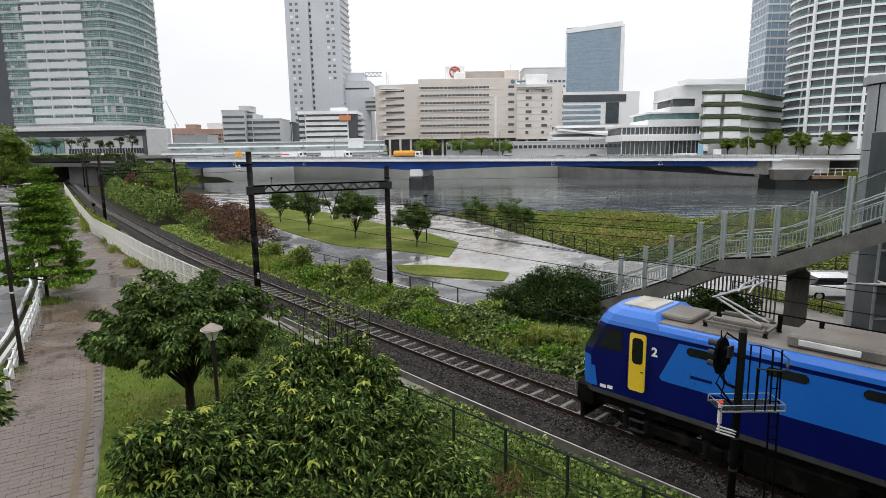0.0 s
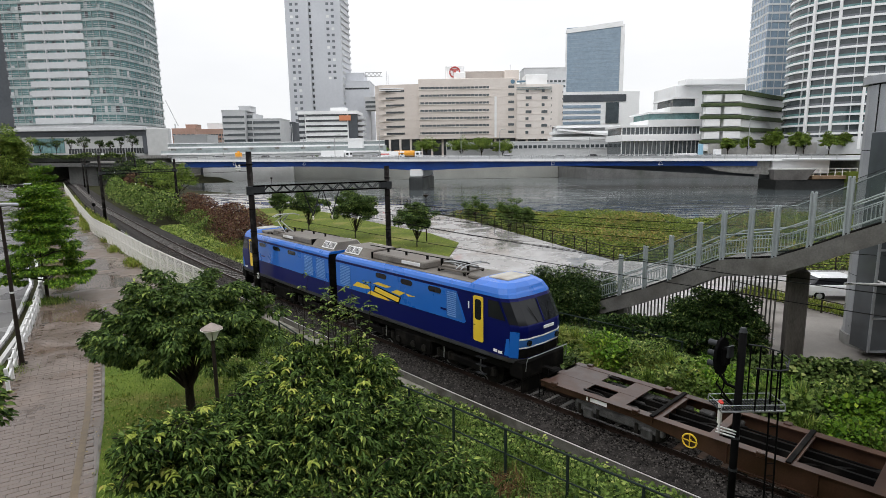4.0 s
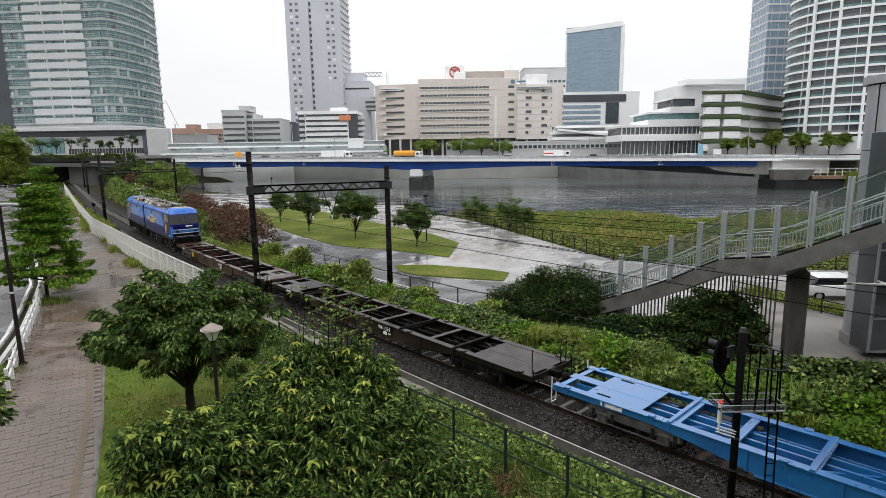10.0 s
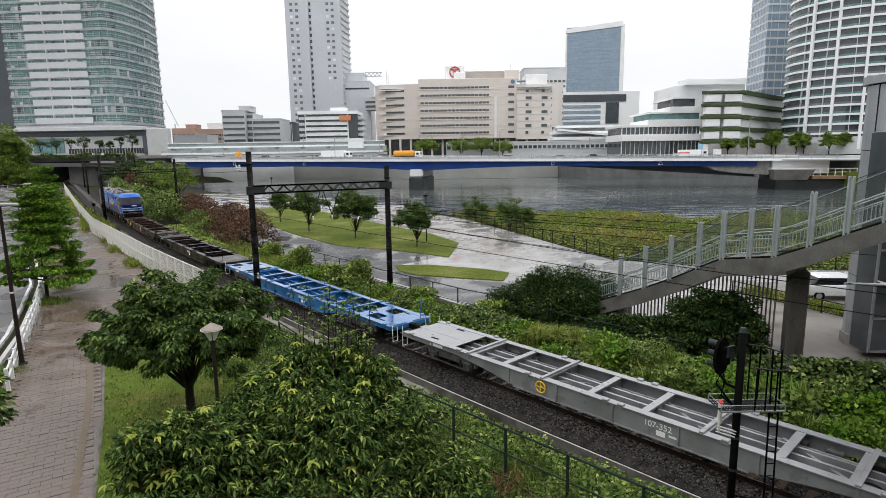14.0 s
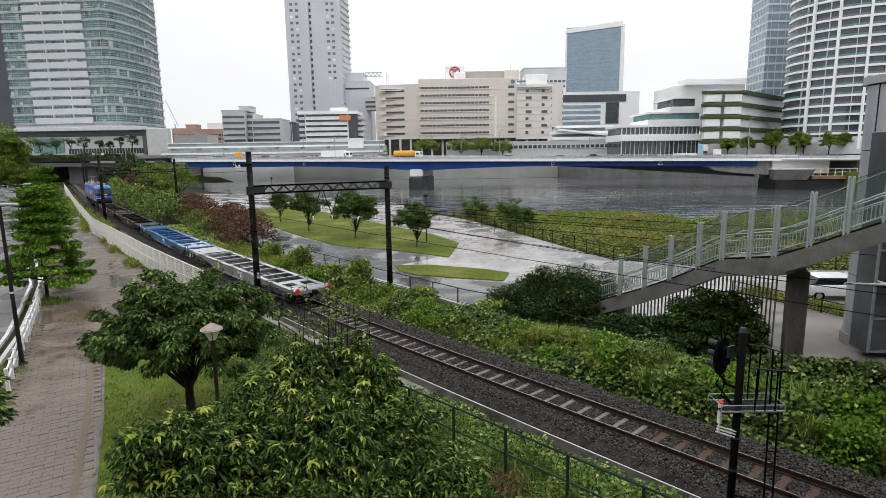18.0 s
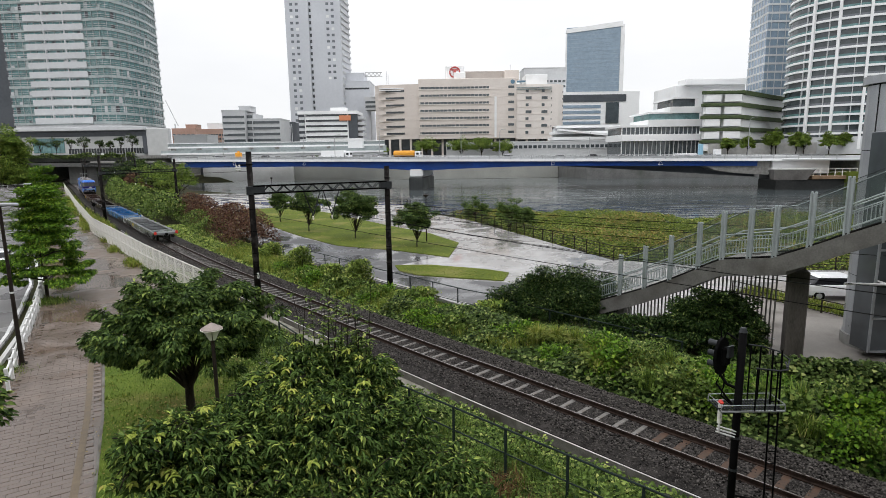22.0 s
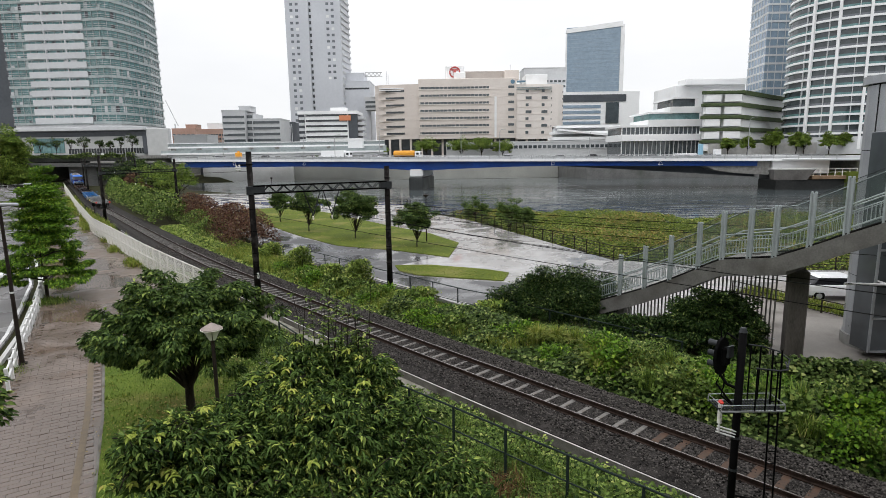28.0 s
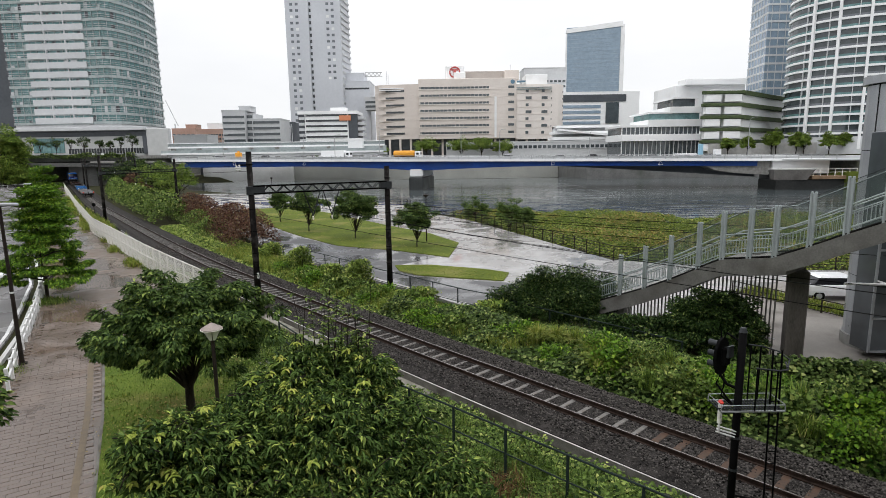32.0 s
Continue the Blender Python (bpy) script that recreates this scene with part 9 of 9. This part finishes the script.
grass_patch("dry_grass", strip(0, 16, -6.0, -4.4, 4200), GZ - 0.15, 0.35, 0.85, 0.008, 0.9, GRASS_DEAD, "withered brown grass tufts by the drain", 150)
grass_patch("tall_grass", strip(-6, 28, -5.2, -3.2, 34000, 1.15), GZ - 0.25, 0.45, 1.0, 0.012, 1.3, GRASS_TALL, "tall clumped weedy grass beside the kerb", 300)
grass_patch("tall_grass", np.concatenate([strip(-6, 28, -5.0, -2.5, 14000, 1.2), strip(26, 34, -2.9, -2.1, 1600)]), GZ - 0.25, 0.2, 0.5, 0.012, 1.2, GRASS_TALL, "weedy grass between the clumps", 14)
grass_patch("tall_grass", strip(-5, 24, -7.6, -5.0, 12000), GZ - 0.15, 0.3, 0.65, 0.011, 1.0, GRASS_TALL, "tall weedy grass around the wire fence", 45)
for k in range(26):
    q = beside(-4 + 26 * RS.rand() ** 1.2, RS.uniform(-5.0, -3.3))
    shrub_line("verge_weed", [(q.x, q.y), (q.x + 0.3, q.y - 0.35)], 0.6, RS.uniform(0.5, 0.95), 420, RS.uniform(0.09, 0.15), (LEAF_VINE, LEAF_HEDGE)[k % 2], "leafy weed in the tall grass beside the kerb", "weed", lvl=GZ - 0.2, ragged=0.5)
grass_patch("fence_grass", strip(66, 150, -4.4, -2.3, 7000), GZ, 0.5, 1.3, 0.035, 0.9, GRASS_DRY, "yellowish grass between the far mesh fence and the track", 30)
p = np.array([Vector((18.2, 34.6)).lerp(Vector((22.2, 26.3)), k)[:] for k in RS.rand(5200)]) + RS.rand(5200, 1) * np.array([1.5, 0.7]) + np.array([0.25, 0.1])
grass_patch("rail_grass", p, GZ, 0.2, 0.5, 0.02, 0.9, GRASS_DRY, "long grass behind the dark wooden rail", 20)
grass_patch("tall_grass", strip(27, 70, -4.2, -2.0, 9000), GZ, 0.2, 0.5, 0.014, 0.9, GRASS, "weedy grass along the far kerb", 20)
grass_patch("pampas_tuft", strip(5, 12.5, 3.4, 5.4, 7000), GZ + 0.35, 0.75, 1.2, 0.012, 1.6, GRASS_DRY, "arching pampas-like tufts", 600)
grass_patch("slope_grass", strip(12, 50, 3.0, 5.6, 22000), GZ + 0.1, 0.3, 0.75, 0.014, 0.9, GRASS_DRY, "yellowish grass below the park railing", 30)
grass_patch("verge_grass", in_poly(GREEN, 45000), GZ + 0.02, 0.04, 0.14, 0.008, 0.9, GRASS, "short damp verge grass")
grass_patch("verge_grass", in_poly(GREEN, 9000), GZ + 0.02, 0.05, 0.16, 0.009, 0.9, GRASS_DRY, "yellowed verge grass", 40)
litter = np.concatenate([in_poly(GREEN, 900), np.array([-9.0, 18.0]) + RS.normal(size=(900, 2)) * 1.1])
litter_thing = thing("leaf_litter", (0, 0, 0), "fallen brown leaves under the cherry tree", "leaves", kind="stuff")
part("leaves", leaf_mesh("leaves", np.column_stack([litter, np.full(len(litter), GZ + 0.09)]), RS.normal(size=(len(litter), 3)) * np.array([1, 1, 0.1]), np.tile([0, 0, 1.0], (len(litter), 1)), RS.uniform(0.06, 0.12, len(litter)), RS.uniform(0.02, 0.035, len(litter)), LEAF_RUST), None, litter_thing)
grass_patch("lawn_grass", in_poly(LAWN_MAIN, 16000), GZ + 0.06, 0.04, 0.12, 0.012, 0.9, GRASS_DRY, "short mown park grass")
grass_patch("lawn_grass", in_poly(LAWN_SMALL, 5000), GZ + 0.06, 0.04, 0.1, 0.01, 0.9, GRASS_DRY, "short mown park grass")
REED = [(1, 88), (5.5, 78.5), (11, 62), (15.6, 49.5), (26, 45), (60, 42), (60, 79), (43, 83), (34, 79), (28.7, 88), (20, 91), (13, 90), (6, 90)]
def bank_cover(name, n, leaf, material, label, patch=None):
    """Mounded leafy weeds over the river bank."""
    q = in_poly(REED, n)
    x, y = q[:, 0], q[:, 1]
    f = np.sin(x * 0.33 + 1.7 * np.sin(y * 0.21)) + np.sin(y * 0.29 + x * 0.17)
    if patch is not None:
        k = f + 0.5 * np.sin(x * 0.9 + y * 0.7) > patch
        q, x, y, f = q[k], x[k], y[k], f[k]
        n = len(q)
    h = 0.95 + 0.28 * f + 0.3 * np.sin(x * 1.3 + 1.1 * np.sin(y * 0.9)) * np.sin(y * 1.1)
    P = np.column_stack([q, -1.75 + h * (1 - 0.5 * RS.rand(n) ** 2)])
    D = RS.normal(size=(n, 3)) * np.array([1, 1, 0.5]) + np.array([0, -0.4, 0.25])
    U = np.array([0, -0.4, 1.0]) + RS.normal(size=(n, 3)) * 0.5
    L = leaf * RS.uniform(0.5, 1.3, n)
    t = thing(name, (0, 0, 0), label, "weeds", kind="stuff")
    part("leaves", leaf_mesh("leaves", P, D, U, L, L * 0.36, material), None, t)


bank_cover("bank_weeds", 95000, 0.24, LEAF_REED, "mounded yellow-green weeds along the river bank")
bank_cover("bank_weeds", 60000, 0.22, LEAF_RUST, "withered yellow-brown weeds among the green", 0.55)
grass_patch("reed_bed", in_poly(REED, 22000), -1.7, 0.7, 1.35, 0.02, 0.8, GRASS_DRY, "green and yellow reeds along the river", 18)
for line, h in (([(-36, 60.0), (-37.5, 62.5)], 0.9), ([(-31.5, 53.5), (-33, 56)], 0.7), ([(-25.5, 46.0), (-27.5, 48.6)], 0.7), ([(-45, 71), (-50, 78)], 1.3), ([(-60, 92), (-80, 120)], 2.0)):
    p = np.array([Vector(line[0]).lerp(Vector(line[1]), k)[:] for k in RS.rand(700)])
    grass_patch("fence_weeds", p + RS.normal(size=p.shape) * 0.25, GZ, h * 0.5, h, 0.02, 0.8, GRASS_DRY, "yellowish weeds at the foot of the mesh fence")
p = np.array([-19.0, 22.6]) + RS.normal(size=(1500, 2)) * np.array([0.55, 0.4])
grass_patch("lamp_weeds", p, GZ, 0.1, 0.28, 0.01, 0.9, GRASS, "tuft of grass round the lamp's foot")
p = np.array([-25.0, 34.6]) + RS.normal(size=(1500, 2)) * np.array([0.6, 0.5])
grass_patch("tree_weeds", p, GZ, 0.1, 0.35, 0.014, 0.9, GRASS, "tuft of grass round the street tree")


# taller weeds standing out of the vines
for k in range(84):
    a, u = -6 + 44 * RS.rand(), 3.0 + 2.4 * RS.rand()
    q = beside(a, u)
    h = RS.uniform(0.5, 1.05) if a < 10 else RS.uniform(0.1, 0.45)
    if k % 3:
        shrub_line("tall_weed", [(q.x, q.y), (q.x + 0.7, q.y - 0.6)], 0.9, h + 0.35, 700, RS.uniform(0.1, 0.2), (LEAF_VINE, LEAF_HEDGE, LEAF_FRESH)[k % 3], "tall leafy weed among the vines", "weed", ragged=0.5)
    else:
        p = np.array([q.x, q.y]) + RS.normal(size=(260, 2)) * 0.12
        grass_patch("grass_tuft", p, GZ + 0.4, h * 0.9, h * 1.4, 0.014, 1.2, GRASS, "arching grass tuft among the vines")


# ---- overhead wires ----
for u, z in ((-0.2, 4.75), (0.15, 5.6)):
    wire([beside(-60, u, z), beside(-18, u, z), beside(23, u, z), beside(68, u, z), beside(118, u, z), beside(170, u, z)], 0.12 if z < 5 else 0.55)
for (x0, y0, z0), (x1, y1, z1) in (((-3.5, 36.1, 5.3), (30, 15.8, 5.2)), ((-3.5, 36.1, 5.1), (30, 15.2, 4.7)), ((-3.5, 36.1, 4.6), (30, 15.5, 4.1)), ((-3.5, 36.1, 4.9), (30, 16.5, 4.6)), ((-3.5, 36.1, 4.2), (20, 18.0, 3.2))):
    wire([(x0, y0, z0), (x1, y1, z1)], 0.35, 0.014)
for dz in (0.0, 0.35, 0.9):
    wire([(-47.8, 79.7, 7.6 - dz), (-10.9, 32.3, 7.9 - dz)], 0.4, 0.012)


# ---- paving of the footpath ----
def pave():
    rng = random.Random(9)
    meshes = [G().box(-0.245, 0.245, -0.12, 0.12, -0.05, 0.012 + 0.003 * k, 0.006).mesh("paver", PAVER) for k in range(3)]
    rest = G()
    made = 0
    d = Vector((-0.52, 0.854))
    n = Vector((0.854, 0.52))
    for row in range(-10, 110):
        for col in range(-30, 40):
            p = Vector((-11.0, 13.0)) + d * (row * 0.255) + n * (col * 0.505 + (0.25 if row % 2 else 0))
            y = p.y
            if y < 8 or y > 30:
                continue
            xl, xr = on_line([(yy, xx) for xx, yy in PATH_L], y) + 0.4, on_line([(yy, xx) for xx, yy in PATH_R], y) - 0.3
            if not xl < p.x < xr:
                continue
            m = pose(p.x, p.y, GZ + rng.uniform(-0.006, 0.004), rng.uniform(-0.5, 0.5), rng.uniform(-0.5, 0.5), math.degrees(math.atan2(n.y, n.x)) + rng.uniform(-0.6, 0.6))
            if made < 300 and 13.0 < y < 20 and p.x > -14.5:
                part("paver", meshes[made % 3], None, footpath).matrix_basis = m
                made += 1
            else:
                rest.box(-0.245, 0.245, -0.12, 0.12, -0.05, 0.014, 0, m)
    part("more_pavers", rest, PAVER, footpath, kind="stuff")
    # yellow guide strip and the edge stones of the verge
    part("guide_strip", G().sweep([(x - 0.55, y, GZ) for x, y in PATH_R[:5]], [(-0.1, -0.02), (-0.1, 0.022), (0.1, 0.022), (0.1, -0.02)]), mat("ochre_strip", (0.1, 0.076, 0.05), (0.18, 0.14, 0.095), rough=0.5, scale=4, fine=40), footpath, "worn ochre edge strip")
    part("edge_stones", G().sweep([(x, y, GZ) for x, y in PATH_R[:6]], [(-0.05, -0.1), (-0.05, 0.03), (0.04, 0.03), (0.04, -0.1)]), KERB_GREY, footpath)


pave()


def motions():
    run_train()
    run_traffic()


motions()
